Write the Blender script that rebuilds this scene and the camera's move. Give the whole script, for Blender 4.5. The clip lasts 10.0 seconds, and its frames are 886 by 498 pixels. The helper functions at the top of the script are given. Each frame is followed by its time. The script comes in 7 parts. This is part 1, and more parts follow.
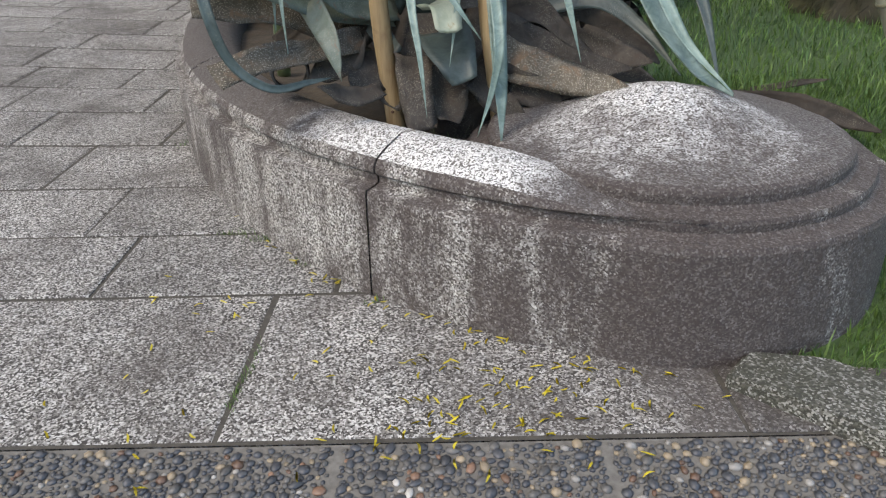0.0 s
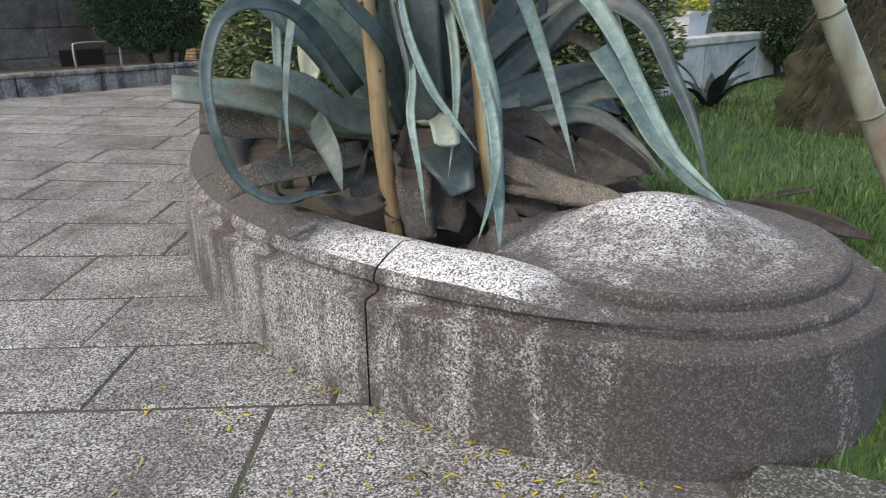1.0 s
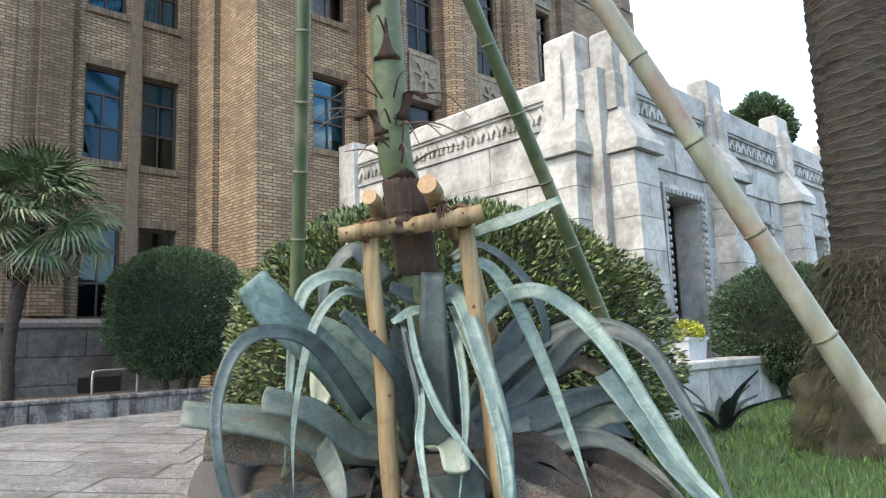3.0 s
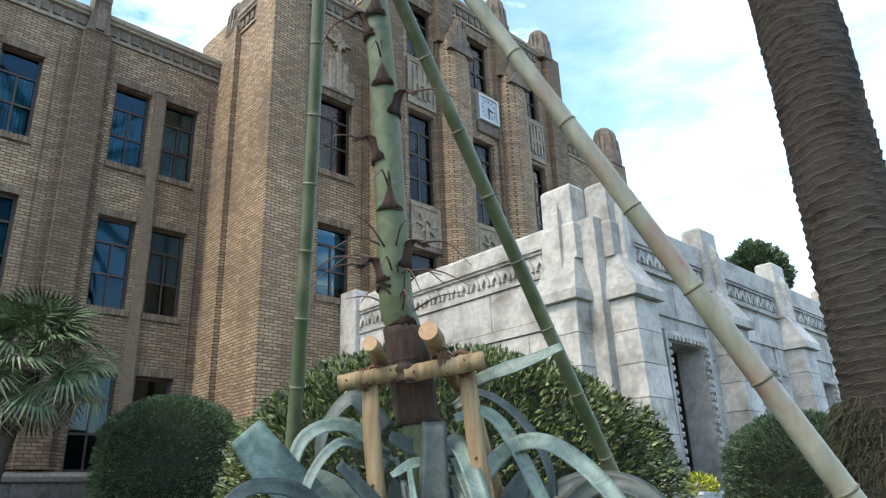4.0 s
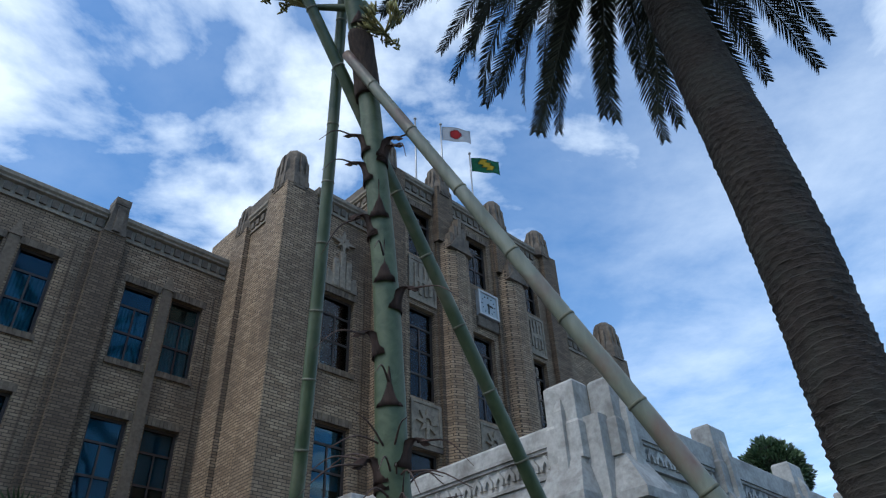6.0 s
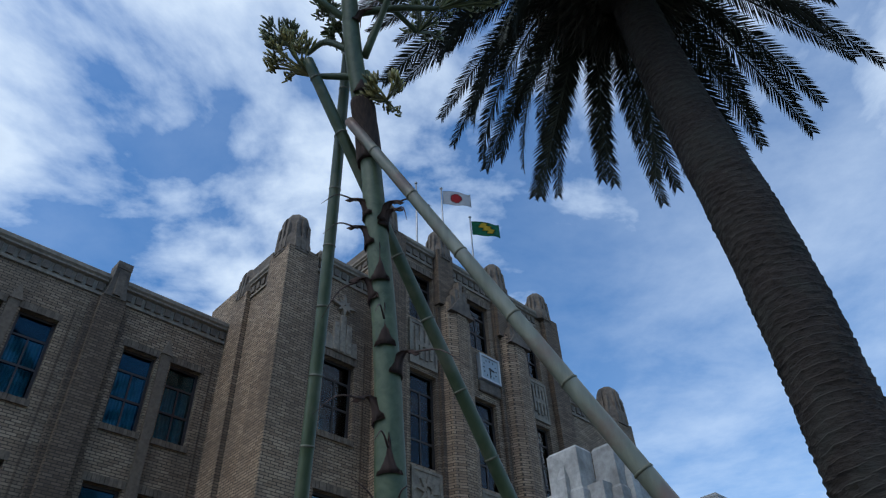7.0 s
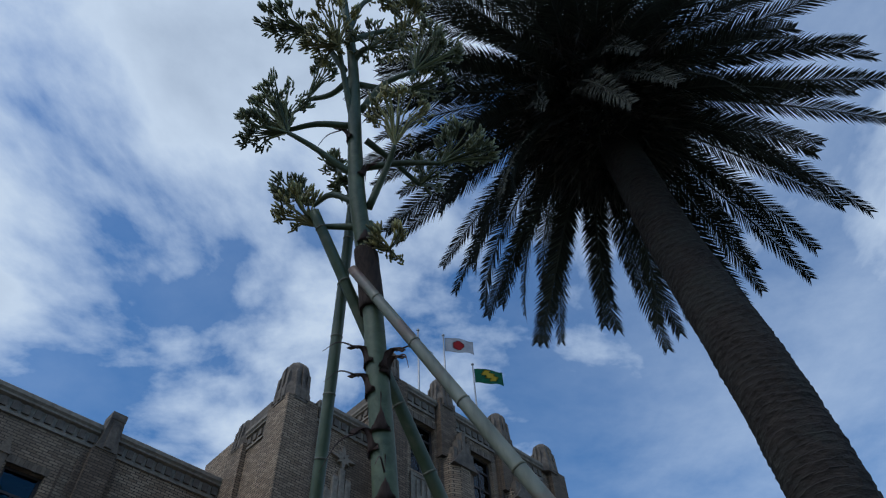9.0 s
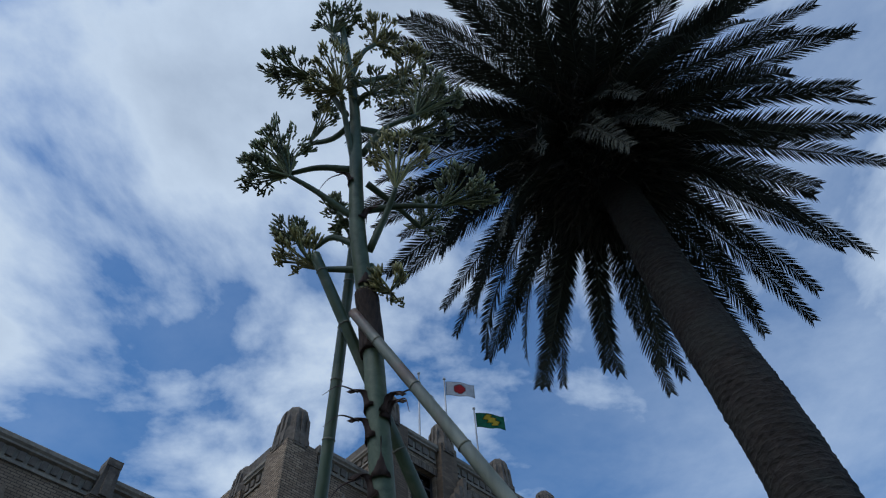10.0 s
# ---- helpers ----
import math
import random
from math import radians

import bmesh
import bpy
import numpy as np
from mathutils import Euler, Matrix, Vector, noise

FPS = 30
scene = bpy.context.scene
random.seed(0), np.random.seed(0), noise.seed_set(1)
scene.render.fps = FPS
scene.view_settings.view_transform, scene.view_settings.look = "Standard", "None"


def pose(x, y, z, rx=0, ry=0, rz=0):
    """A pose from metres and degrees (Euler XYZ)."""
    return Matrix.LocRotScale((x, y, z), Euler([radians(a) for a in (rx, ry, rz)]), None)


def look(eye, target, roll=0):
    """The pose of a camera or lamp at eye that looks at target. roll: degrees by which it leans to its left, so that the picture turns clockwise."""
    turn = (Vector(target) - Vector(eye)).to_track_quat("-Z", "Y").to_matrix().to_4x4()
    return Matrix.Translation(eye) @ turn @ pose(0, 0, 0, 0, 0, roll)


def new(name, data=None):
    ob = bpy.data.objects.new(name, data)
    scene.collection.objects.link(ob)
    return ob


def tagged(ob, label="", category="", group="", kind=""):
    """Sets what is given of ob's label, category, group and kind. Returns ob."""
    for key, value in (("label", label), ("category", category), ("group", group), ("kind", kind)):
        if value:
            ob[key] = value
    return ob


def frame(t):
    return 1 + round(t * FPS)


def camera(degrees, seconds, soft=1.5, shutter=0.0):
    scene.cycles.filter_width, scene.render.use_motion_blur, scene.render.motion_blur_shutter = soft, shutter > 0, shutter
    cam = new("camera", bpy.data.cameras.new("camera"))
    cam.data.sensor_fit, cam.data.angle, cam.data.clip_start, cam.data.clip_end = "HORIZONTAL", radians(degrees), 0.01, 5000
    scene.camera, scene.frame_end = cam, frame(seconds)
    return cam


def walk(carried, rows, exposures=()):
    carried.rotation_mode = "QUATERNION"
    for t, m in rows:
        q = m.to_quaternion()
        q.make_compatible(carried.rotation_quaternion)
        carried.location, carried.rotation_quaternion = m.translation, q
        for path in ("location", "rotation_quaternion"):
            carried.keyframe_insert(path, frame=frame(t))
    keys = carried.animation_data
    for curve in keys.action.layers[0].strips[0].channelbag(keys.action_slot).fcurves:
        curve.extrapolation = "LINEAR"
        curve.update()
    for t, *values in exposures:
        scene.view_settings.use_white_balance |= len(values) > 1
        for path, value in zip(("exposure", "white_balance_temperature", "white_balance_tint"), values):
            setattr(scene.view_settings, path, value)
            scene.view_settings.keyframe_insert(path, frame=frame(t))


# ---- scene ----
# ---- camera and its path ----
cam = camera(64.8, 10.0, soft=1.2)
EYE = 1.4
# seconds, then the camera's turn in degrees about x, y and z
PATH = [
    (0.0, 62.91, 1.45, -0.00),
    (0.5, 66.38, 1.54, -0.13),
    (1.0, 71.77, 1.64, -0.14),
    (1.5, 77.61, 1.80, 0.03),
    (2.0, 84.80, 1.94, 0.24),
    (2.5, 91.54, 1.99, 0.45),
    (4.0, 109.95, 2.08, 0.67),
    (4.5, 115.21, 2.15, 0.73),
    (5.0, 119.64, 2.17, 0.77),
    (5.5, 123.10, 2.19, 0.77),
    (7.0, 131.04, 2.27, 0.93),
    (7.5, 134.22, 2.31, 1.02),
    (8.0, 137.52, 2.30, 1.08),
    (8.5, 140.55, 2.32, 1.16),
    (9.0, 143.06, 2.34, 1.25),
    (9.5, 145.25, 2.38, 1.37),
    (10.0, 146.55, 2.36, 1.38),
]
walk(cam, [(t, pose(0, 0, EYE, rx, ry, rz)) for t, rx, ry, rz in PATH],
     exposures=[(0.0, 1.12, 7750, 12), (1.0, 1.15, 7750, 12), (1.6, 1.33, 7750, 11), (2.5, 1.72, 7650, 10), (4.0, 1.36, 7350, 7), (4.6, 0.86, 6750, 5), (5.5, 0.28, 6250, 6), (7.0, -0.36, 5800, 7), (10.0, -0.68, 5750, 7)])

# ---- world and sun ----
SUN_AZ, SUN_EL = 222.0, 50.0     # compass-like: degrees clockwise from +y
world = bpy.data.worlds.new("sky")
scene.world = world
world.use_nodes = True


def wire(tree, a, b):
    tree.links.new(a, b)


def build_sky():
    t = world.node_tree
    t.nodes.clear()
    out = t.nodes.new("ShaderNodeOutputWorld")
    bg = t.nodes.new("ShaderNodeBackground")
    bg.inputs["Strength"].default_value = 0.13
    sky = t.nodes.new("ShaderNodeTexSky")
    sky.sky_type = "NISHITA"
    sky.sun_disc = False
    sky.sun_elevation, sky.sun_rotation = radians(SUN_EL), radians(SUN_AZ)
    sky.air_density, sky.dust_density, sky.ozone_density = 1.0, 1.2, 2.0
    geo = t.nodes.new("ShaderNodeTexCoord")
    # clouds: a flat layer, stretched towards the horizon
    sep = t.nodes.new("ShaderNodeSeparateXYZ")
    wire(t, geo.outputs["Generated"], sep.inputs[0])
    up = t.nodes.new("ShaderNodeMath")
    up.operation = "MAXIMUM"
    up.inputs[1].default_value = 0.04
    wire(t, sep.outputs["Z"], up.inputs[0])
    flat = t.nodes.new("ShaderNodeCombineXYZ")
    for axis in ("X", "Y"):
        div = t.nodes.new("ShaderNodeMath")
        div.operation = "DIVIDE"
        wire(t, sep.outputs[axis], div.inputs[0])
        wire(t, up.outputs[0], div.inputs[1])
        wire(t, div.outputs[0], flat.inputs[axis])
    big = t.nodes.new("ShaderNodeTexNoise")
    big.inputs["Scale"].default_value = 1.9
    big.inputs["Detail"].default_value = 9.0
    big.inputs["Roughness"].default_value = 0.55
    big.inputs["Distortion"].default_value = 0.25
    shift = t.nodes.new("ShaderNodeVectorMath")
    shift.operation = "ADD"
    shift.inputs[1].default_value = (3.4, 1.3, 0.0)
    wire(t, flat.outputs[0], shift.inputs[0])
    wire(t, shift.outputs[0], big.inputs["Vector"])
    # heavier cloud high up towards -x, clear low towards the house, a thin veil towards +x
    sx = t.nodes.new("ShaderNodeSeparateXYZ")
    wire(t, flat.outputs[0], sx.inputs[0])

    def slope(axis, a, b, lo, hi):
        m = t.nodes.new("ShaderNodeMapRange")
        m.interpolation_type = "SMOOTHSTEP"
        for key, v in (("From Min", a), ("From Max", b), ("To Min", lo), ("To Max", hi)):
            m.inputs[key].default_value = v
        wire(t, sx.outputs[axis], m.inputs["Value"])
        return m.outputs[0]

    def plus(p, q):
        m = t.nodes.new("ShaderNodeMath")
        m.operation = "ADD"
        wire(t, p, m.inputs[0])
        wire(t, q, m.inputs[1])
        return m
    add = plus(plus(big.outputs["Fac"], slope("X", -0.25, 0.45, 0.06, -0.05)).outputs[0], slope("Y", 0.5, 1.15, 0.09, -0.07)).outputs[0]
    add = plus(add, slope("Y", -0.9, 0.1, -0.17, 0.0))
    veil_n = t.nodes.new("ShaderNodeTexNoise")
    veil_n.inputs["Scale"].default_value, veil_n.inputs["Detail"].default_value, veil_n.inputs["Roughness"].default_value = 2.2, 8.0, 0.62
    veil_n.inputs["Distortion"].default_value = 0.15
    wire(t, shift.outputs[0], veil_n.inputs["Vector"])
    veil = t.nodes.new("ShaderNodeMath")
    veil.operation = "MULTIPLY"
    wire(t, slope("X", 0.1, 0.75, 0.35, 1.0), veil.inputs[0])
    vr = t.nodes.new("ShaderNodeMapRange")
    for key, v in (("From Min", 0.35), ("From Max", 0.7), ("To Min", 0.20), ("To Max", 0.50)):
        vr.inputs[key].default_value = v
    wire(t, veil_n.outputs["Fac"], vr.inputs["Value"])
    clear = t.nodes.new("ShaderNodeMath")
    clear.operation = "MULTIPLY"
    wire(t, vr.outputs[0], clear.inputs[0])
    wire(t, slope("Y", -0.7, 0.3, 0.25, 1.0), clear.inputs[1])
    wire(t, clear.outputs[0], veil.inputs[1])
    ramp = t.nodes.new("ShaderNodeValToRGB")
    ramp.color_ramp.elements[0].position, ramp.color_ramp.elements[1].position = 0.455, 0.61
    ramp.color_ramp.elements[0].color = (0.03, 0.03, 0.03, 1)
    ramp.color_ramp.elements[1].color = (0.95, 0.95, 0.95, 1)
    wire(t, add.outputs[0], ramp.inputs[0])
    cover = t.nodes.new("ShaderNodeMath")
    cover.operation = "MAXIMUM"
    wire(t, ramp.outputs[0], cover.inputs[0])
    wire(t, veil.outputs[0], cover.inputs[1])
    # cloud body: bright rims, greyer where thick
    shade = t.nodes.new("ShaderNodeValToRGB")
    shade.color_ramp.elements[0].position, shade.color_ramp.elements[1].position = 0.50, 0.86
    shade.color_ramp.elements[0].color = (9.0, 9.7, 10.5, 1)
    shade.color_ramp.elements[1].color = (4.0, 4.6, 5.6, 1)
    wire(t, add.outputs[0], shade.inputs[0])
    mix = t.nodes.new("ShaderNodeMix")
    mix.data_type = "RGBA"
    wire(t, cover.outputs[0], mix.inputs[0])
    blue = t.nodes.new("ShaderNodeHueSaturation")
    blue.inputs["Saturation"].default_value, blue.inputs["Value"].default_value = 1.45, 1.5
    wire(t, sky.outputs[0], blue.inputs["Color"])
    wire(t, blue.outputs[0], mix.inputs[6])
    wire(t, shade.outputs[0], mix.inputs[7])
    wire(t, mix.outputs[2], bg.inputs["Color"])
    wire(t, bg.outputs[0], out.inputs["Surface"])


build_sky()
sun = new("sun", bpy.data.lights.new("sun", "SUN"))
sun.data.energy, sun.data.angle, sun.data.color = 0.95, radians(14), (1.0, 0.95, 0.88)
_a, _e = radians(SUN_AZ), radians(SUN_EL)
sun.matrix_world = look((0, 0, 40), (0 - 40 * math.sin(_a) * math.cos(_e), 0 - 40 * math.cos(_a) * math.cos(_e), 40 - 40 * math.sin(_e)))

# ---- materials ----


BASE_DIM = 0.7      # cut to nearly every base colour, balancing scene brightness against the sky


def dimmed(c):
    return tuple(v * BASE_DIM for v in c)


def nodes_of(name):
    m = bpy.data.materials.new(name)
    m.use_nodes = True
    t = m.node_tree
    return m, t, t.nodes["Principled BSDF"]


def noise_tex(t, scale, detail=4.0, rough=0.55, vec=None, distort=0.0):
    n = t.nodes.new("ShaderNodeTexNoise")
    n.inputs["Scale"].default_value = scale
    n.inputs["Detail"].default_value = detail
    n.inputs["Roughness"].default_value = rough
    n.inputs["Distortion"].default_value = distort
    if vec is not None:
        wire(t, vec, n.inputs["Vector"])
    return n.outputs["Fac"]


def ramp_of(t, fac, stops):
    r = t.nodes.new("ShaderNodeValToRGB")
    while len(r.color_ramp.elements) < len(stops):
        r.color_ramp.elements.new(0.5)
    for e, (p, c) in zip(r.color_ramp.elements, stops):
        e.position = p
        e.color = (*c, 1) if len(c) == 3 else c
    wire(t, fac, r.inputs[0])
    return r.outputs[0]


def mix_rgb(t, fac, a, b, mode="MIX"):
    m = t.nodes.new("ShaderNodeMix")
    m.data_type, m.blend_type = "RGBA", mode
    for sock, v in ((m.inputs[0], fac), (m.inputs[6], a), (m.inputs[7], b)):
        if isinstance(v, (int, float)):
            sock.default_value = v
        elif isinstance(v, tuple):
            sock.default_value = (*v, 1)
        else:
            wire(t, v, sock)
    return m.outputs[2]


def math_node(t, op, a, b=0.0):
    m = t.nodes.new("ShaderNodeMath")
    m.operation = op
    for sock, v in ((m.inputs[0], a), (m.inputs[1], b)):
        if isinstance(v, (int, float)):
            sock.default_value = v
        else:
            wire(t, v, sock)
    return m.outputs[0]


def bump_into(t, p, height, strength, dist=0.01, normal=None):
    b = t.nodes.new("ShaderNodeBump")
    b.inputs["Strength"].default_value = strength
    b.inputs["Distance"].default_value = dist
    wire(t, height, b.inputs["Height"])
    if normal is not None:
        wire(t, normal, b.inputs["Normal"])
    wire(t, b.outputs[0], p.inputs["Normal"])
    return b.outputs[0]


def coords(t, kind="Object"):
    c = t.nodes.new("ShaderNodeTexCoord")
    return c.outputs[kind]


def position(t):
    return t.nodes.new("ShaderNodeNewGeometry").outputs["Position"]


def stretched(t, vec, sx, sy, sz):
    m = t.nodes.new("ShaderNodeMapping")
    m.inputs["Scale"].default_value = (sx, sy, sz)
    wire(t, vec, m.inputs["Vector"])
    return m.outputs[0]


def object_random(t):
    return t.nodes.new("ShaderNodeObjectInfo").outputs["Random"]


def island_random(t):
    return t.nodes.new("ShaderNodeNewGeometry").outputs["Random Per Island"]


def rough_mat(name, dark, light, scale, rough=0.8, bump=0.3, stain=None, stain_scale=1.0, stain_range=(0.45, 0.65), metal=0.0,
              vary=0.0, islands=0.0, stretch=None, bump_dist=0.004):
    """Two-tone grain with an optional larger stain and a change of tone from piece to piece."""
    m, t, p = nodes_of(name)
    dark, light, stain = dimmed(dark), dimmed(light), dimmed(stain) if stain else None
    vec = coords(t)
    fine_vec = stretched(t, vec, *stretch) if stretch else vec
    fine = noise_tex(t, scale, 6, 0.62, fine_vec)
    col = ramp_of(t, fine, ((0.32, dark), (0.68, light)))
    if stain:
        big = noise_tex(t, stain_scale, 5, 0.6, vec, 0.4)
        f = ramp_of(t, big, ((stain_range[0], (0, 0, 0)), (stain_range[1], (1, 1, 1))))
        col = mix_rgb(t, f, col, stain)
    for amount, source in ((vary, object_random), (islands, island_random)):
        if amount:
            v = math_node(t, "ADD", math_node(t, "MULTIPLY", source(t), 2 * amount), 1 - amount)
            hsv = t.nodes.new("ShaderNodeHueSaturation")
            wire(t, v, hsv.inputs["Value"])
            wire(t, col, hsv.inputs["Color"])
            col = hsv.outputs[0]
    wire(t, col, p.inputs["Base Color"])
    p.inputs["Roughness"].default_value = rough
    p.inputs["Metallic"].default_value = metal
    if bump:
        bump_into(t, p, fine, bump, bump_dist)
    return m


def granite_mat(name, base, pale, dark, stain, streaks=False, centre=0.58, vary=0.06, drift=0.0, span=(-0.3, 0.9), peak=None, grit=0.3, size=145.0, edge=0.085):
    """Speckled granite with dark lichen; streaks run down upright faces."""
    m, t, p = nodes_of(name)
    base, pale, dark, stain = dimmed(base), dimmed(pale), dimmed(dark), dimmed(stain)
    vec = position(t)
    grain = t.nodes.new("ShaderNodeTexVoronoi")
    grain.inputs["Scale"].default_value = size
    wire(t, vec, grain.inputs["Vector"])
    sep = t.nodes.new("ShaderNodeSeparateColor")
    wire(t, grain.outputs["Color"], sep.inputs[0])
    speck = ramp_of(t, sep.outputs[0], ((0.0, dark), (0.28, dark), (0.42, base), (0.66, base), (0.8, pale)))
    mid = noise_tex(t, 26, 5, 0.65, vec)
    big = noise_tex(t, 1.7, 5, 0.6, vec, 0.5)
    patch = noise_tex(t, 6.5, 5, 0.6, vec, 0.3)
    soil = math_node(t, "ADD", math_node(t, "MULTIPLY", mid, 0.16), math_node(t, "MULTIPLY", big, 0.75))
    soil = math_node(t, "ADD", soil, math_node(t, "MULTIPLY", patch, 0.29))
    if streaks:
        run = noise_tex(t, 5.5, 7, 0.66, stretched(t, vec, 1.0, 1.0, 0.09), 0.3)
        soil = math_node(t, "ADD", math_node(t, "MULTIPLY", soil, 0.50), math_node(t, "MULTIPLY", run, 0.6))
    if drift:      # the soil term rises along +x
        sxx = t.nodes.new("ShaderNodeSeparateXYZ")
        wire(t, vec, sxx.inputs[0])
        mr = t.nodes.new("ShaderNodeMapRange")
        for key, v in (("From Min", span[0]), ("From Max", span[1]), ("To Min", -0.015), ("To Max", drift)):
            mr.inputs[key].default_value = v
        wire(t, sxx.outputs["X"], mr.inputs["Value"])
        soil = math_node(t, "ADD", soil, mr.outputs[0])
    if peak:       # palest round the peak, darker away from it
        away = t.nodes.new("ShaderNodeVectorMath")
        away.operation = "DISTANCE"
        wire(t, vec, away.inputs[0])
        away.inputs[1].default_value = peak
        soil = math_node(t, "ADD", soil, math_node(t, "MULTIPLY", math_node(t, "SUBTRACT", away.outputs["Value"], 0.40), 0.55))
    soil = math_node(t, "ADD", soil, math_node(t, "MULTIPLY", math_node(t, "SUBTRACT", sep.outputs[2], 0.5), 0.07))
    f = ramp_of(t, soil, ((centre - edge, (0, 0, 0)), (centre + edge, (1, 1, 1))))
    f2 = math_node(t, "MULTIPLY", f, math_node(t, "ADD", math_node(t, "MULTIPLY", sep.outputs[1], grit), 1.0 - grit))
    col = mix_rgb(t, f2, speck, stain)
    if vary:
        v = math_node(t, "ADD", math_node(t, "MULTIPLY", object_random(t), 2 * vary), 1 - vary)
        hsv = t.nodes.new("ShaderNodeHueSaturation")
        wire(t, v, hsv.inputs["Value"])
        wire(t, col, hsv.inputs["Color"])
        col = hsv.outputs[0]
    wire(t, col, p.inputs["Base Color"])
    p.inputs["Roughness"].default_value = 0.82
    h = math_node(t, "ADD", math_node(t, "MULTIPLY", mid, 1.0), math_node(t, "MULTIPLY", sep.outputs[2], 0.25))
    bump_into(t, p, h, 1.0, 0.010)
    return m


def brick_mat(name, a, b, mortar, soot):
    m, t, p = nodes_of(name)
    a, b, mortar, soot = dimmed(a), dimmed(b), dimmed(mortar), dimmed(soot)
    vec = coords(t)
    sep = t.nodes.new("ShaderNodeSeparateXYZ")
    wire(t, vec, sep.inputs[0])
    along = math_node(t, "ADD", sep.outputs["X"], sep.outputs["Y"])
    com = t.nodes.new("ShaderNodeCombineXYZ")
    wire(t, along, com.inputs["X"])
    wire(t, sep.outputs["Z"], com.inputs["Y"])
    br = t.nodes.new("ShaderNodeTexBrick")
    br.inputs["Scale"].default_value = 1.0
    br.inputs["Brick Width"].default_value, br.inputs["Row Height"].default_value = 0.235, 0.078
    br.inputs["Mortar Size"].default_value, br.inputs["Mortar Smooth"].default_value = 0.010, 0.2
    br.inputs["Bias"].default_value = 0.0
    br.inputs["Color1"].default_value, br.inputs["Color2"].default_value = (*a, 1), (*b, 1)
    br.inputs["Mortar"].default_value = (*mortar, 1)
    wire(t, com.outputs[0], br.inputs["Vector"])
    grime = ramp_of(t, noise_tex(t, 0.9, 5, 0.62, stretched(t, vec, 1, 1, 0.3)), ((0.4, (0, 0, 0)), (0.72, (0.75, 0.75, 0.75))))
    col = mix_rgb(t, grime, br.outputs["Color"], soot)
    fine = noise_tex(t, 60, 3, 0.6, vec)
    col = mix_rgb(t, 0.35, col, ramp_of(t, fine, ((0.3, (0.25, 0.25, 0.25)), (0.7, (0.75, 0.75, 0.75)))), "OVERLAY")
    wire(t, col, p.inputs["Base Color"])
    p.inputs["Roughness"].default_value = 0.85
    inv = math_node(t, "SUBTRACT", 1.0, br.outputs["Fac"])
    bump_into(t, p, math_node(t, "ADD", inv, math_node(t, "MULTIPLY", fine, 0.3)), 0.7, 0.008)
    return m


def leaf_mat(name, dark, light, back=0.0, rough=0.45, spread=0.35):
    m, t, p = nodes_of(name)
    dark, light = dimmed(dark), dimmed(light)
    r = island_random(t)
    col = ramp_of(t, r, ((0.0, dark), (0.75, light), (1.0, tuple(min(1, c * (1 + spread)) for c in light))))
    n = noise_tex(t, 3.0, 3, 0.5, position(t))
    col = mix_rgb(t, 0.5, col, ramp_of(t, n, ((0.3, (0.28, 0.28, 0.28)), (0.7, (0.72, 0.72, 0.72)))), "OVERLAY")
    wire(t, col, p.inputs["Base Color"])
    p.inputs["Roughness"].default_value = rough
    if back:
        p.inputs["Transmission Weight"].default_value = 0.0
        p.inputs["Subsurface Weight"].default_value = 0.0
    return m


# the teal tint puts the reflected blue sky into the panes' colour
def glass_mat(name, tint=(0.36, 0.64, 0.73)):
    m, t, p = nodes_of(name)
    t.nodes.remove(p)
    out = t.nodes["Material Output"]
    clear = t.nodes.new("ShaderNodeBsdfTransparent")
    clear.inputs[0].default_value = (*tint, 1)
    gloss = t.nodes.new("ShaderNodeBsdfGlossy")
    gloss.inputs["Roughness"].default_value = 0.02
    fr = t.nodes.new("ShaderNodeFresnel")
    fr.inputs["IOR"].default_value = 1.5
    wob = t.nodes.new("ShaderNodeBump")
    wob.inputs["Strength"].default_value, wob.inputs["Distance"].default_value = 0.06, 0.02
    wire(t, noise_tex(t, 2.5, 2, 0.5, coords(t)), wob.inputs["Height"])
    wire(t, wob.outputs[0], gloss.inputs["Normal"])
    mix = t.nodes.new("ShaderNodeMixShader")
    wire(t, fr.outputs[0], mix.inputs[0])
    wire(t, clear.outputs[0], mix.inputs[1])
    wire(t, gloss.outputs[0], mix.inputs[2])
    wire(t, mix.outputs[0], out.inputs["Surface"])
    return m


BRICK = brick_mat("tan_brick", (0.64, 0.465, 0.30), (0.36, 0.24, 0.145), (0.075, 0.054, 0.036), (0.146, 0.103, 0.069))
BRICK_PIER = brick_mat("brown_rib_brick", (0.358, 0.247, 0.156), (0.190, 0.126, 0.076), (0.067, 0.049, 0.033), (0.101, 0.072, 0.051))
SOLDIER = rough_mat("soldier_brick", (0.20, 0.145, 0.10), (0.32, 0.24, 0.165), 14, 0.85, 0.3, islands=0.25)
PANEL = rough_mat("pale_relief_stone", (0.30, 0.245, 0.18), (0.50, 0.42, 0.32), 9, 0.85, 0.4, stain=(0.16, 0.13, 0.10), stain_scale=1.6, stain_range=(0.5, 0.8))
TRIM = rough_mat("weathered_terracotta", (0.17, 0.13, 0.095), (0.30, 0.24, 0.18), 9, 0.85, 0.4, stain=(0.07, 0.058, 0.048), stain_scale=1.6, stain_range=(0.45, 0.75))
PLINTH = rough_mat("grey_plinth_stone", (0.12, 0.115, 0.11), (0.22, 0.21, 0.20), 12, 0.8, 0.3, stain=(0.07, 0.065, 0.06), stain_scale=1.2, vary=0.12)
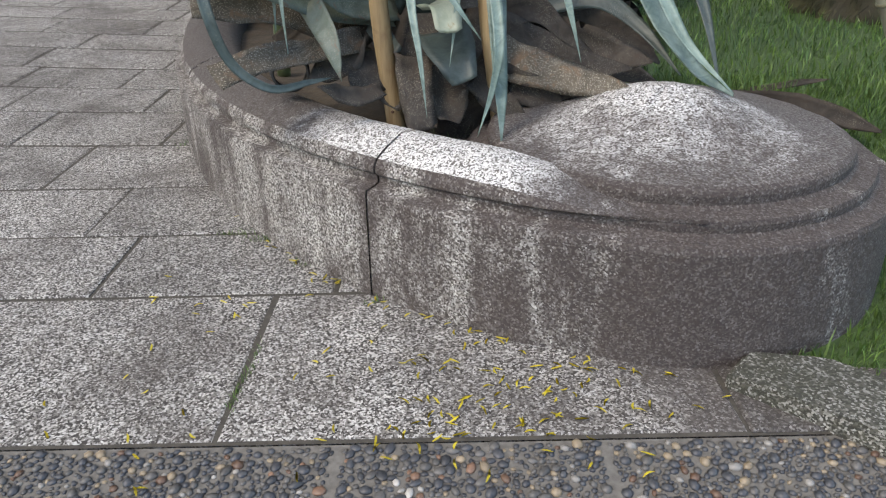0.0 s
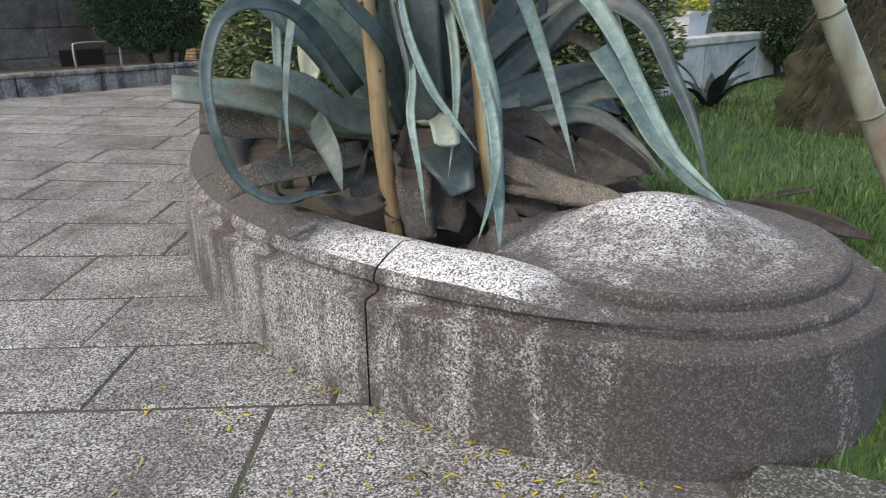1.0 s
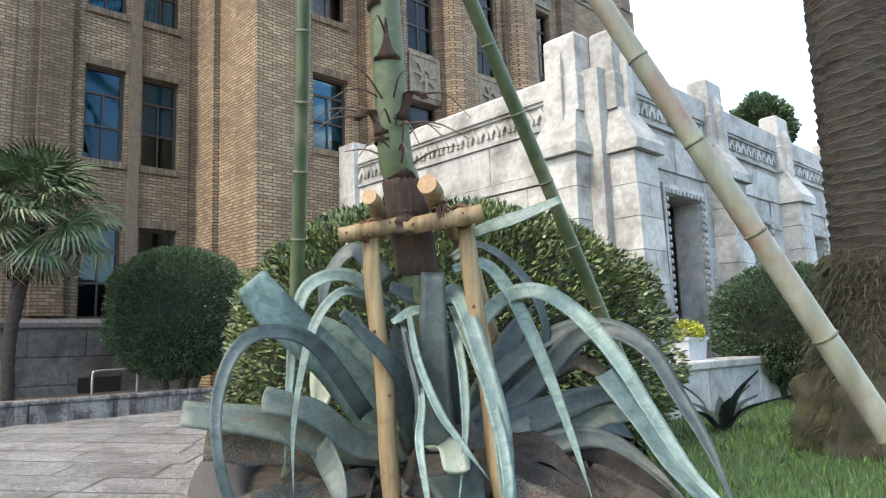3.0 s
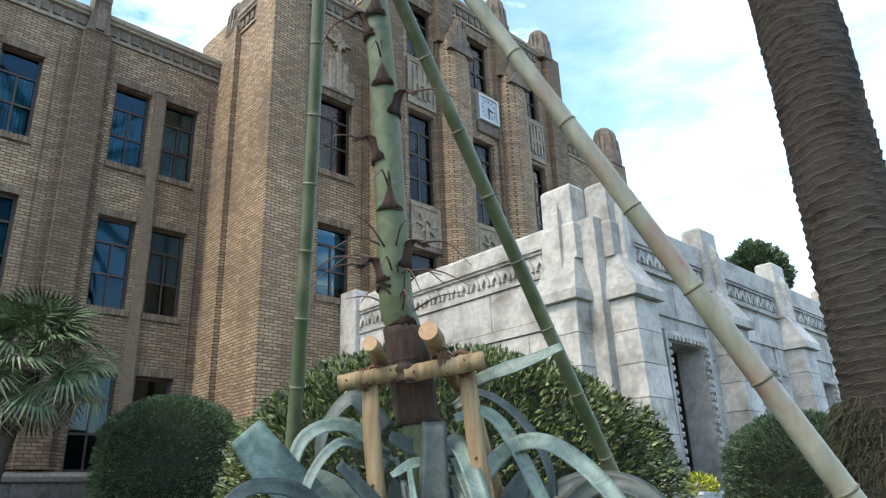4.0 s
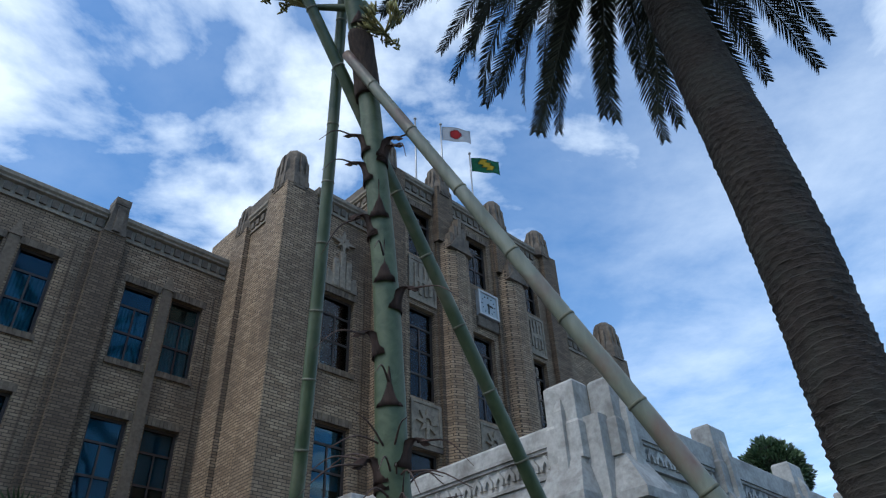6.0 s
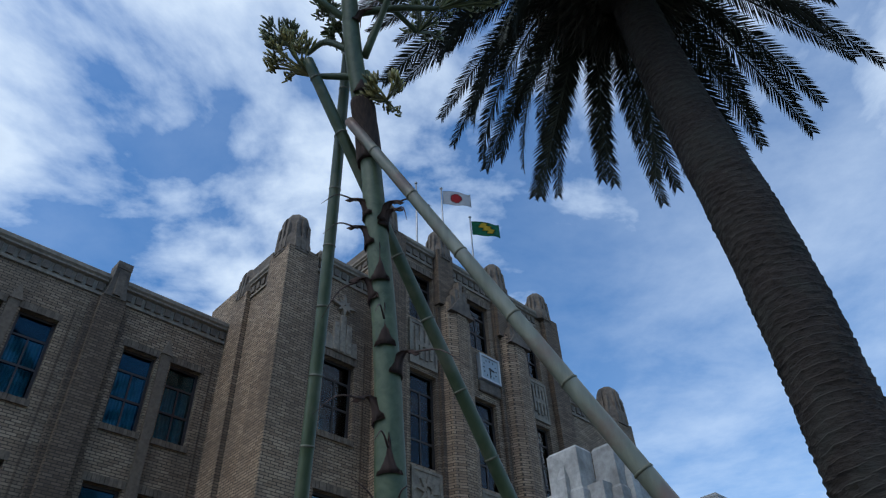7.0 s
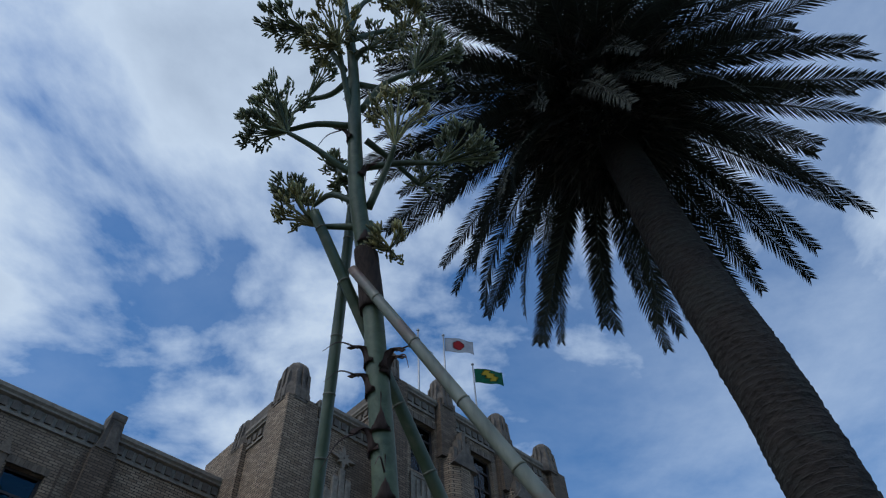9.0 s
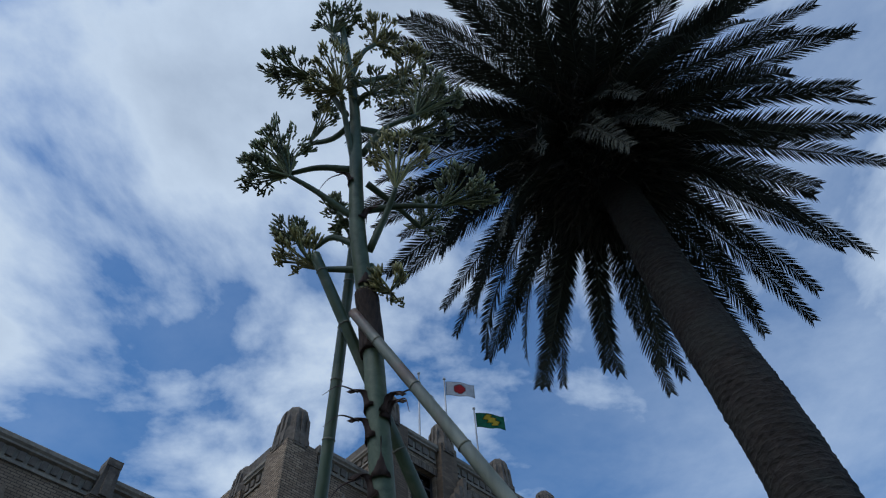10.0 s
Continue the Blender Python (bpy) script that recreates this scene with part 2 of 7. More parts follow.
PORCH = rough_mat("pale_porch_stone", (0.50, 0.48, 0.45), (0.73, 0.71, 0.67), 10, 0.75, 0.45, stain=(0.25, 0.23, 0.205), stain_scale=1.6, stain_range=(0.46, 0.74), vary=0.14)
FRAME = rough_mat("brown_window_frame", (0.05, 0.036, 0.03), (0.085, 0.06, 0.05), 20, 0.5, 0.1)
GLASS = glass_mat("window_glass")
# tone of an added sheet that imitates sky mirrored in the glass
SKY_BACKING = rough_mat("sky_tone_backing", (0.26, 0.31, 0.33), (0.36, 0.42, 0.44), 3, 0.9, 0.0)
CURTAIN = rough_mat("pale_curtain", (0.6, 0.6, 0.56), (0.8, 0.8, 0.76), 8, 0.9, 0.0)
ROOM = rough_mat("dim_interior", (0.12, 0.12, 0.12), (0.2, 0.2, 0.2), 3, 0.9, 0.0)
ROOF = rough_mat("grey_roof", (0.14, 0.14, 0.14), (0.22, 0.22, 0.22), 5, 0.9, 0.2)
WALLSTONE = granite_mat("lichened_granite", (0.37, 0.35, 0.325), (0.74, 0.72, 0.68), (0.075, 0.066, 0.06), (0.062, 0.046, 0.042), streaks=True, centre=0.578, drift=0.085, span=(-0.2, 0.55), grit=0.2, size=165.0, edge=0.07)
WALLTOP = granite_mat("pale_top_granite", (0.72, 0.71, 0.69), (1.0, 0.99, 0.97), (0.15, 0.136, 0.127), (0.07, 0.055, 0.05), centre=0.675, peak=(-0.14, 2.42, 0.58), grit=0.16, size=190.0)
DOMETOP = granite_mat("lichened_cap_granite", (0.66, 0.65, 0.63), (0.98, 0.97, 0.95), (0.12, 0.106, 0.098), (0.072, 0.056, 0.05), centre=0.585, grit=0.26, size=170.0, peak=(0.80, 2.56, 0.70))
SLAB = granite_mat("paving_granite", (0.27, 0.26, 0.245), (0.69, 0.675, 0.645), (0.045, 0.041, 0.038), (0.075, 0.063, 0.057), centre=0.66, drift=0.17, span=(-0.3, 0.9), vary=0.12, grit=0.34, size=165.0, edge=0.13)
KERBSTONE = granite_mat("mossy_kerb_granite", (0.15, 0.145, 0.125), (0.62, 0.61, 0.57), (0.04, 0.038, 0.032), (0.045, 0.046, 0.03), centre=0.60, vary=0.05, grit=0.4, size=150.0, edge=0.12)
MORTAR = rough_mat("dirt_joint", (0.05, 0.045, 0.038), (0.10, 0.09, 0.075), 30, 0.95, 0.5)
PEBBLE = rough_mat("river_pebble", (0.10, 0.10, 0.105), (0.20, 0.19, 0.18), 40, 0.5, 0.05, vary=0.5, islands=0.0)
PEBBLES = rough_mat("river_pebbles", (0.10, 0.10, 0.105), (0.20, 0.19, 0.18), 40, 0.5, 0.05, islands=0.5)
EARTH = rough_mat("brown_soil", (0.032, 0.025, 0.017), (0.08, 0.06, 0.04), 12, 0.95, 0.8, bump_dist=0.02)
GROUND = rough_mat("grey_asphalt", (0.045, 0.045, 0.045), (0.09, 0.088, 0.085), 30, 0.9, 0.4, stain=(0.12, 0.115, 0.11), stain_scale=0.4)
TURF = rough_mat("turf", (0.03, 0.065, 0.014), (0.07, 0.13, 0.03), 40, 0.9, 0.8, bump_dist=0.02)
BLADE = leaf_mat("grass_blade", (0.03, 0.075, 0.014), (0.115, 0.205, 0.042), rough=0.5)

# ---- mesh helpers ----


def link_mesh(name, bm, material):
    me = bpy.data.meshes.new(name)
    bm.normal_update()
    bm.to_mesh(me)
    bm.free()
    me.materials.append(material)
    return new(name, me)


def part(name, bm, material, parent, label=""):
    """Links a bmesh as one mesh object under a thing or under a part."""
    ob = link_mesh(name, bm, material)
    ob.parent = parent
    return tagged(ob, label)


def share(name, me, m, parent):
    """Another object on a mesh that exists already."""
    ob = new(name, me)
    ob.parent = parent
    ob.matrix_basis = m
    return ob


def box(bm, x0, x1, y0, y1, z0, z1, bevel=0.0):
    vs = [bm.verts.new((x, y, z)) for z in (z0, z1) for x, y in ((x0, y0), (x1, y0), (x1, y1), (x0, y1))]
    fs = [bm.faces.new([vs[i] for i in q]) for q in ((3, 2, 1, 0), (4, 5, 6, 7), (0, 1, 5, 4), (1, 2, 6, 5), (2, 3, 7, 6), (3, 0, 4, 7))]
    if bevel:
        es = list({e for f in fs for e in f.edges})
        bmesh.ops.bevel(bm, geom=es, offset=bevel, segments=1, affect="EDGES")
    return bm


def boxed(x0, x1, y0, y1, z0, z1, bevel=0.0):
    return box(bmesh.new(), x0, x1, y0, y1, z0, z1, bevel)


def prism(bm, outline, a, b, axis="y"):
    """A closed outline, counter-clockwise seen from the front, pushed from a to b along an axis."""
    def at(p, d):
        return {"y": (p[0], d, p[1]), "x": (d, p[0], p[1]), "z": (p[0], p[1], d)}[axis]
    n = len(outline)
    lo, hi = [bm.verts.new(at(p, a)) for p in outline], [bm.verts.new(at(p, b)) for p in outline]
    bm.faces.new(lo)
    bm.faces.new(hi[::-1])
    for i in range(n):
        bm.faces.new((lo[i], hi[i], hi[(i + 1) % n], lo[(i + 1) % n]))
    bmesh.ops.recalc_face_normals(bm, faces=bm.faces)
    return bm


def stacked(bm, rings):
    """A solid through rectangular rings (x0, x1, y0, y1, z), from the bottom up."""
    loops = [[bm.verts.new(p) for p in ((a, c, z), (b, c, z), (b, d, z), (a, d, z))] for a, b, c, d, z in rings]
    bm.faces.new(loops[0][::-1])
    bm.faces.new(loops[-1])
    for lo, hi in zip(loops, loops[1:]):
        for i in range(4):
            bm.faces.new((lo[i], lo[(i + 1) % 4], hi[(i + 1) % 4], hi[i]))
    return bm


def pierced(u0, u1, z0, z1, w0, w1, holes, axis="y"):
    """An upright wall slab with rectangular holes (u0, u1, z0, z1) right through it."""
    bm = bmesh.new()
    us = sorted({u0, u1, *[h[0] for h in holes], *[h[1] for h in holes]})
    zs = sorted({z0, z1, *[h[2] for h in holes], *[h[3] for h in holes]})
    us, zs = [u for u in us if u0 <= u <= u1], [z for z in zs if z0 <= z <= z1]

    def solid(i, j):
        if not (0 <= i < len(us) - 1 and 0 <= j < len(zs) - 1):
            return False
        cu, cz = (us[i] + us[i + 1]) / 2, (zs[j] + zs[j + 1]) / 2
        return not any(a < cu < b and c < cz < d for a, b, c, d in holes)

    cache = {}

    def vert(i, j, k):
        if (i, j, k) not in cache:
            u, w, z = us[i], (w0, w1)[k], zs[j]
            cache[i, j, k] = bm.verts.new((u, w, z) if axis == "y" else (w, u, z))
        return cache[i, j, k]

    for i in range(len(us) - 1):
        for j in range(len(zs) - 1):
            if not solid(i, j):
                continue
            for k in (0, 1):
                bm.faces.new([vert(i, j, k), vert(i + 1, j, k), vert(i + 1, j + 1, k), vert(i, j + 1, k)])
            for (di, dj), ((a, b), (c, d)) in {(-1, 0): ((i, j), (i, j + 1)), (1, 0): ((i + 1, j), (i + 1, j + 1)),
                                               (0, -1): ((i, j), (i + 1, j)), (0, 1): ((i, j + 1), (i + 1, j + 1))}.items():
                if not solid(i + di, j + dj):
                    bm.faces.new([vert(a, b, 0), vert(c, d, 0), vert(c, d, 1), vert(a, b, 1)])
    bmesh.ops.recalc_face_normals(bm, faces=bm.faces)
    return bm


def spline(pts, n):
    """n + 1 places along a smooth curve through the points."""
    p = [Vector(q) for q in pts]
    p = [2 * p[0] - p[1]] + p + [2 * p[-1] - p[-2]]
    out = []
    for k in range(n + 1):
        s = k / n * (len(p) - 3)
        i = min(int(s), len(p) - 4)
        f = s - i
        a, b, c, d = p[i:i + 4]
        out.append(0.5 * (2 * b + (c - a) * f + (2 * a - 5 * b + 4 * c - d) * f * f + (3 * b - a - 3 * c + d) * f ** 3))
    return out


def tube(bm, path, radii, sides=10, wobble=0.0, cap=True):
    """A round bar along a path, with a radius at each place."""
    rings = []
    ref = Vector((0.31, 0.87, 0.2))
    for i, p in enumerate(path):
        tan = (path[min(i + 1, len(path) - 1)] - path[max(i - 1, 0)]).normalized()
        a = (ref - tan * ref.dot(tan)).normalized()
        b = tan.cross(a)
        ref = a
        r = radii[i] if isinstance(radii, (list, tuple)) else radii
        ring = []
        for k in range(sides):
            ang = 2 * math.pi * k / sides
            rr = r * (1 + wobble * noise.noise(Vector((math.cos(ang) * 2, math.sin(ang) * 2, i * 0.7))))
            ring.append(bm.verts.new(p + (a * math.cos(ang) + b * math.sin(ang)) * rr))
        rings.append(ring)
    for lo, hi in zip(rings, rings[1:]):
        for k in range(sides):
            f = bm.faces.new((lo[k], lo[(k + 1) % sides], hi[(k + 1) % sides], hi[k]))
            f.smooth = True
    if cap:
        bm.faces.new(rings[0][::-1])
        bm.faces.new(rings[-1])
    return bm


# ---- the brick building: its own axes, x along the front, y into the house ----
TURN = 44.5
building = new("office_building")
building.matrix_basis = pose(0, 0, 0, 0, 0, TURN)
tagged(building, "four-storey tan brick public building with pale carved panels and stepped pinnacles", "building")

WING, TOWER, MID = 17.0, 13.9, 13.1     # distance of the three fronts
ROWS_Z = ((2.3, 4.5), (6.03, 8.33), (9.78, 12.03))


def window_unit(parent, u0, u1, z0, z1, w, rows=(0.26, 0.37, 0.37), curtain=False, sky_backing=0.0, transom_whole=True):
    """A sash window set back in its opening: frame, panes, sill."""
    win = new("window")
    win.parent = parent
    d = w + 0.16
    bm = bmesh.new()
    f = 0.07
    box(bm, u0, u0 + f, d, d + 0.09, z0, z1)
    box(bm, u1 - f, u1, d, d + 0.09, z0, z1)
    box(bm, u0 + f, u1 - f, d, d + 0.09, z0, z0 + f)
    box(bm, u0 + f, u1 - f, d, d + 0.09, z1 - f, z1)
    h = z1 - z0 - 2 * f
    z = z1 - f
    cells = []
    um = (u0 + u1) / 2
    for k, share_ in enumerate(rows):
        zb = z - share_ * h
        if k < len(rows) - 1:
            box(bm, u0 + f, u1 - f, d + 0.005, d + 0.075, zb - 0.028, zb + 0.028)
        lo, hi = (zb + 0.028 if k < len(rows) - 1 else zb), (z - 0.028 if k else z)
        if k == 0 and transom_whole:
            cells.append((u0 + f, u1 - f, lo, hi))
        else:
            box(bm, um - 0.022, um + 0.022, d + 0.01, d + 0.07, lo, hi)
            cells += [(u0 + f, um - 0.022, lo, hi), (um + 0.022, u1 - f, lo, hi)]
        z = zb
    part("frame", bm, FRAME, win, "dark brown painted steel window frame")
    for a, b, c, e in cells:
        pane = part("pane", boxed(a, b, d + 0.035, d + 0.041, c, e), GLASS, win)
        pane.visible_shadow = False
    if curtain:
        bm = bmesh.new()
        n = 40
        row0, row1 = [], []
        for i in range(n + 1):
            x = u0 + f + (u1 - u0 - 2 * f) * i / n
            y = d + 0.17 + 0.022 * math.sin(i * 1.45) + 0.012 * math.sin(i * 0.63 + u0)
            row0.append(bm.verts.new((x, y, z0)))
            row1.append(bm.verts.new((x, y, z1 - 0.3 * (z1 - z0) * (0.86 if curtain == 1 else 0.2))))
        for i in range(n):
            bm.faces.new((row0[i], row0[i + 1], row1[i + 1], row1[i])).smooth = True
        part("curtain", bm, CURTAIN, win, "pale pleated curtain behind the glass")
    # made-up sheet behind the panes, giving them the tone of reflected sky
    if sky_backing:
        part("sky_backing", boxed(u0 + f, u1 - f, d + 0.14, d + 0.15, z0 + (1 - sky_backing) * (z1 - z0), z1 - 0.01), SKY_BACKING, win, "added grey-blue sheet behind the glass")
    return win


def soldier_row(parent, u0, u1, z0, z1, w, proud=0.035, name="soldier_course"):
    """A row of upright bricks, each with its own edges."""
    bm = bmesh.new()
    n = max(1, round((u1 - u0) / 0.105))
    step = (u1 - u0) / n
    for i in range(n):
        box(bm, u0 + i * step + 0.006, u0 + (i + 1) * step - 0.006, w - proud - 0.006 * (i % 3), w + 0.05, z0, z1)
    box(bm, u0, u1, w - proud + 0.018, w + 0.04, z0 + 0.01, z1 - 0.01)
    return part(name, bm, SOLDIER, parent)


def window_with_bricks(parent, u0, u1, z0, z1, w, **kw):
    window_unit(parent, u0, u1, z0, z1, w, **kw)
    soldier_row(parent, u0 - 0.06, u1 + 0.06, z1, z1 + 0.2, w, 0.02)
    soldier_row(parent, u0 - 0.04, u1 + 0.04, z0 - 0.16, z0, w, 0.06, "brick_sill")


def pinnacle(parent, u0, u1, w0, w1, z0, z1, label="stepped weathered terracotta pinnacle"):
    """A stepped cap with rounded shoulders and upright flutes."""
    bm = bmesh.new()
    uw, ww, h = u1 - u0, w1 - w0, z1 - z0
    um, wm = (u0 + u1) / 2, (w0 + w1) / 2
    loops = []
    for k, f in ((1.0, 0.0), (1.0, 0.30), (0.94, 0.36), (0.85, 0.44), (0.83, 0.80), (0.76, 0.89), (0.62, 0.96), (0.40, 1.0)):
        a, b, c = k * uw / 2, k * ww / 2, 0.26 * k * min(uw, ww)
        ring = ((-a + c, -b), (a - c, -b), (a, -b + c), (a, b - c), (a - c, b), (-a + c, b), (-a, b - c), (-a, -b + c))
        loops.append([bm.verts.new((um + x, wm + y, z0 + f * h)) for x, y in ring])
    bm.faces.new(loops[0][::-1])
    bm.faces.new(loops[-1])
    for lo, hi in zip(loops, loops[1:]):
        for i in range(8):
            bm.faces.new((lo[i], lo[(i + 1) % 8], hi[(i + 1) % 8], hi[i]))
    cap = part("pinnacle", bm, TRIM, parent, label)
    for k in (0.27, 0.5, 0.73):
        hi = z0 + (0.74 if k != 0.5 else 0.9) * h
        c, d = u0 + k * uw, 0.055 * uw
        bm = stacked(bmesh.new(), [(c - d, c + d, w0 - 0.025, w0 + 0.3 * ww, z0 + 0.05 * h), (c - d, c + d, w0 + 0.03 * ww, w0 + 0.3 * ww, hi - 0.1 * h), (c - 0.3 * d, c + 0.3 * d, w0 + 0.1 * ww, w0 + 0.3 * ww, hi)])
        part("flute", bm, TRIM, cap)
        c, d = w0 + k * ww, 0.055 * ww
        bm = stacked(bmesh.new(), [(u0 - 0.025, u0 + 0.3 * uw, c - d, c + d, z0 + 0.05 * h), (u0 + 0.03 * uw, u0 + 0.3 * uw, c - d, c + d, hi - 0.1 * h), (u0 + 0.1 * uw, u0 + 0.3 * uw, c - 0.3 * d, c + 0.3 * d, hi)])
        part("flute", bm, TRIM, cap)
    return cap


def cornice(parent, u0, u1, w, z0, z1, axis="y", sign=1):
    """Moulded coping over a dentilled band."""
    h = z1 - z0
    bm = bmesh.new()
    prof = [(0.0, z0), (-0.05, z0), (-0.05, z0 + 0.12 * h), (-0.02, z0 + 0.16 * h), (-0.02, z0 + 0.58 * h), (-0.12, z0 + 0.64 * h), (-0.12, z0 + 0.72 * h), (-0.17, z0 + 0.8 * h),
            (-0.17, z1 - 0.03), (-0.14, z1), (0.2, z1), (0.2, z0)]
    prism(bm, [(w + a * sign, b) for a, b in prof], u0, u1, "x" if axis == "y" else "y")
    part("cornice", bm, PANEL, parent, "weathered terracotta cornice")
    n = max(1, round((u1 - u0) / 0.3))
    step = (u1 - u0) / n
    first = None
    for i in range(n):
        c = u0 + (i + 0.5) * step
        m = pose(c, w, z0 + 0.2 * h) if axis == "y" else pose(w, c, z0 + 0.2 * h)
        if first is None:
            q = 0.3 * step
            bm = boxed(-q, q, -0.075, -0.015, 0, 0.35 * h) if axis == "y" else boxed(-0.075, -0.015, -q, q, 0, 0.35 * h)
            first = part("dentil", bm, TRIM, parent)
            first.matrix_basis = m
        else:
            share("dentil", first.data, m, parent)


def build_wing():
    """The recessed left wing: paired windows between brick piers."""
    z_top, z_low = 13.9, 2.3
    bay = 3.97
    u_end = 7.77
    holes, wins = [], []
    for b in range(-3, 1):
        for a0, a1 in ((5.0, 5.93), (6.33, 7.25)):
            for k, (z0, z1) in enumerate(ROWS_Z):
                holes.append((a0 + b * bay, a1 + b * bay, z0, z1))
                wins.append((a0 + b * bay, a1 + b * bay, z0, z1, k))
    part("wall", pierced(-8.2, u_end, z_low, z_top - 0.2, WING, WING + 0.35, holes), BRICK, building, "tan brick wall")
    for a, b, c, d, k in wins:
        if a > -0.2:
            window_with_bricks(building, a, b, c, d, WING, curtain=1 if k == 2 else False, sky_backing=(0.62 if k == 1 else 0.0))
        else:
            window_unit(building, a, b, c, d, WING, curtain=1 if k == 2 else False)
    for b in range(-3, 1):
        c = 4.32 + b * bay
        # the pier and its stepped cap
        part("pier", boxed(c - 0.33, c + 0.33, WING - 0.24, WING - 0.002, 2.35, 13.15), BRICK_PIER, building, "dark ribbed brick pier")
        for s in (-1, 1):
            part("pier_return", boxed(c + s * 0.33 - (0.16 if s < 0 else 0), c + s * 0.33 + (0.16 if s > 0 else 0), WING - 0.1, WING - 0.003, 2.35, 12.9), BRICK_PIER, building)
        bm = bmesh.new()
        stacked(bm, [(c - 0.30, c + 0.30, WING - 0.27, WING + 0.1, 13.15), (c - 0.24, c + 0.24, WING - 0.27, WING + 0.12, 13.45), (c - 0.20, c + 0.20, WING - 0.27, WING + 0.15, 14.1), (c - 0.21, c + 0.21, WING - 0.29, WING + 0.2, 14.12), (c - 0.21, c + 0.21, WING - 0.29, WING + 0.2, 14.34)])
        box(bm, c - 0.1, c + 0.1, WING - 0.33, WING - 0.26, 13.2, 14.05)
        part("pier_cap", bm, TRIM, building, "stepped terracotta pier cap")
        # the slim fin between the two windows
        m = 6.13 + b * bay
        bm = bmesh.new()
        box(bm, m - 0.13, m + 0.13, WING - 0.1, WING + 0.02, 2.35, 12.15)
        prism(bm, [(m - 0.16, 12.15), (m + 0.16, 12.15), (m, 12.66)], WING - 0.13, WING + 0.02)
        part("fin", bm, SOLDIER, building, "slim brick fin with a pointed cap")
        # raised brick border round each bay
        bm = bmesh.new()
        for s in (4.66, 7.5):
            box(bm, s + b * bay, s + 0.05 + b * bay, WING - 0.03, WING + 0.01, 2.4, 12.45)
        part("brick_border", bm, BRICK_PIER, building)
        nxt = c + bay
        cornice(building, c + 0.25, min(nxt - 0.25, u_end - 0.02), WING, 13.2, 13.9)
    # plinth of large stone blocks
    part("plinth", boxed(-8.2, u_end, WING - 0.25, WING + 0.3, -0.2, 2.1), PLINTH, building, "grey stone plinth")
    bm = bmesh.new()
    prism(bm, [(WING - 0.34, 2.1), (WING + 0.3, 2.1), (WING + 0.3, 2.298), (WING - 0.2, 2.298), (WING - 0.34, 2.2)], -8.2, u_end, "x")
    part("plinth_ledge", bm, PLINTH, building)
    k = 0
    for z0, z1 in ((0.3, 0.85), (0.87, 1.45), (1.47, 2.08)):
        u = -8.2 + 0.35 * k
        while u < u_end - 0.3:
            v = min(u + 1.15, u_end)
            part("plinth_block", boxed(u + 0.008, v - 0.008, WING - 0.275, WING - 0.24, z0, z1, 0.008), PLINTH, building)
            u = v
        k += 1
    part("roof", boxed(-8.2, u_end + 0.3, WING + 0.1, WING + 9, 13.5, 13.68), ROOF, building, "flat grey roof")
    part("back_wall", boxed(-8.2, 24, WING + 9, WING + 9.3, -0.2, 13.6), BRICK, building)
    part("end_wall", boxed(-8.5, -8.2, WING, WING + 9.3, -0.2, 13.7), BRICK, building)
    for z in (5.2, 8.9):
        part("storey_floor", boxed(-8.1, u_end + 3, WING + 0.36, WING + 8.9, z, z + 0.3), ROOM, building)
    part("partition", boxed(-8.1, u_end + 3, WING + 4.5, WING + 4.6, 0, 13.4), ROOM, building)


def carved_panel(parent, u0, u1, z0, z1, w, kind=0):
    """A pale stone panel with a raised border and a carved figure."""
    bm = bmesh.new()
    box(bm, u0, u1, w - 0.03, w + 0.02, z0, z1)
    uw, h = u1 - u0, z1 - z0
    um, zm = (u0 + u1) / 2, (z0 + z1) / 2
    for a, b, c, d in ((u0, u1, z1 - 0.07 * h, z1), (u0, u1, z0, z0 + 0.07 * h), (u0, u0 + 0.08 * uw, z0 + 0.07 * h, z1 - 0.07 * h), (u1 - 0.08 * uw, u1, z0 + 0.07 * h, z1 - 0.07 * h)):
        box(bm, a, b, w - 0.06, w - 0.03, c, d)
    if kind == 0:      # upright bars with a hook
        for s, lo, hi in ((-0.27, 0.2, 0.85), (-0.1, 0.15, 0.9), (0.1, 0.15, 0.9), (0.27, 0.2, 0.8)):
            box(bm, um + s * uw - 0.05 * uw, um + s * uw + 0.05 * uw, w - 0.085, w - 0.03, z0 + lo * h, z0 + hi * h, 0.008)
        box(bm, um - 0.3 * uw, um + 0.3 * uw, w - 0.08, w - 0.03, z0 + 0.44 * h, z0 + 0.55 * h, 0.008)
    else:              # a leafed rosette
        for k in range(8):
            a = math.pi * k / 4
            c, s = math.cos(a), math.sin(a)
            p = [(um + c * 0.10 * uw - s * 0.07 * uw, zm + s * 0.10 * uw + c * 0.07 * uw), (um + c * 0.10 * uw + s * 0.07 * uw, zm + s * 0.1 * uw - c * 0.07 * uw), (um + c * 0.36 * uw, zm + s * 0.36 * uw)]
            prism(bm, p, w - 0.1, w - 0.03)
        box(bm, um - 0.05 * uw, um + 0.05 * uw, w - 0.09, w - 0.03, z0 + 0.1 * h, zm)
    return part("carved_panel", bm, PANEL, parent, "pale carved stone relief panel")


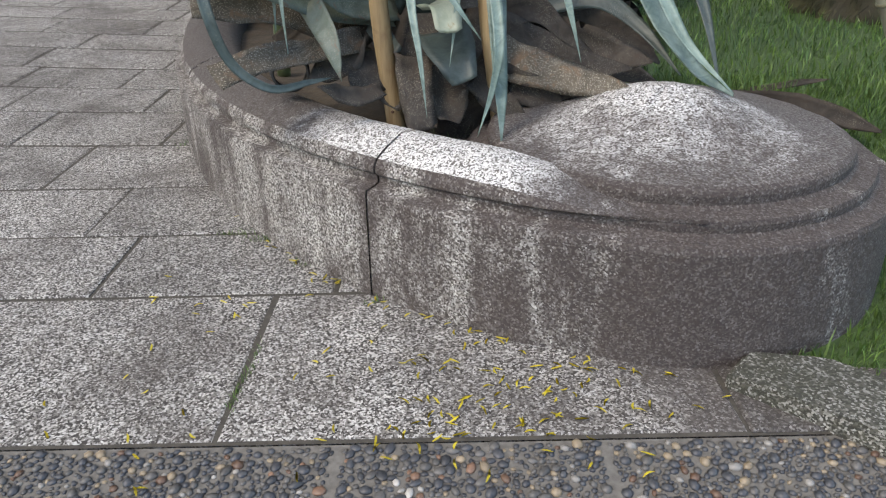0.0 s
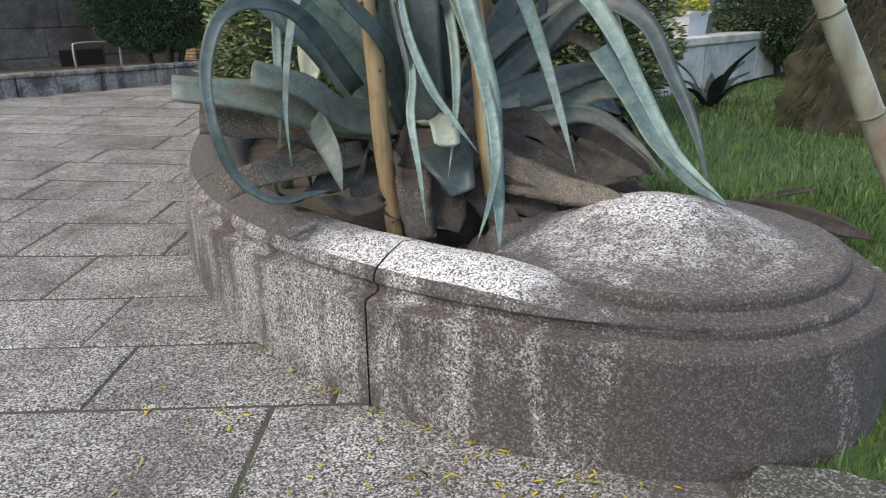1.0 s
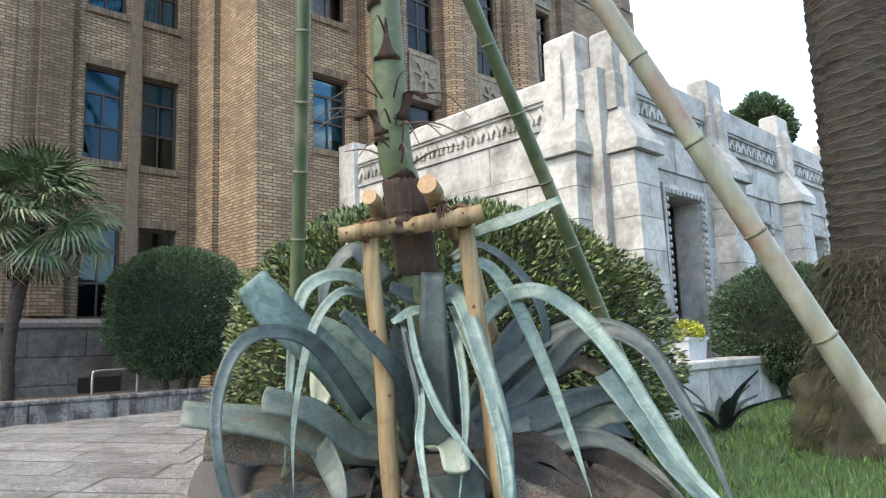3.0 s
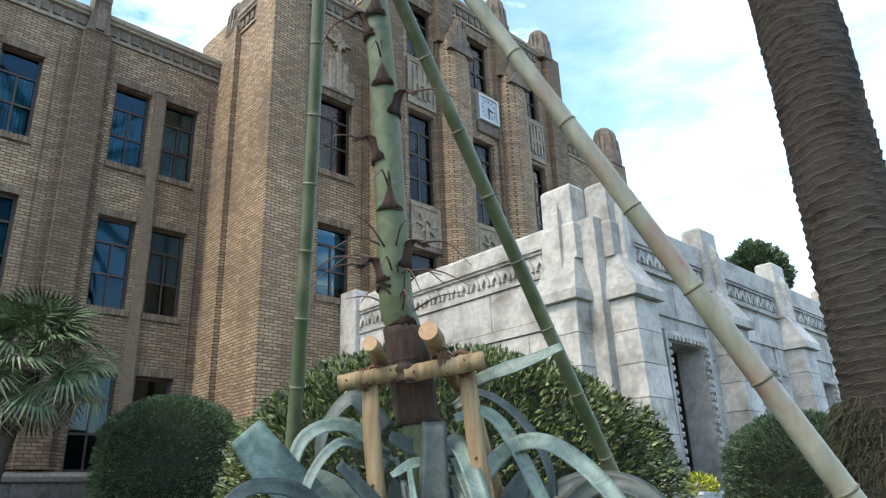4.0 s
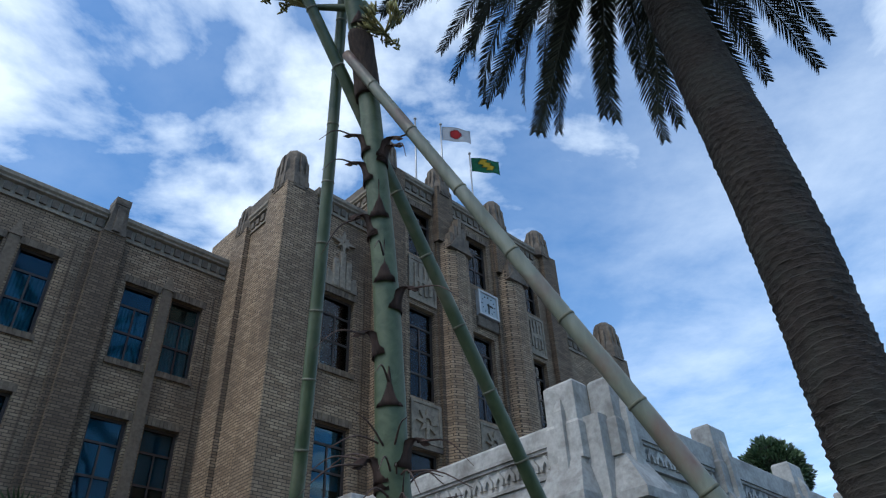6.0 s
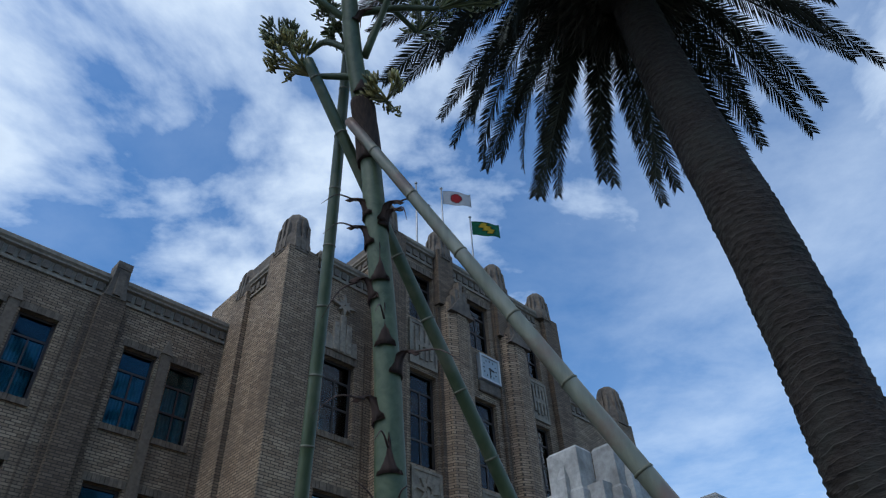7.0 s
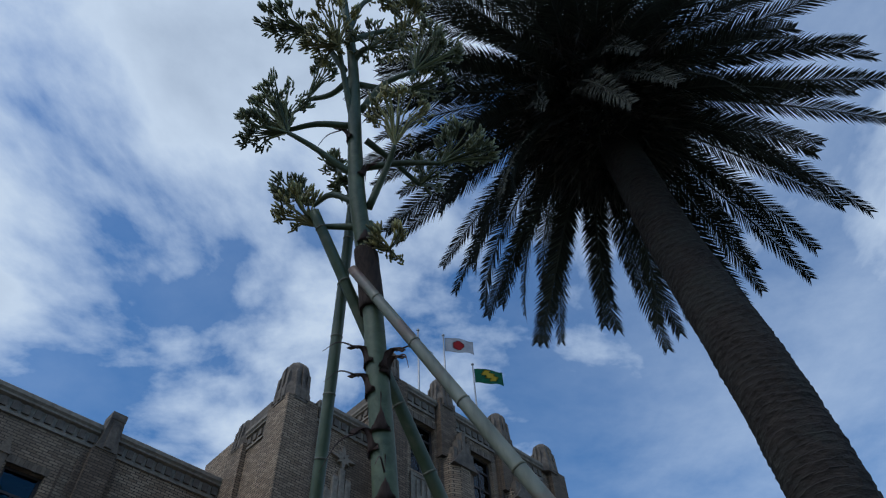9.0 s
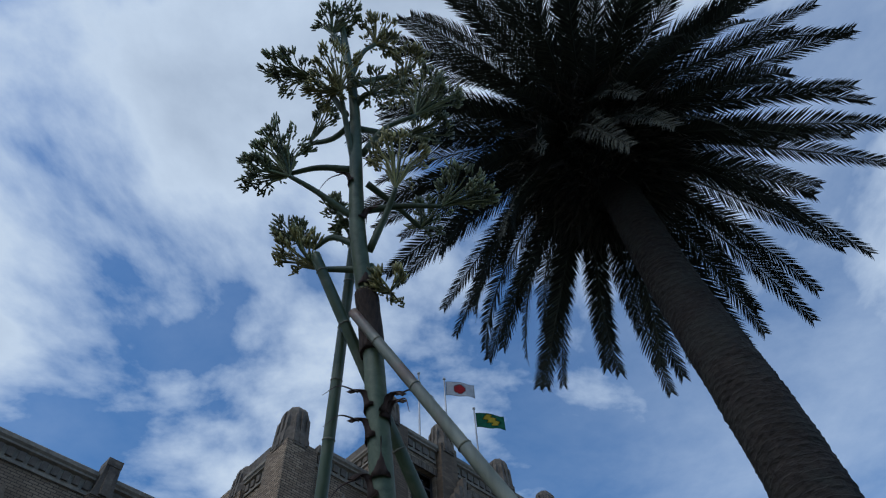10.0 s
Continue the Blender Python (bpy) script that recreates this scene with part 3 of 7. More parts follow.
def build_tower():
    """The projecting corner block left of the middle."""
    u0, u1 = 7.77, 11.0
    top = 15.4
    cu = (9.27, 10.33)
    holes = [(*cu, 2.35, 4.5), (*cu, 6.3, 8.22), (*cu, 9.73, 12.0)]
    part("wall", pierced(u0, u1, 0.0, top - 0.1, TOWER, TOWER + 0.35, holes), BRICK, building, "tan brick wall")
    for a, b, c, d in holes:
        window_with_bricks(building, a, b, c, d, TOWER, rows=(0.24, 0.38, 0.38), sky_backing=0.8)
    part("side_wall", boxed(u0 + 0.06, u0 + 0.4, TOWER + 0.36, WING + 1.5, 0.0, top - 0.1), BRICK, building, "tan brick wall")
    # corner piers, one at each end of the side wall
    part("corner_pier", boxed(u0 - 0.1, u0 + 0.95, TOWER - 0.12, TOWER + 0.9, 0.0, 15.1), BRICK, building, "tan brick corner pier")
    part("corner_pier", boxed(u0 - 0.1, u0 + 0.5, WING - 1.08, WING - 0.3, 0.0, 14.6), BRICK, building, "tan brick corner pier")
    part("corner_rib", boxed(u0 - 0.03, u0 + 0.3, WING - 0.3, WING - 0.01, 0.0, 14.0), BRICK, building)
    pinnacle(building, u0 - 0.12, u0 + 0.75, TOWER - 0.14, TOWER + 0.85, 15.0, 16.62)
    pinnacle(building, u0 - 0.12, u0 + 0.5, WING - 1.05, WING - 0.3, 14.5, 15.68)
    cornice(building, u0 + 0.96, u1, TOWER, 14.7, 15.4)
    cornice(building, TOWER + 0.9, WING - 1.1, u0 + 0.06, 14.35, 15.0, axis="x")
    part("coping", boxed(u0 - 0.03, u0 + 0.4, TOWER + 0.9, WING - 1.08, 15.0, 15.45), TRIM, building)
    part("roof", boxed(u0 + 0.3, u1 + 1, TOWER + 0.2, WING + 9, 14.9, 15.02), ROOF, building)
    # raised brick border and the pale motif over the top window
    bm = bmesh.new()
    for s in (8.9, 10.62):
        box(bm, s, s + 0.05, TOWER - 0.03, TOWER + 0.01, 2.4, 12.9)
    part("brick_border", bm, BRICK_PIER, building)
    c = 9.8
    bm = bmesh.new()
    for s, z in ((-0.22, 13.2), (0.0, 13.5), (0.22, 13.2)):
        box(bm, c + s - 0.1, c + s + 0.1, TOWER - 0.1, TOWER + 0.02, 12.24, z, 0.02)
    prism(bm, [(c - 0.55, 12.22), (c + 0.55, 12.22), (c + 0.5, 12.75), (c + 0.3, 12.62), (c - 0.3, 12.62), (c - 0.5, 12.75)], TOWER - 0.07, TOWER + 0.02)
    part("window_crest", bm, PANEL, building, "pale stepped stone crest over the window")
    bm = bmesh.new()
    for k in range(8):
        a = math.pi * k / 4
        r = 0.44 if k % 2 == 0 else 0.28
        prism(bm, [(c + 0.1 * math.cos(a + 1.3), 13.86 + 0.1 * math.sin(a + 1.3)), (c + 0.1 * math.cos(a - 1.3), 13.86 + 0.1 * math.sin(a - 1.3)), (c + r * math.cos(a), 13.86 + r * math.sin(a))], TOWER - 0.08 - 0.004 * k, TOWER + 0.01)
    part("star_motif", bm, PANEL, building, "pale stone star relief")
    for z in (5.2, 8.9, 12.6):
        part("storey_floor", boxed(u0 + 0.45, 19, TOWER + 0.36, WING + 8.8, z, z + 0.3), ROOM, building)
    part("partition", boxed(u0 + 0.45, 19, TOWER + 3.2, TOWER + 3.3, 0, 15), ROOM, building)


def build_middle():
    """The tall middle block with three window bays between piers."""
    u0, u1, top = 10.95, 19.2, 17.1
    bays = ((11.72, 12.76), (14.4, 15.4), (17.2, 18.06))
    rows = ((2.5, 4.6), (5.7, 7.85), (9.28, 12.2), (14.03, 15.96))
    holes = [(a, b, c, d) for a, b in bays for c, d in rows]
    part("wall", pierced(u0, u1, 0.0, top - 0.1, MID, MID + 0.35, holes), BRICK, building, "tan brick wall")
    for a, b in bays:
        for k, (c, d) in enumerate(rows):
            if c > 5:
                window_unit(building, a, b, c, d, MID, rows=(0.2, 0.27, 0.27, 0.26) if k == 2 else (0.24, 0.38, 0.38), sky_backing=(0.75, 0.5, 0.9, 0.6)[(k + int(a)) % 4])
            if k == 3:
                soldier_row(building, a - 0.1, b + 0.1, d, d + 0.22, MID, 0.02)
    for i, (a, b) in enumerate(bays):
        if i != 1:
            carved_panel(building, a - 0.04, b + 0.04, 12.35, 13.9, MID, 0)
        carved_panel(building, a - 0.02, b + 0.06, 8.02, 9.18, MID, 1)
        part("window_head", boxed(a - 0.06, b + 0.06, MID - 0.06, MID + 0.02, 7.86, 8.0), TRIM, building)
    # half-round brick piers with pointed crests, and taller ribs behind them
    for c in (13.55, 16.4):
        bm = bmesh.new()
        prism(bm, [(c - 0.62, MID), (c - 0.5, MID - 0.34), (c - 0.2, MID - 0.48), (c + 0.2, MID - 0.48), (c + 0.5, MID - 0.34), (c + 0.62, MID)], 4.0, 15.0, "z")
        part("pier", bm, BRICK, building, "faceted tan brick pier")
        bm = bmesh.new()
        for s, z in ((-0.36, 15.25), (-0.18, 15.6), (0.0, 15.95), (0.18, 15.6), (0.36, 15.25)):
            box(bm, c + s - 0.085, c + s + 0.085, MID - 0.52 + 0.12 * abs(s), MID - 0.05, 14.75, z, 0.015)
        prism(bm, [(c - 0.52, 14.6), (c + 0.52, 14.6), (c + 0.2, 15.1), (c, 15.35), (c - 0.2, 15.1)], MID - 0.54, MID - 0.1)
        part("pier_crest", bm, TRIM, building, "stepped terracotta crest on the pier")
        part("upper_pier", boxed(c - 0.74, c - 0.03, MID - 0.26, MID - 0.003, 14.9, 17.2), BRICK_PIER, building)
        pinnacle(building, c - 0.79, c + 0.0, MID - 0.3, MID + 0.45, 16.9, 18.3)
    for a, b in ((10.8, 11.4), (18.45, 19.25)):
        part("end_pier", boxed(a, b, MID - 0.22, MID - 0.003, 4.0, 17.0), BRICK_PIER, building)
        pinnacle(building, a - 0.32, b - 0.25, MID - 0.26, MID + 0.5, 16.85, 18.2)
    for a, b in ((11.17, 12.75), (13.57, 15.6), (16.42, 18.1)):
        cornice(building, a, b, MID, 16.4, 17.1)
    for a, b in ((12.85, 13.0), (14.12, 14.26), (15.6, 15.74), (16.98, 17.1)):
        part("rib", boxed(a, b, MID - 0.12, MID - 0.004, 4.0, 16.3), BRICK_PIER, building)
    part("side_wall", boxed(u0, u0 + 0.35, MID + 0.36, 19, 0.0, top - 0.1), BRICK, building, "tan brick wall")
    part("coping", boxed(u0 - 0.08, u0 + 0.4, MID + 0.5, 19, 16.75, top), TRIM, building)
    cornice(building, MID + 0.5, 19, u0, 16.2, 16.75, axis="x")
    part("side_wall", boxed(u1 - 0.35, u1 - 0.002, MID + 0.36, 19, 0.0, top - 0.1), BRICK, building, "tan brick wall")
    part("back_parapet", boxed(u0, u1, 19, 19.3, 13, top), BRICK, building)
    part("roof", boxed(u0 + 0.3, u1 - 0.3, MID + 0.3, 19.1, 16.3, 16.42), ROOF, building)
    # the lower block beyond it
    part("wall", boxed(u1, 24.1, MID + 0.5, MID + 0.9, 0, 14.2), BRICK, building, "tan brick wall")
    part("end_wall", boxed(23.8, 24.1, MID + 0.9, WING + 9, 0, 14.2), BRICK, building)
    part("roof", boxed(u1, 24.0, MID + 0.6, WING + 9, 14.0, 14.15), ROOF, building)
    cornice(building, u1 + 0.05, 23.0, MID + 0.5, 13.7, 14.4)
    part("corner_pier", boxed(23.0, 24.2, MID + 0.35, MID + 1.3, 0, 14.4), BRICK, building)
    pinnacle(building, 23.0, 24.15, MID + 0.3, MID + 1.25, 14.3, 16.1)
    # clock base under the clock
    part("clock_ledge", boxed(14.62, 15.62, MID - 0.09, MID + 0.02, 12.45, 12.85, 0.03), TRIM, building)


build_wing()
build_tower()
build_middle()

CLOCK_CASE = rough_mat("white_enamel", (0.66, 0.68, 0.68), (0.78, 0.8, 0.8), 10, 0.4, 0.05)
CLOCK_FACE = rough_mat("pale_blue_dial", (0.42, 0.5, 0.55), (0.52, 0.6, 0.64), 5, 0.4, 0.0)
BLACK = rough_mat("black_paint", (0.012, 0.012, 0.012), (0.025, 0.025, 0.025), 20, 0.5, 0.05)


def build_clock():
    clock = new("wall_clock")
    clock.matrix_basis = pose(0, 0, 0, 0, 0, TURN) @ pose(15.12, MID - 0.03, 13.35)
    tagged(clock, "square white-cased wall clock with a pale dial on the brick front", "clock")
    r = 0.47
    bm = bmesh.new()
    for a, b, c, d in ((-r, r, r - 0.07, r), (-r, r, -r, -r + 0.07), (-r, -r + 0.07, -r + 0.07, r - 0.07), (r - 0.07, r, -r + 0.07, r - 0.07)):
        box(bm, a, b, -0.13, 0.03, c, d)
    part("case", bm, CLOCK_CASE, clock, "white square clock case")
    part("dial", boxed(-r + 0.07, r - 0.07, -0.09, 0.02, -r + 0.07, r - 0.07), CLOCK_FACE, clock)
    for k in range(12):
        a = math.pi * k / 6
        long = 0.075 if k % 3 == 0 else 0.05
        me = part("hour_mark", boxed(-0.016, 0.016, -0.10, -0.089, 0.33 - long, 0.33), BLACK, clock)
        me.matrix_basis = pose(0, 0, 0, 0, math.degrees(a), 0)
    for name, ang, long, wide in (("hour_pointer", 100, 0.2, 0.028), ("minute_pointer", 180, 0.29, 0.02)):
        me = part(name, boxed(-wide, wide, -0.115, -0.102, -0.06, long), BLACK, clock)
        me.matrix_basis = pose(0, 0, 0, 0, ang, 0)


build_clock()

# ---- the pale stone entrance porch ----
porch = new("entrance_porch")
porch.matrix_basis = pose(0, 0, 0, 0, 0, TURN)
tagged(porch, "pale grey stone entrance porch with sloping buttresses and a carved frieze", "porch")
PU, PW = 10.2, 6.45       # its side wall and its front


def stone_courses(parent, a0, a1, z0, z1, face, axis, heights=0.62, length=1.05, holes=(), thick=0.05, seed=1):
    """Ashlar blocks, one object each, proud of the wall behind them."""
    rnd = random.Random(seed)
    n = max(1, round((z1 - z0) / heights))
    h = (z1 - z0) / n
    for i in range(n):
        a = a0
        first = True
        while a < a1 - 0.02:
            b = a + length * (rnd.uniform(0.75, 1.25) if not (first and i % 2) else 0.5)
            b = a1 if a1 - b < 0.3 * length else b
            first = False
            for p, q in split_span(a, b, z0 + i * h, z0 + (i + 1) * h, holes):
                if q - p > 0.06:
                    lo, hi = z0 + i * h + 0.007, z0 + (i + 1) * h - 0.007
                    off = rnd.uniform(-0.006, 0.006)
                    if axis == "y":
                        bm = boxed(p + 0.007, q - 0.007, face - thick + off, face - 0.001, lo, hi, 0.012)
                    else:
                        bm = boxed(face - thick + off, face - 0.001, p + 0.007, q - 0.007, lo, hi, 0.012)
                    part("stone_block", bm, PORCH, parent)
            a = b


def split_span(a, b, lo, hi, holes):
    spans = [(a, b)]
    for h0, h1, c, d in holes:
        if c < (lo + hi) / 2 < d:
            spans = [s for p, q in spans for s in ((p, min(q, h0)), (max(p, h1), q)) if s[1] - s[0] > 0.02]
    return spans


def frieze(parent, a0, a1, z0, z1, face, axis):
    """A sunk band of small pointed arches between two mouldings."""
    def slab(bm, p, q, d0, d1, lo, hi):
        if axis == "y":
            box(bm, p, q, face - d1, face - d0, lo, hi)
        else:
            box(bm, face - d1, face - d0, p, q, lo, hi)
    h = z1 - z0
    bm = bmesh.new()
    slab(bm, a0, a1, -0.02, 0.1, z1 - 0.1 * h, z1)
    slab(bm, a0, a1, -0.02, 0.06, z1 - 0.2 * h, z1 - 0.1 * h)
    slab(bm, a0, a1, -0.02, 0.09, z0, z0 + 0.09 * h)
    part("frieze_moulding", bm, PORCH, parent)
    n = max(2, round((a1 - a0) / 0.29))
    st = (a1 - a0) / n
    for i in range(n):
        c = a0 + (i + 0.5) * st
        bm = bmesh.new()
        pts = [(c - 0.42 * st, z0 + 0.28 * h), (c - 0.42 * st, z0 + 0.45 * h), (c, z0 + 0.74 * h), (c + 0.42 * st, z0 + 0.45 * h), (c + 0.42 * st, z0 + 0.28 * h), (c + 0.2 * st, z0 + 0.28 * h),
               (c + 0.2 * st, z0 + 0.38 * h), (c, z0 + 0.54 * h), (c - 0.2 * st, z0 + 0.38 * h), (c - 0.2 * st, z0 + 0.28 * h)]
        prism(bm, pts, face - 0.07, face + 0.02, axis)
        part("arch_ornament", bm, PORCH, parent)


def buttress(parent, along0, along1, face, depth, axis, top=6.95):
    """A battered pier with a sloped weathering, a gabled shoulder and a tall cap."""
    def ring(p, q, d, back, z):
        return (p, q, face - d, face + back, z) if axis == "y" else (face - d, face + back, p, q, z)
    wide = along1 - along0
    z0 = 0.4
    bm = stacked(bmesh.new(), [ring(along0 - 0.1, along1 + 0.1, depth + 0.22, 0.2, z0), ring(along0 - 0.1, along1 + 0.1, depth + 0.22, 0.2, 1.5), ring(along0 - 0.03, along1 + 0.03, depth + 0.1, 0.2, 1.75)])
    part("buttress_foot", bm, PORCH, parent)
    k = 5
    zs = [1.75 + (4.62 - 1.75) * i / k for i in range(k + 1)]
    for i in range(k):
        d0, d1 = depth + 0.06 - 0.016 * i, depth + 0.06 - 0.016 * (i + 1)
        split = wide * (0.5 if i % 2 else 1.0)
        a = along0
        while a < along1 - 0.02:
            b = min(a + split, along1)
            bm = stacked(bmesh.new(), [ring(a + 0.006, b - 0.006, d0, 0.2, zs[i] + 0.006), ring(a + 0.006, b - 0.006, d1, 0.2, zs[i + 1] - 0.006)])
            part("buttress_block", bm, PORCH, parent)
            a = b
    bm = bmesh.new()
    stacked(bm, [ring(along0 - 0.09, along1 + 0.09, depth + 0.1, 0.2, 4.63), ring(along0 - 0.09, along1 + 0.09, depth + 0.1, 0.2, 4.80), ring(along0 + 0.10, along1 - 0.10, 0.16, 0.2, 5.55), ring(along0 + 0.12, along1 - 0.12, 0.12, 0.2, 5.6)])
    part("buttress_weathering", bm, PORCH, parent)
    bm = bmesh.new()
    stacked(bm, [ring(along0 + 0.02, along1 - 0.02, 0.20, 0.3, 5.45), ring(along0 + 0.02, along1 - 0.02, 0.20, 0.3, 6.1), ring(along0 + 0.06, along1 - 0.06, 0.16, 0.3, 6.16), ring(along0 + 0.06, along1 - 0.06, 0.15, 0.3, top - 0.06), ring(along0 + 0.10, along1 - 0.10, 0.1, 0.26, top)])
    part("buttress_cap", bm, PORCH, parent)
    bm = bmesh.new()
    c = (along0 + along1) / 2
    stacked(bm, [ring(c - 0.1, c + 0.1, 0.30, -0.1, 5.2), ring(c - 0.1, c + 0.1, 0.28, -0.1, 6.35), ring(c - 0.04, c + 0.04, 0.18, -0.1, 6.6)])
    part("buttress_rib", bm, PORCH, parent)


def stone_knob(first, u, z):
    """A small carved boss beside the opening; all share one mesh."""
    m = pose(u, PW, z)
    if first is None:
        first = part("carved_knob", boxed(-0.045, 0.045, -0.11, -0.002, 0, 0.1, 0.02), PORCH, porch)
        first.matrix_basis = m
    else:
        share("carved_knob", first.data, m, porch)
    return first


def build_porch():
    far, back = 23.0, TOWER - 0.01
    doors = [(12.25, 13.65, 0.6, 4.15), (16.1, 17.2, 1.9, 4.0), (20.0, 21.1, 1.9, 4.0)]
    part("front_wall", pierced(PU, far, 0.0, 6.2, PW, PW + 0.55, doors), PORCH, porch, "pale ashlar wall")
    part("side_wall", boxed(PU, PU + 0.5, PW + 0.55, back, 0.0, 6.2), PORCH, porch, "pale ashlar wall")
    part("roof", boxed(PU + 0.3, far, PW + 0.3, MID - 0.5, 5.6, 5.75), ROOF, porch)
    part("end_wall", boxed(far - 0.5, far, PW + 0.55, MID - 0.3, 0.0, 6.2), PORCH, porch)
    part("inner_floor", boxed(PU + 0.5, far - 0.5, PW + 0.2, MID - 0.5, 0.45, 0.6), SLAB, porch)
    stone_courses(porch, PW + 0.55, back, 1.75, 4.3, PU, "x", 1.27, 2.2, seed=3)
    stone_courses(porch, PW + 0.55, back, 4.5, 5.3, PU, "x", 0.8, 1.9, seed=5)
    stone_courses(porch, PU + 0.9, far, 1.2, 5.3, PW, "y", 0.66, 1.1, [(a - 0.25, b + 0.25, c - 0.3, d + 0.3) for a, b, c, d in doors], seed=4)
    part("low_band", boxed(PU - 0.09, PU, 7.6, back, 4.31, 4.49), PORCH, porch)
    frieze(porch, 7.55, back - 0.6, 5.3, 5.92, PU, "x")
    for a, b in ((11.2, 14.1), (15.0, 18.0), (18.9, 21.9)):
        frieze(porch, a, b, 5.42, 6.0, PW, "y")
    bm = bmesh.new()
    prism(bm, [(PU - 0.07, 5.93), (PU + 0.55, 5.93), (PU + 0.55, 6.28), (PU + 0.02, 6.28), (PU - 0.07, 6.2)], 7.4, back, "y")
    part("side_coping", bm, PORCH, porch)
    bm = bmesh.new()
    prism(bm, [(PW - 0.07, 6.02), (PW + 0.5, 6.02), (PW + 0.5, 6.5), (PW + 0.02, 6.5), (PW - 0.07, 6.42)], PU + 0.5, far, "x")
    part("front_coping", bm, PORCH, porch)
    part("back_pier", boxed(PU - 0.22, PU + 0.3, back - 0.62, back, 0.0, 6.42, 0.03), PORCH, porch)
    buttress(porch, 6.72, 7.52, PU, 0.42, "x")
    for a, b in ((10.42, 11.2), (14.15, 14.95), (18.05, 18.85), (21.95, 22.75)):
        buttress(porch, a, b, PW, 0.5, "y")
    # carved door surround of stepped mouldings and small knobs
    for a, b, c, d in doors:
        for k, s in ((0.10, 0.2), (0.05, 0.12)):
            for p, q, lo, hi in ((a - s, a - s + 0.09, c, d + s), (b + s - 0.09, b + s, c, d + s), (a - s + 0.09, b + s - 0.09, d + s - 0.09, d + s)):
                part("surround_moulding", boxed(p, q, PW - k, PW - 0.002, lo, hi), PORCH, porch)
        knob = None
        z = c + 0.1
        while z < d:
            for u in (a - 0.05, b + 0.05):
                knob = stone_knob(knob, u, z)
            z += 0.15
        u = a
        while u < b:
            knob = stone_knob(knob, u + 0.05, d + 0.01)
            u += 0.15
    for i, z in enumerate((0.1, 0.27, 0.44)):
        part("step", boxed(12.0, 13.9, PW - 1.1 + 0.32 * i, PW - 0.78 + 0.32 * i + (0.0 if i < 2 else 0.1), 0.1, z + 0.17), PORCH, porch)


build_porch()

# ---- ground, lawn, paving ----
CX, CY, RX, RY = 1.3, 6.9, 3.44, 5.14      # the bed's curved kerb wall, an ellipse in plan
DX, DY, DR = 0.85, 2.705, 0.86              # its round end stone
CAX, CAY = math.cos(radians(TURN)), math.sin(radians(TURN))


def into_house(x, y):
    return -CAY * x + CAX * y


def ease(v, a, b):
    f = min(1.0, max(0.0, (v - a) / (b - a)))
    return f * f * (3 - 2 * f)


def drive_z(x, y):
    """The paved drive climbs gently towards the house."""
    return 0.45 * ease(into_house(x, y), 3.6, 12.3)


def lawn_z(x, y):
    ring = ((x - CX) / RX) ** 2 + ((y - CY) / RY) ** 2
    rise = 0.40 * ease(y + 0.25 * max(0, x - 1.2), 2.25, 3.3)
    return 0.02 + rise + 0.018 * noise.noise(Vector((x * 0.9, y * 0.9, 0.3))) - 0.02 * ease(ring, 0.9, 1.0)


def sheet(name, xs, ys, height, material, keep=None):
    bm = bmesh.new()
    grid = {}
    for i, x in enumerate(xs):
        for j, y in enumerate(ys):
            grid[i, j] = bm.verts.new((x, y, height(x, y)))
    for i in range(len(xs) - 1):
        for j in range(len(ys) - 1):
            if keep is None or keep((xs[i] + xs[i + 1]) / 2, (ys[j] + ys[j + 1]) / 2):
                bm.faces.new((grid[i, j], grid[i + 1, j], grid[i + 1, j + 1], grid[i, j + 1])).smooth = True
    loose = [v for v in bm.verts if not v.link_faces]
    bmesh.ops.delete(bm, geom=loose, context="VERTS")
    return link_mesh(name, bm, material)


def ground_z(x, y):
    return min(drive_z(x, y), 0.45) - 0.07 if abs(x) < 60 and abs(y) < 60 else 0.3


far_axis = [-2500, -600, -200, -70, -40, -25] + [-18 + i * 1.2 for i in range(31)] + [25, 40, 70, 200, 600, 2500]
tagged(sheet("ground", far_axis, far_axis, ground_z, GROUND), "dark grey ground beneath and beyond the paving", "ground", kind="structure")


def on_lawn(x, y):
    ring = ((x - CX) / RX) ** 2 + ((y - CY) / RY) ** 2
    return ring < 0.93 or (x > 0.95 and y > 1.98 - 1.15 * (x - 0.95) * (1 if x < 2.2 else 0.5) and into_house(x, y) < 5.2 and ring < 9)


lawn = sheet("lawn", [-2.2 + 0.12 * i for i in range(110)], [0.3 + 0.12 * i for i in range(110)], lawn_z, TURF, on_lawn)
tagged(lawn, "short green lawn round the stone bed", "lawn", kind="structure")


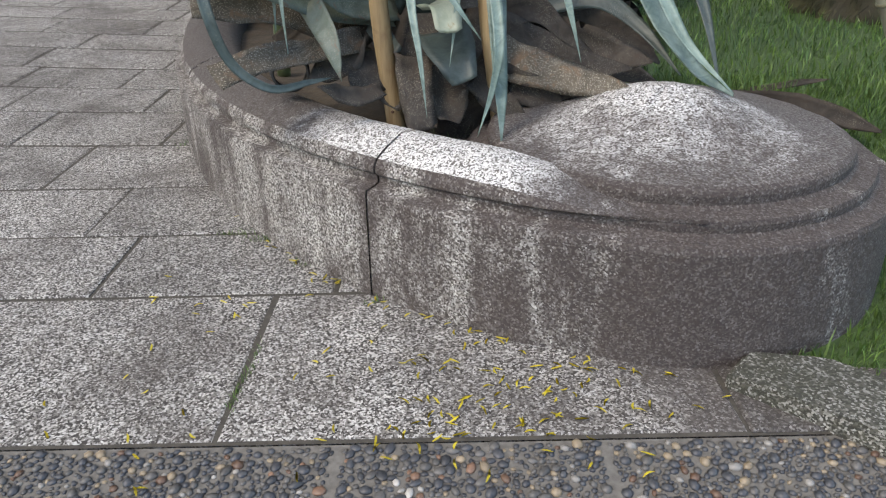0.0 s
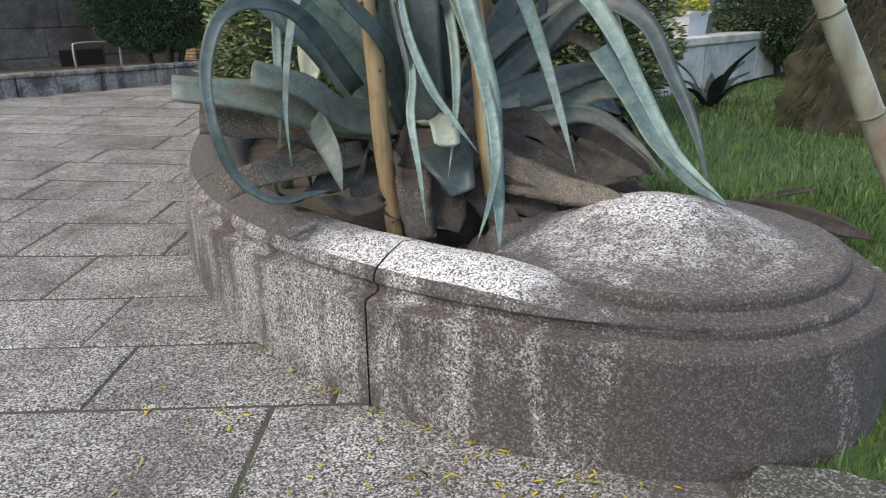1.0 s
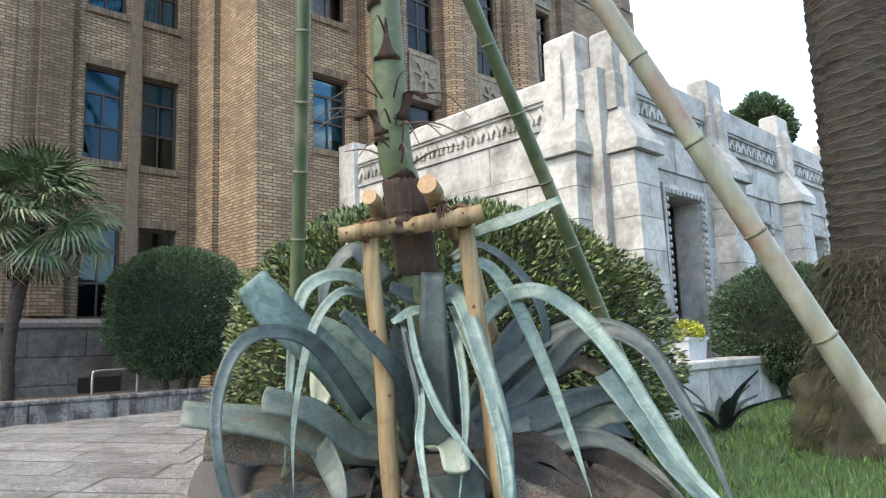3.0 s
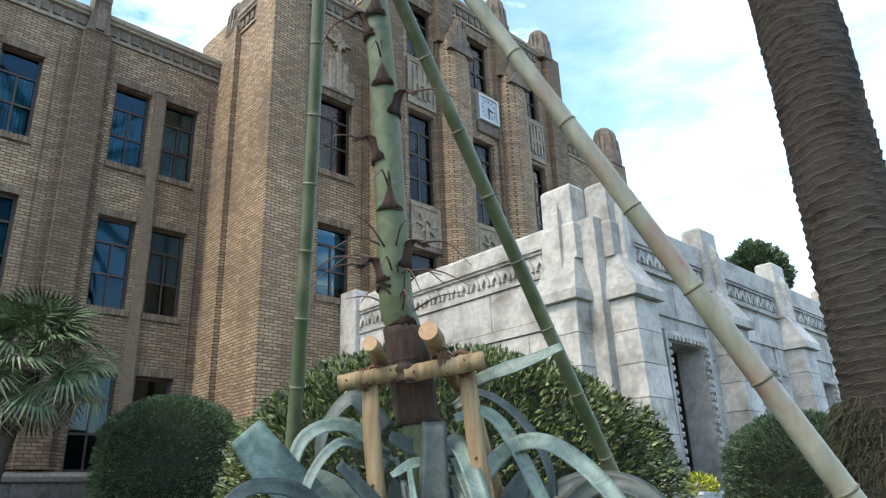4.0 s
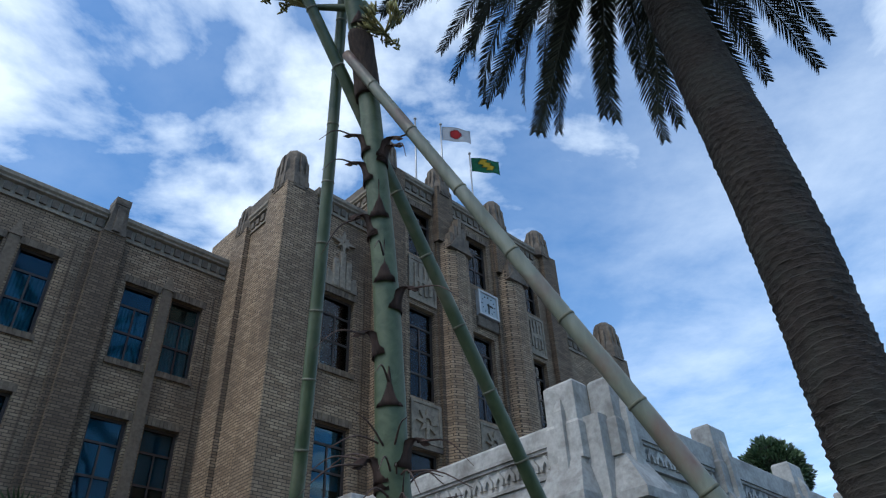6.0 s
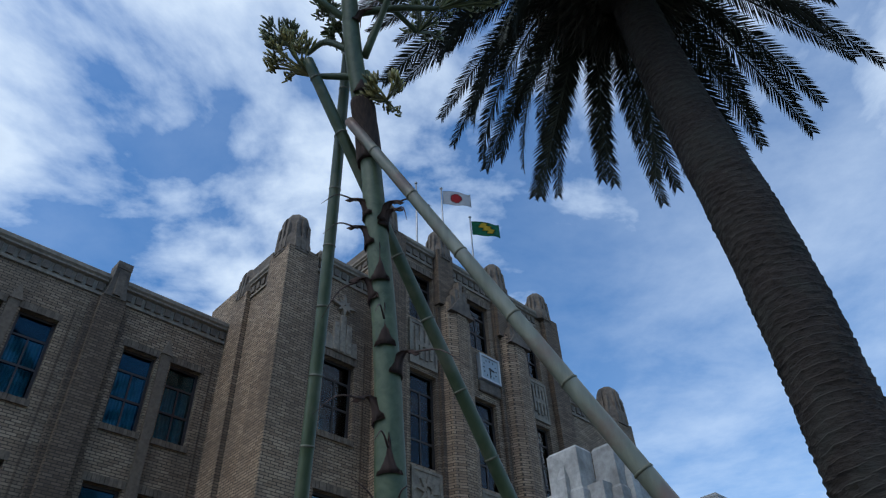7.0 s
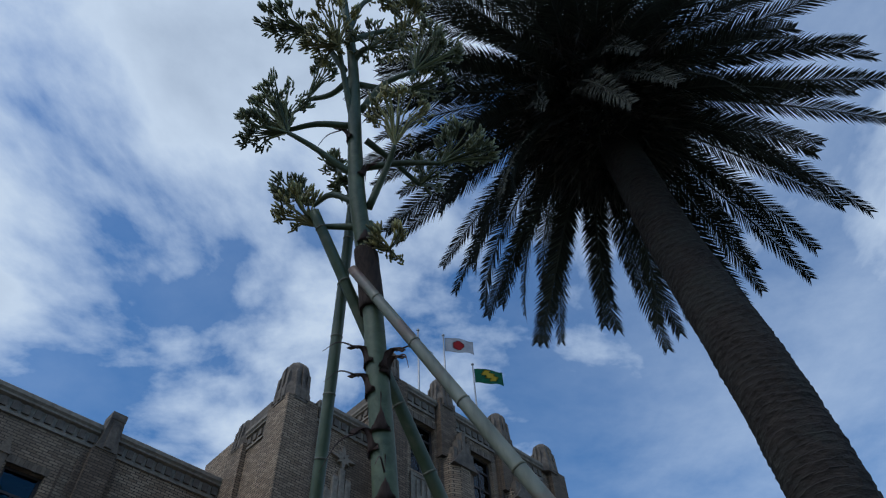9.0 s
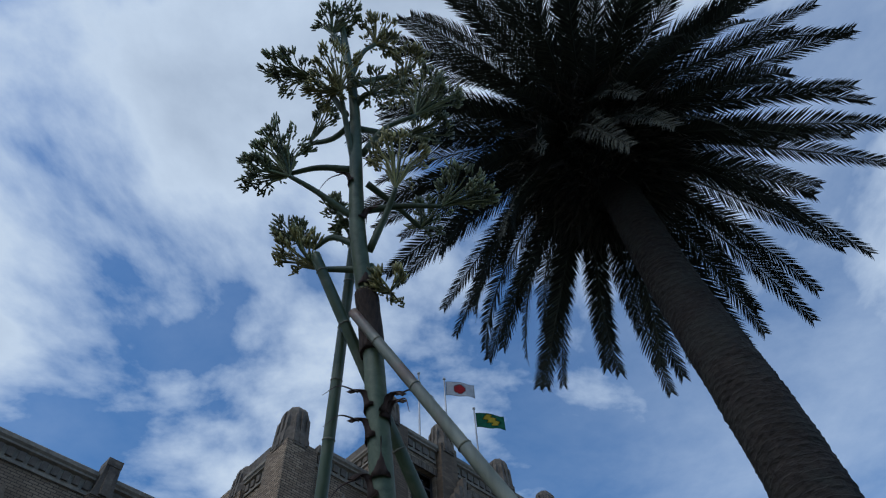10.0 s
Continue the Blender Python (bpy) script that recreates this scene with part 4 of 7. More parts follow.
def grass_blades():
    rnd = random.Random(5)
    verts, faces = [], []

    def blade(x, y, h, w, z=None):
        z = lawn_z(x, y) - 0.01 if z is None else z
        a = rnd.uniform(0, 6.283)
        dx, dy = math.cos(a), math.sin(a)
        lean = rnd.uniform(0.1, 0.7) * h
        b = rnd.uniform(0, 6.283)
        lx, ly = math.cos(b) * lean, math.sin(b) * lean
        n = len(verts)
        verts.extend(((x - dx * w, y - dy * w, z), (x + dx * w, y + dy * w, z), (x + lx * 0.4 + dx * w * 0.7, y + ly * 0.4 + dy * w * 0.7, z + h * 0.6),
                      (x + lx * 0.4 - dx * w * 0.7, y + ly * 0.4 - dy * w * 0.7, z + h * 0.6), (x + lx, y + ly, z + h)))
        faces.extend(((n, n + 1, n + 2, n + 3), (n + 3, n + 2, n + 4)))

    count = 0
    while count < 60000:
        near = rnd.random() < 0.4
        x, y = (rnd.uniform(0.95, 3.2), rnd.uniform(1.4, 4.0)) if near else (rnd.uniform(0.9, 8.0), rnd.uniform(1.8, 11.0))
        if on_lawn(x, y) and not (((x - DX) ** 2 + (y - DY) ** 2) < 0.755):
            blade(x, y, rnd.uniform(0.02, 0.06) if near else rnd.uniform(0.03, 0.10), 0.0024 if near else 0.0045)
            count += 1
    # taller tufts at the foot of the plant
    for cx, cy, n in ((0.12, 2.78, 90), (0.3, 2.85, 60), (0.42, 3.0, 60), (0.02, 2.85, 40), (0.6, 3.2, 50), (1.3, 3.3, 60), (1.6, 3.4, 50)):
        for _ in range(n):
            blade(cx + rnd.gauss(0, 0.08), cy + rnd.gauss(0, 0.06), rnd.uniform(0.11, 0.25), 0.003)
    # weeds in the joints of the paving and at the foot of the wall
    for cx, cy, sx, sy, n in ((-0.69, 1.78, 0.008, 0.07, 60), (-0.67, 1.95, 0.006, 0.05, 25), (-0.86, 2.88, 0.05, 0.02, 70), (-1.02, 2.94, 0.05, 0.01, 50), (-1.7, 4.3, 0.02, 0.06, 40),
                              (1.02, 1.72, 0.05, 0.03, 70), (1.22, 1.50, 0.03, 0.03, 60), (-0.62, 2.62, 0.03, 0.02, 20), (-0.3, 2.3, 0.02, 0.01, 14)):
        for _ in range(n):
            blade(cx + rnd.gauss(0, sx), cy + rnd.gauss(0, sy), rnd.uniform(0.01, 0.035), 0.002, -0.004)
    me = bpy.data.meshes.new("grass")
    me.from_pydata(verts, [], faces)
    me.materials.append(BLADE)
    tagged(new("grass", me), "fresh green grass blades on the lawn", "grass", kind="stuff")


grass_blades()


def soil_bed():
    # bed soil, widened towards +x to stand in for shade under the leaves
    ob = sheet("soil_bed", [-2.1 + 0.1 * i for i in range(42)], [2.1 + 0.1 * i for i in range(60)],
               lambda x, y: lawn_z(x, y) + 0.025 + 0.03 * noise.noise(Vector((x * 4, y * 4, 1))),
               EARTH, lambda x, y: ((x - CX) / (RX - 0.28)) ** 2 + ((y - CY) / (RY - 0.28)) ** 2 < 1 and x < 1.15 + 0.2 * math.sin(y * 3) and y < 7.5 and (x < 0.75 or y > 3.1))
    tagged(ob, "dark bare soil inside the stone bed", "soil", kind="structure")


soil_bed()

# ---- the curved granite kerb wall and its domed end ----
kerb = new("curved_stone_wall")
tagged(kerb, "weathered grey granite bed wall with a rounded pale top", "wall")
WALL_PROFILE = ((0.0, -0.06), (0.0, 0.02), (0.006, 0.415), (0.012, 0.435), (0.06, 0.441), (0.076, 0.449), (0.074, 0.475), (0.055, 0.492), (0.056, 0.515), (0.075, 0.542), (0.14, 0.575), (0.22, 0.60), (0.30, 0.588), (0.37, 0.555), (0.42, 0.50), (0.44, 0.40), (0.44, -0.06))


def kerb_segment(a0, a1, steps, sink=False):
    """A stretch of the wall between two angles of the ellipse, its profile running inwards."""
    body, top = bmesh.new(), bmesh.new()
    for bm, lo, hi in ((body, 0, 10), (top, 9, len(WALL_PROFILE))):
        prev = None
        rings = []
        for i in range(steps + 1):
            a = a0 + (a1 - a0) * i / steps
            c, s = math.cos(a), math.sin(a)
            nx, ny = c / RX, s / RY
            ln = math.hypot(nx, ny)
            nx, ny = nx / ln, ny / ln
            ring = []
            for k, (d, z) in enumerate(WALL_PROFILE[lo:hi]):
                if sink and z > 0.5:      # the rounded top dips under the dome
                    z += (0.478 - z) * ease(i / steps, 0.25, 0.95)
                if sink:                  # and the face turns in behind the drum
                    d += 0.05 * ease(i / steps, 0.5, 1.0)
                j = 0.007 * noise.noise(Vector((a * 9, z * 7, d * 9))) + 0.004 * noise.noise(Vector((a * 40, z * 30, d * 30)))
                ring.append(bm.verts.new((CX + RX * c - nx * (d - j), CY + RY * s - ny * (d - j), drive_z(CX + RX * c, CY + RY * s) + z + j)))
            rings.append(ring)
        for p, q in zip(rings, rings[1:]):
            for k in range(len(p) - 1):
                f = bm.faces.new((p[k], q[k], q[k + 1], p[k + 1]))
                f.smooth = False if bm is body else True
    # close the two ends
    for bm in (body,):
        for i in (0,) if sink else (0, steps):      # the sunk end lies inside the drum
            a = a0 + (a1 - a0) * i / steps
            c, s = math.cos(a), math.sin(a)
            nx, ny = c / RX, s / RY
            ln = math.hypot(nx, ny)
            vs = [bm.verts.new((CX + RX * c - nx / ln * d, CY + RY * s - ny / ln * d, drive_z(CX + RX * c, CY + RY * s) + z)) for d, z in WALL_PROFILE]
            bm.faces.new(vs)
    bmesh.ops.recalc_face_normals(body, faces=body.faces)
    bmesh.ops.recalc_face_normals(top, faces=top.faces)
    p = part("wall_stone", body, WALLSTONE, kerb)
    part("stone_top", top, WALLTOP, p, "pale rounded top of the stone")


def ellipse_angle(x, y):
    return math.atan2((y - CY) / RY, (x - CX) / RX)


A_JOINT = ellipse_angle(-0.315, 2.34)
kerb_segment(A_JOINT + 0.0012, ellipse_angle(0.76, 1.824), 40, True)
angles = [A_JOINT - 0.0012 - 0.47 * i for i in range(5)]
for a, b in zip(angles, angles[1:]):
    kerb_segment(a, b + 0.0015, 22)



def build_dome():
    """The round end stone: a drum with two ledges under a bell-shaped top."""
    profile = [(DR, -0.06), (DR, 0.02), (DR - 0.006, 0.405), (DR - 0.014, 0.425), (DR - 0.075, 0.432), (DR - 0.088, 0.442), (DR - 0.086, 0.466), (DR - 0.092, 0.482), (DR - 0.155, 0.490), (DR - 0.168, 0.50), (DR - 0.166, 0.53), (DR - 0.172, 0.546), (DR - 0.19, 0.556)]
    cap = [(DR - 0.19, 0.556), (DR - 0.25, 0.566), (0.52, 0.578), (0.42, 0.598), (0.32, 0.629), (0.23, 0.664), (0.14, 0.692), (0.06, 0.704), (0.005, 0.706)]
    drum = None
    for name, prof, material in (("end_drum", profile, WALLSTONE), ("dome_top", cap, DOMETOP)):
        bm = bmesh.new()
        n = 72
        rings = []
        for r, z in prof:
            ring = []
            for k in range(n):
                a = 2 * math.pi * k / n
                j = 0.006 * noise.noise(Vector((math.cos(a) * 3, math.sin(a) * 3, z * 6))) + 0.003 * noise.noise(Vector((math.cos(a) * 12, math.sin(a) * 12, z * 25)))
                ring.append(bm.verts.new((DX + (r + j) * math.cos(a), DY + (r + j) * math.sin(a), z + j)))
            rings.append(ring)
        for i, (p, q) in enumerate(zip(rings, rings[1:])):
            for k in range(n):
                f = bm.faces.new((p[k], p[(k + 1) % n], q[(k + 1) % n], q[k]))
                f.smooth = name == "dome_top"
        if name == "dome_top":
            bm.faces.new(rings[-1])
            part(name, bm, material, drum, "pale bell-shaped granite cap")
        else:
            drum = part(name, bm, material, kerb, "dark-streaked granite end drum")


build_dome()

# ---- the kerb stone beside the drum ----


def build_kerb_stones():
    dirn = Vector((0.73, -0.68, 0)).normalized()
    side = Vector((-dirn.y, dirn.x, 0))
    p0 = Vector((0.845, 1.75, 0))
    for i in range(3):
        a = p0 + dirn * (i * 0.92)
        b = a + dirn * 0.9
        bm = bmesh.new()
        pts = [a, b, b + side * 0.29, a + side * (0.29 if i else 0.16)]
        if not i:
            pts.insert(3, a + dirn * 0.22 + side * 0.29)
        prism(bm, [(p.x, p.y) for p in pts], -0.06, 0.055, "z")
        bmesh.ops.bevel(bm, geom=list(bm.edges), offset=0.012, segments=2, affect="EDGES")
        bmesh.ops.subdivide_edges(bm, edges=[e for e in bm.edges if e.calc_length() > 0.15], cuts=3, use_grid_fill=True)
        for v in bm.verts:
            v.co += Vector((1, 1, 0.7)) * 0.010 * noise.noise(v.co * 9)
        ob = link_mesh("kerb_stone", bm, KERBSTONE)
        tagged(ob, "mossy dark granite kerb stone between paving and lawn", "kerb", group="kerb stones along the lawn")


build_kerb_stones()

# ---- low wall along the drive, by the house ----
low_wall = new("low_wall")
low_wall.matrix_basis = pose(0, 0, 0, 0, 0, TURN)
tagged(low_wall, "low stained granite wall along the paved drive", "wall")
LW = 12.3
for k in range(14):
    u = -7.0 + 1.25 * k
    part("wall_block", boxed(u + 0.006, u + 1.244, LW, LW + 0.36, 0.2, 0.72, 0.012), WALLSTONE, low_wall)
    part("coping_stone", boxed(u + 0.005, u + 1.245, LW - 0.03, LW + 0.4, 0.722, 0.80, 0.02), WALLSTONE, low_wall)
bed = bmesh.new()
box(bed, -8, 11, LW + 0.36, TOWER - 0.2, 0.1, 0.66)
box(bed, -8, 7.7, TOWER - 0.2, WING - 0.26, 0.1, 0.66)
planting = link_mesh("planting_bed", bed, EARTH)
planting.matrix_basis = pose(0, 0, 0, 0, 0, TURN)
tagged(planting, "dark soil strip behind the low wall", "soil", kind="structure")

# ledge wall in front of the porch
ledge = new("ledge_wall")
ledge.matrix_basis = pose(0, 0, 0, 0, 0, TURN)
tagged(ledge, "pale concrete ledge wall before the porch", "wall")
for k in range(9):
    u = 7.4 + 1.6 * k
    part("wall_block", boxed(u + 0.006, u + 1.594, 4.3, 4.7, 0.1, 0.98, 0.012), PORCH, ledge)
    part("coping_stone", boxed(u + 0.004, u + 1.596, 4.25, 4.75, 0.982, 1.1, 0.02), PORCH, ledge)

# ---- plant materials ----


def agave_mat(name, dark, light, speck, speck_amount, rust=(0.30, 0.16, 0.06), rust_amount=0.12, rough=0.5):
    """Waxy leaf skin with long streaks, pale bloom, pale specks and rusty scars."""
    m, t, p = nodes_of(name)
    dark, light, speck, rust = dimmed(dark), dimmed(light), dimmed(speck), dimmed(rust)
    vec = position(t)
    streak = noise_tex(t, 13.0, 6, 0.68, vec, 0.9)
    col = ramp_of(t, streak, ((0.3, dark), (0.7, light)))
    vor = t.nodes.new("ShaderNodeTexVoronoi")
    vor.inputs["Scale"].default_value = 180.0
    wire(t, vec, vor.inputs["Vector"])
    dots = ramp_of(t, vor.outputs["Distance"], ((0.18, (1, 1, 1)), (0.36, (0, 0, 0))))
    where = ramp_of(t, noise_tex(t, 5.0, 4, 0.6, vec), ((0.62 - speck_amount * 0.45, (0, 0, 0)), (0.72 - speck_amount * 0.3, (1, 1, 1))))
    col = mix_rgb(t, math_node(t, "MULTIPLY", math_node(t, "MULTIPLY", dots, where), 0.6), col, speck)
    scars = ramp_of(t, noise_tex(t, 14.0, 5, 0.7, vec, 1.0), ((0.74 - rust_amount, (0, 0, 0)), (0.80 - rust_amount * 0.8, (0.8, 0.8, 0.8))))
    col = mix_rgb(t, scars, col, rust)
    v = math_node(t, "ADD", math_node(t, "MULTIPLY", object_random(t), 0.3), 0.85)
    hsv = t.nodes.new("ShaderNodeHueSaturation")
    wire(t, v, hsv.inputs["Value"])
    wire(t, col, hsv.inputs["Color"])
    wire(t, hsv.outputs[0], p.inputs["Base Color"])
    p.inputs["Roughness"].default_value = rough
    bump_into(t, p, noise_tex(t, 70, 4, 0.6, vec), 0.25, 0.003)
    return m


# besides leaf colour, GREEN holds highlights; DARKG and DRYD hold shade among leaves
GREEN = agave_mat("agave_leaf", (0.07, 0.125, 0.108), (0.27, 0.37, 0.325), (0.5, 0.52, 0.45), 0.1, rust_amount=0.05)
DARKG = agave_mat("agave_leaf_grey_shaded", (0.028, 0.045, 0.043), (0.095, 0.13, 0.122), (0.35, 0.36, 0.3), 0.12, rust_amount=0.05)
BLOTCH = agave_mat("agave_leaf_blotched", (0.085, 0.115, 0.085), (0.20, 0.24, 0.205), (0.48, 0.46, 0.38), 0.5, rust=(0.22, 0.13, 0.09), rust_amount=0.16, rough=0.6)
PALE = agave_mat("agave_leaf_pale", (0.26, 0.33, 0.25), (0.46, 0.5, 0.4), (0.6, 0.6, 0.5), 0.3, rust_amount=0.14, rough=0.6)
DRY = agave_mat("agave_leaf_dry", (0.05, 0.042, 0.03), (0.145, 0.122, 0.092), (0.78, 0.73, 0.62), 0.9, rust=(0.16, 0.10, 0.06), rust_amount=0.22, rough=0.85)
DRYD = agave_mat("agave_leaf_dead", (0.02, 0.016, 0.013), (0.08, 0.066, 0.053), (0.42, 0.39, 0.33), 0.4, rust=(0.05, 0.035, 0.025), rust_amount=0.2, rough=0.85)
STALKM = agave_mat("agave_stalk", (0.06, 0.086, 0.036), (0.14, 0.175, 0.085), (0.24, 0.25, 0.18), 0.05, rust=(0.06, 0.07, 0.05), rust_amount=0.03, rough=0.5)
BRACT = rough_mat("dry_bract", (0.06, 0.035, 0.028), (0.17, 0.10, 0.075), 30, 0.8, 0.4, stretch=(1, 1, 0.2))
BUD = leaf_mat("agave_bud", (0.075, 0.095, 0.04), (0.30, 0.32, 0.145), rough=0.5, spread=0.8)
BUDY = leaf_mat("agave_bud_yellow", (0.13, 0.13, 0.045), (0.46, 0.40, 0.14), rough=0.5, spread=0.6)
FIBRE = rough_mat("palm_fibre_wrap", (0.03, 0.018, 0.012), (0.09, 0.055, 0.04), 60, 0.95, 0.9, stretch=(1, 1, 0.12), bump_dist=0.01)
STAKE = rough_mat("peeled_wood_stake", (0.17, 0.105, 0.045), (0.50, 0.36, 0.19), 22, 0.7, 0.5, stain=(0.2, 0.11, 0.05), stain_scale=6, stain_range=(0.58, 0.8), stretch=(1, 1, 0.08))
ENDGRAIN = rough_mat("cut_wood_end", (0.46, 0.26, 0.13), (0.6, 0.4, 0.23), 40, 0.8, 0.2)
ROPE = rough_mat("brown_rope", (0.10, 0.045, 0.025), (0.2, 0.10, 0.055), 90, 0.9, 0.6)
BAMBOO = rough_mat("green_bamboo", (0.05, 0.08, 0.03), (0.115, 0.15, 0.07), 11, 0.42, 0.15, stain=(0.22, 0.21, 0.13), stain_scale=3.0, stain_range=(0.5, 0.75), stretch=(1, 1, 0.15))
BAMBOO_PALE = rough_mat("bleached_bamboo", (0.19, 0.20, 0.14), (0.37, 0.375, 0.285), 12, 0.42, 0.2, stain=(0.26, 0.165, 0.125), stain_scale=3.5, stain_range=(0.48, 0.66), stretch=(1, 1, 0.12))
NODE = rough_mat("bamboo_node", (0.10, 0.10, 0.06), (0.24, 0.23, 0.15), 30, 0.6, 0.3)

# ---- the flowering agave ----
agave = new("flowering_agave")
agave.matrix_basis = pose(0.0, 3.3, 0.42)
AGAVE_AT = Vector((0.0, 3.3, 0.42))
tagged(agave, "huge blue-green flowering agave with drooping and dead leaves", "agave")


def agave_leaf(pts, widths, material, cut, label=""):
    """A thick channelled leaf along a curve: width at its root, middle and end."""
    n = max(10, 5 * len(pts))
    path = [p - AGAVE_AT for p in spline(pts, n)]
    seed = len(agave.children) * 1.37
    wave = 0.55 if material in (DRY, DRYD) else 0.12 if material is BLOTCH else 0.05
    front = Vector((0.25 * math.sin(seed), -1.0, 0.45 + 0.25 * math.cos(seed * 2.1))).normalized()
    bm = bmesh.new()
    rings = []
    for i, p in enumerate(path):
        f = i / n
        tan = (path[min(i + 1, n)] - path[max(i - 1, 0)]).normalized()
        side = tan.cross(front)
        side = side.normalized() if side.length > 0.05 else Vector((1, 0, 0))
        if i and side.dot(rings[-1][1]) < 0:
            side = -side
        face = side.cross(tan).normalized()
        a, b, c = widths
        w = (a + (b - a) * f * 2) if f < 0.5 else (b + (c - b) * (f - 0.5) * 2)
        if not cut:
            w *= max(0.06, min(1.0, (1 - f) / 0.18)) ** 0.6
        w *= 1 + 0.05 * noise.noise(Vector((f * 7, seed, 0)))
        thick = 0.006 + 0.10 * w * (1 - 0.6 * f)
        deep = 0.16 * w
        tilt = 0.25 * noise.noise(Vector((f * 2.2, seed, 5)))
        side2 = (side * math.cos(tilt) + face * math.sin(tilt))
        row = []
        for s, d in ((-0.5, 0.0), (-0.28, -0.72), (0.0, -1.0), (0.28, -0.72), (0.5, 0.0)):
            curl = face * (wave * w * s * s * 4 * noise.noise(Vector((f * 6.0 * s, seed * 3.1, s * 4.0)))) + side2 * (wave * 0.3 * w * s * noise.noise(Vector((f * 9.0, seed, s * 7.0))))
            row.append(bm.verts.new(p + side2 * (s * w) + face * (deep * d + deep * 0.5) + curl))
        for s, d in ((0.3, -0.72), (0.0, -1.0), (-0.3, -0.72)):
            row.append(bm.verts.new(p + side2 * (s * w) + face * (deep * d + deep * 0.5 - thick)))
        rings.append((row, side))
    for (p, _), (q, _) in zip(rings, rings[1:]):
        for k in range(8):
            bm.faces.new((p[k], p[(k + 1) % 8], q[(k + 1) % 8], q[k])).smooth = True
    bm.faces.new(rings[0][0][::-1])
    bm.faces.new(rings[-1][0])
    bmesh.ops.recalc_face_normals(bm, faces=bm.faces)
    part("leaf", bm, material, agave, label)


def stalk_at(z):
    for p, q in zip(STALK, STALK[1:]):
        if p[2] <= z <= q[2]:
            f = (z - p[2]) / (q[2] - p[2])
            return Vector(p).lerp(Vector(q), f)
    return Vector(STALK[-1])


def stalk_radius(z):
    return 0.080 - 0.0135 * min(1.2, max(0.0, z - 2.0)) - 0.0045 * max(0.0, z - 3.2) if z < 5.5 else max(0.018, 0.0525 - 0.0155 * (z - 5.5))


def flower_branch(pts, clusters):
    path = [p - AGAVE_AT for p in spline(pts, 8)]
    bm = tube(bmesh.new(), path, [0.026 - 0.010 * i / 8 for i in range(9)], 8)
    branch = part("flower_branch", bm, STALKM, agave)
    tip = path[-1]
    seed = len(agave.children)
    rnd = random.Random(seed)
    for centre, r in clusters:
        c = Vector(centre) - AGAVE_AT
        bm = bmesh.new()
        mid = tip.lerp(c, 0.5) + Vector((0, 0, -0.02))
        # twigs fan out into short upright buds
        r *= 1.12
        twigs = max(14, int(r * 120))
        for _ in range(twigs):
            a, u = rnd.uniform(0, 6.283), rnd.uniform(-0.3, 1.0)
            q = math.sqrt(max(0, 1 - u * u))
            end = c + Vector((math.cos(a) * q, math.sin(a) * q, u * 0.75)) * r * rnd.uniform(0.68, 0.88)
            tube(bm, [tip, mid.lerp(end, 0.5), end], [0.008, 0.006, 0.005], 4, cap=False)
            for _ in range(rnd.randint(9, 13)):
                d = ((end - mid).normalized() * 0.9 + Vector((rnd.uniform(-0.7, 0.7), rnd.uniform(-0.7, 0.7), rnd.uniform(0.1, 1.2)))).normalized()
                s = end + Vector((rnd.uniform(-1, 1), rnd.uniform(-1, 1), rnd.uniform(-1, 1))) * 0.028
                ln = rnd.uniform(0.04, 0.065)
                tube(bm, [s, s + d * ln * 0.6, s + d * ln], [0.005, 0.008, 0.0045], 4)
        part("umbel", bm, BUDY if seed % 3 == 0 else BUD, branch, "cluster of upright yellow-green buds")


def bract(z, side):
    """A dry pointed scale on the stalk; side says which way it curls."""
    p = stalk_at(z)
    r = stalk_radius(z)
    out = Vector((0.9 * side, -1.0 if side == 0 else -0.5, 0)).normalized()
    t = Vector((-out.y, out.x, 0))
    bm = bmesh.new()
    rnd = random.Random(int(z * 100))
    ln = rnd.uniform(0.18, 0.26)
    rows = []
    for i in range(8):
        f = i / 7
        w = r * 0.82 * (1 - f) ** 1.1 + 0.003
        bend = 0.012 + (0.03 + 0.08 * abs(side)) * f ** 2.5
        zc = ln * (f - 0.5 * f ** 4 * (1.3 if side else 0.2))
        row = []
        for k in range(5):
            s = (k - 2) / 2
            wrap = math.sqrt(max(0.0, 1 - 0.75 * s * s))
            row.append(bm.verts.new(p - AGAVE_AT + t * (w * s) + out * (r * wrap + bend) + Vector((0, 0, zc - 0.02))))
        rows.append(row)
    for a, b in zip(rows, rows[1:]):
        for k in range(4):
            bm.faces.new((a[k], a[k + 1], b[k + 1], b[k])).smooth = True
    bmesh.ops.solidify(bm, geom=list(bm.faces), thickness=0.004)
    part("bract", bm, BRACT, agave, "dry brown curled scale of the flower stalk")
    if z < 3.4 or side:
        tipv = p - AGAVE_AT + out * (r + 0.085) + Vector((0, 0, ln * 0.38))
        bm = bmesh.new()
        ends = tipv + out * rnd.uniform(0.1, 0.3) + t * rnd.uniform(-0.12, 0.12) + Vector((0, 0, -rnd.uniform(0.05, 0.22)))
        tube(bm, spline([tipv - out * 0.03, tipv.lerp(ends, 0.5) + Vector((0, 0, 0.05)), ends], 8), [0.006 - 0.0006 * i for i in range(9)], 5)
        part("bract_tip", bm, BRACT, agave)


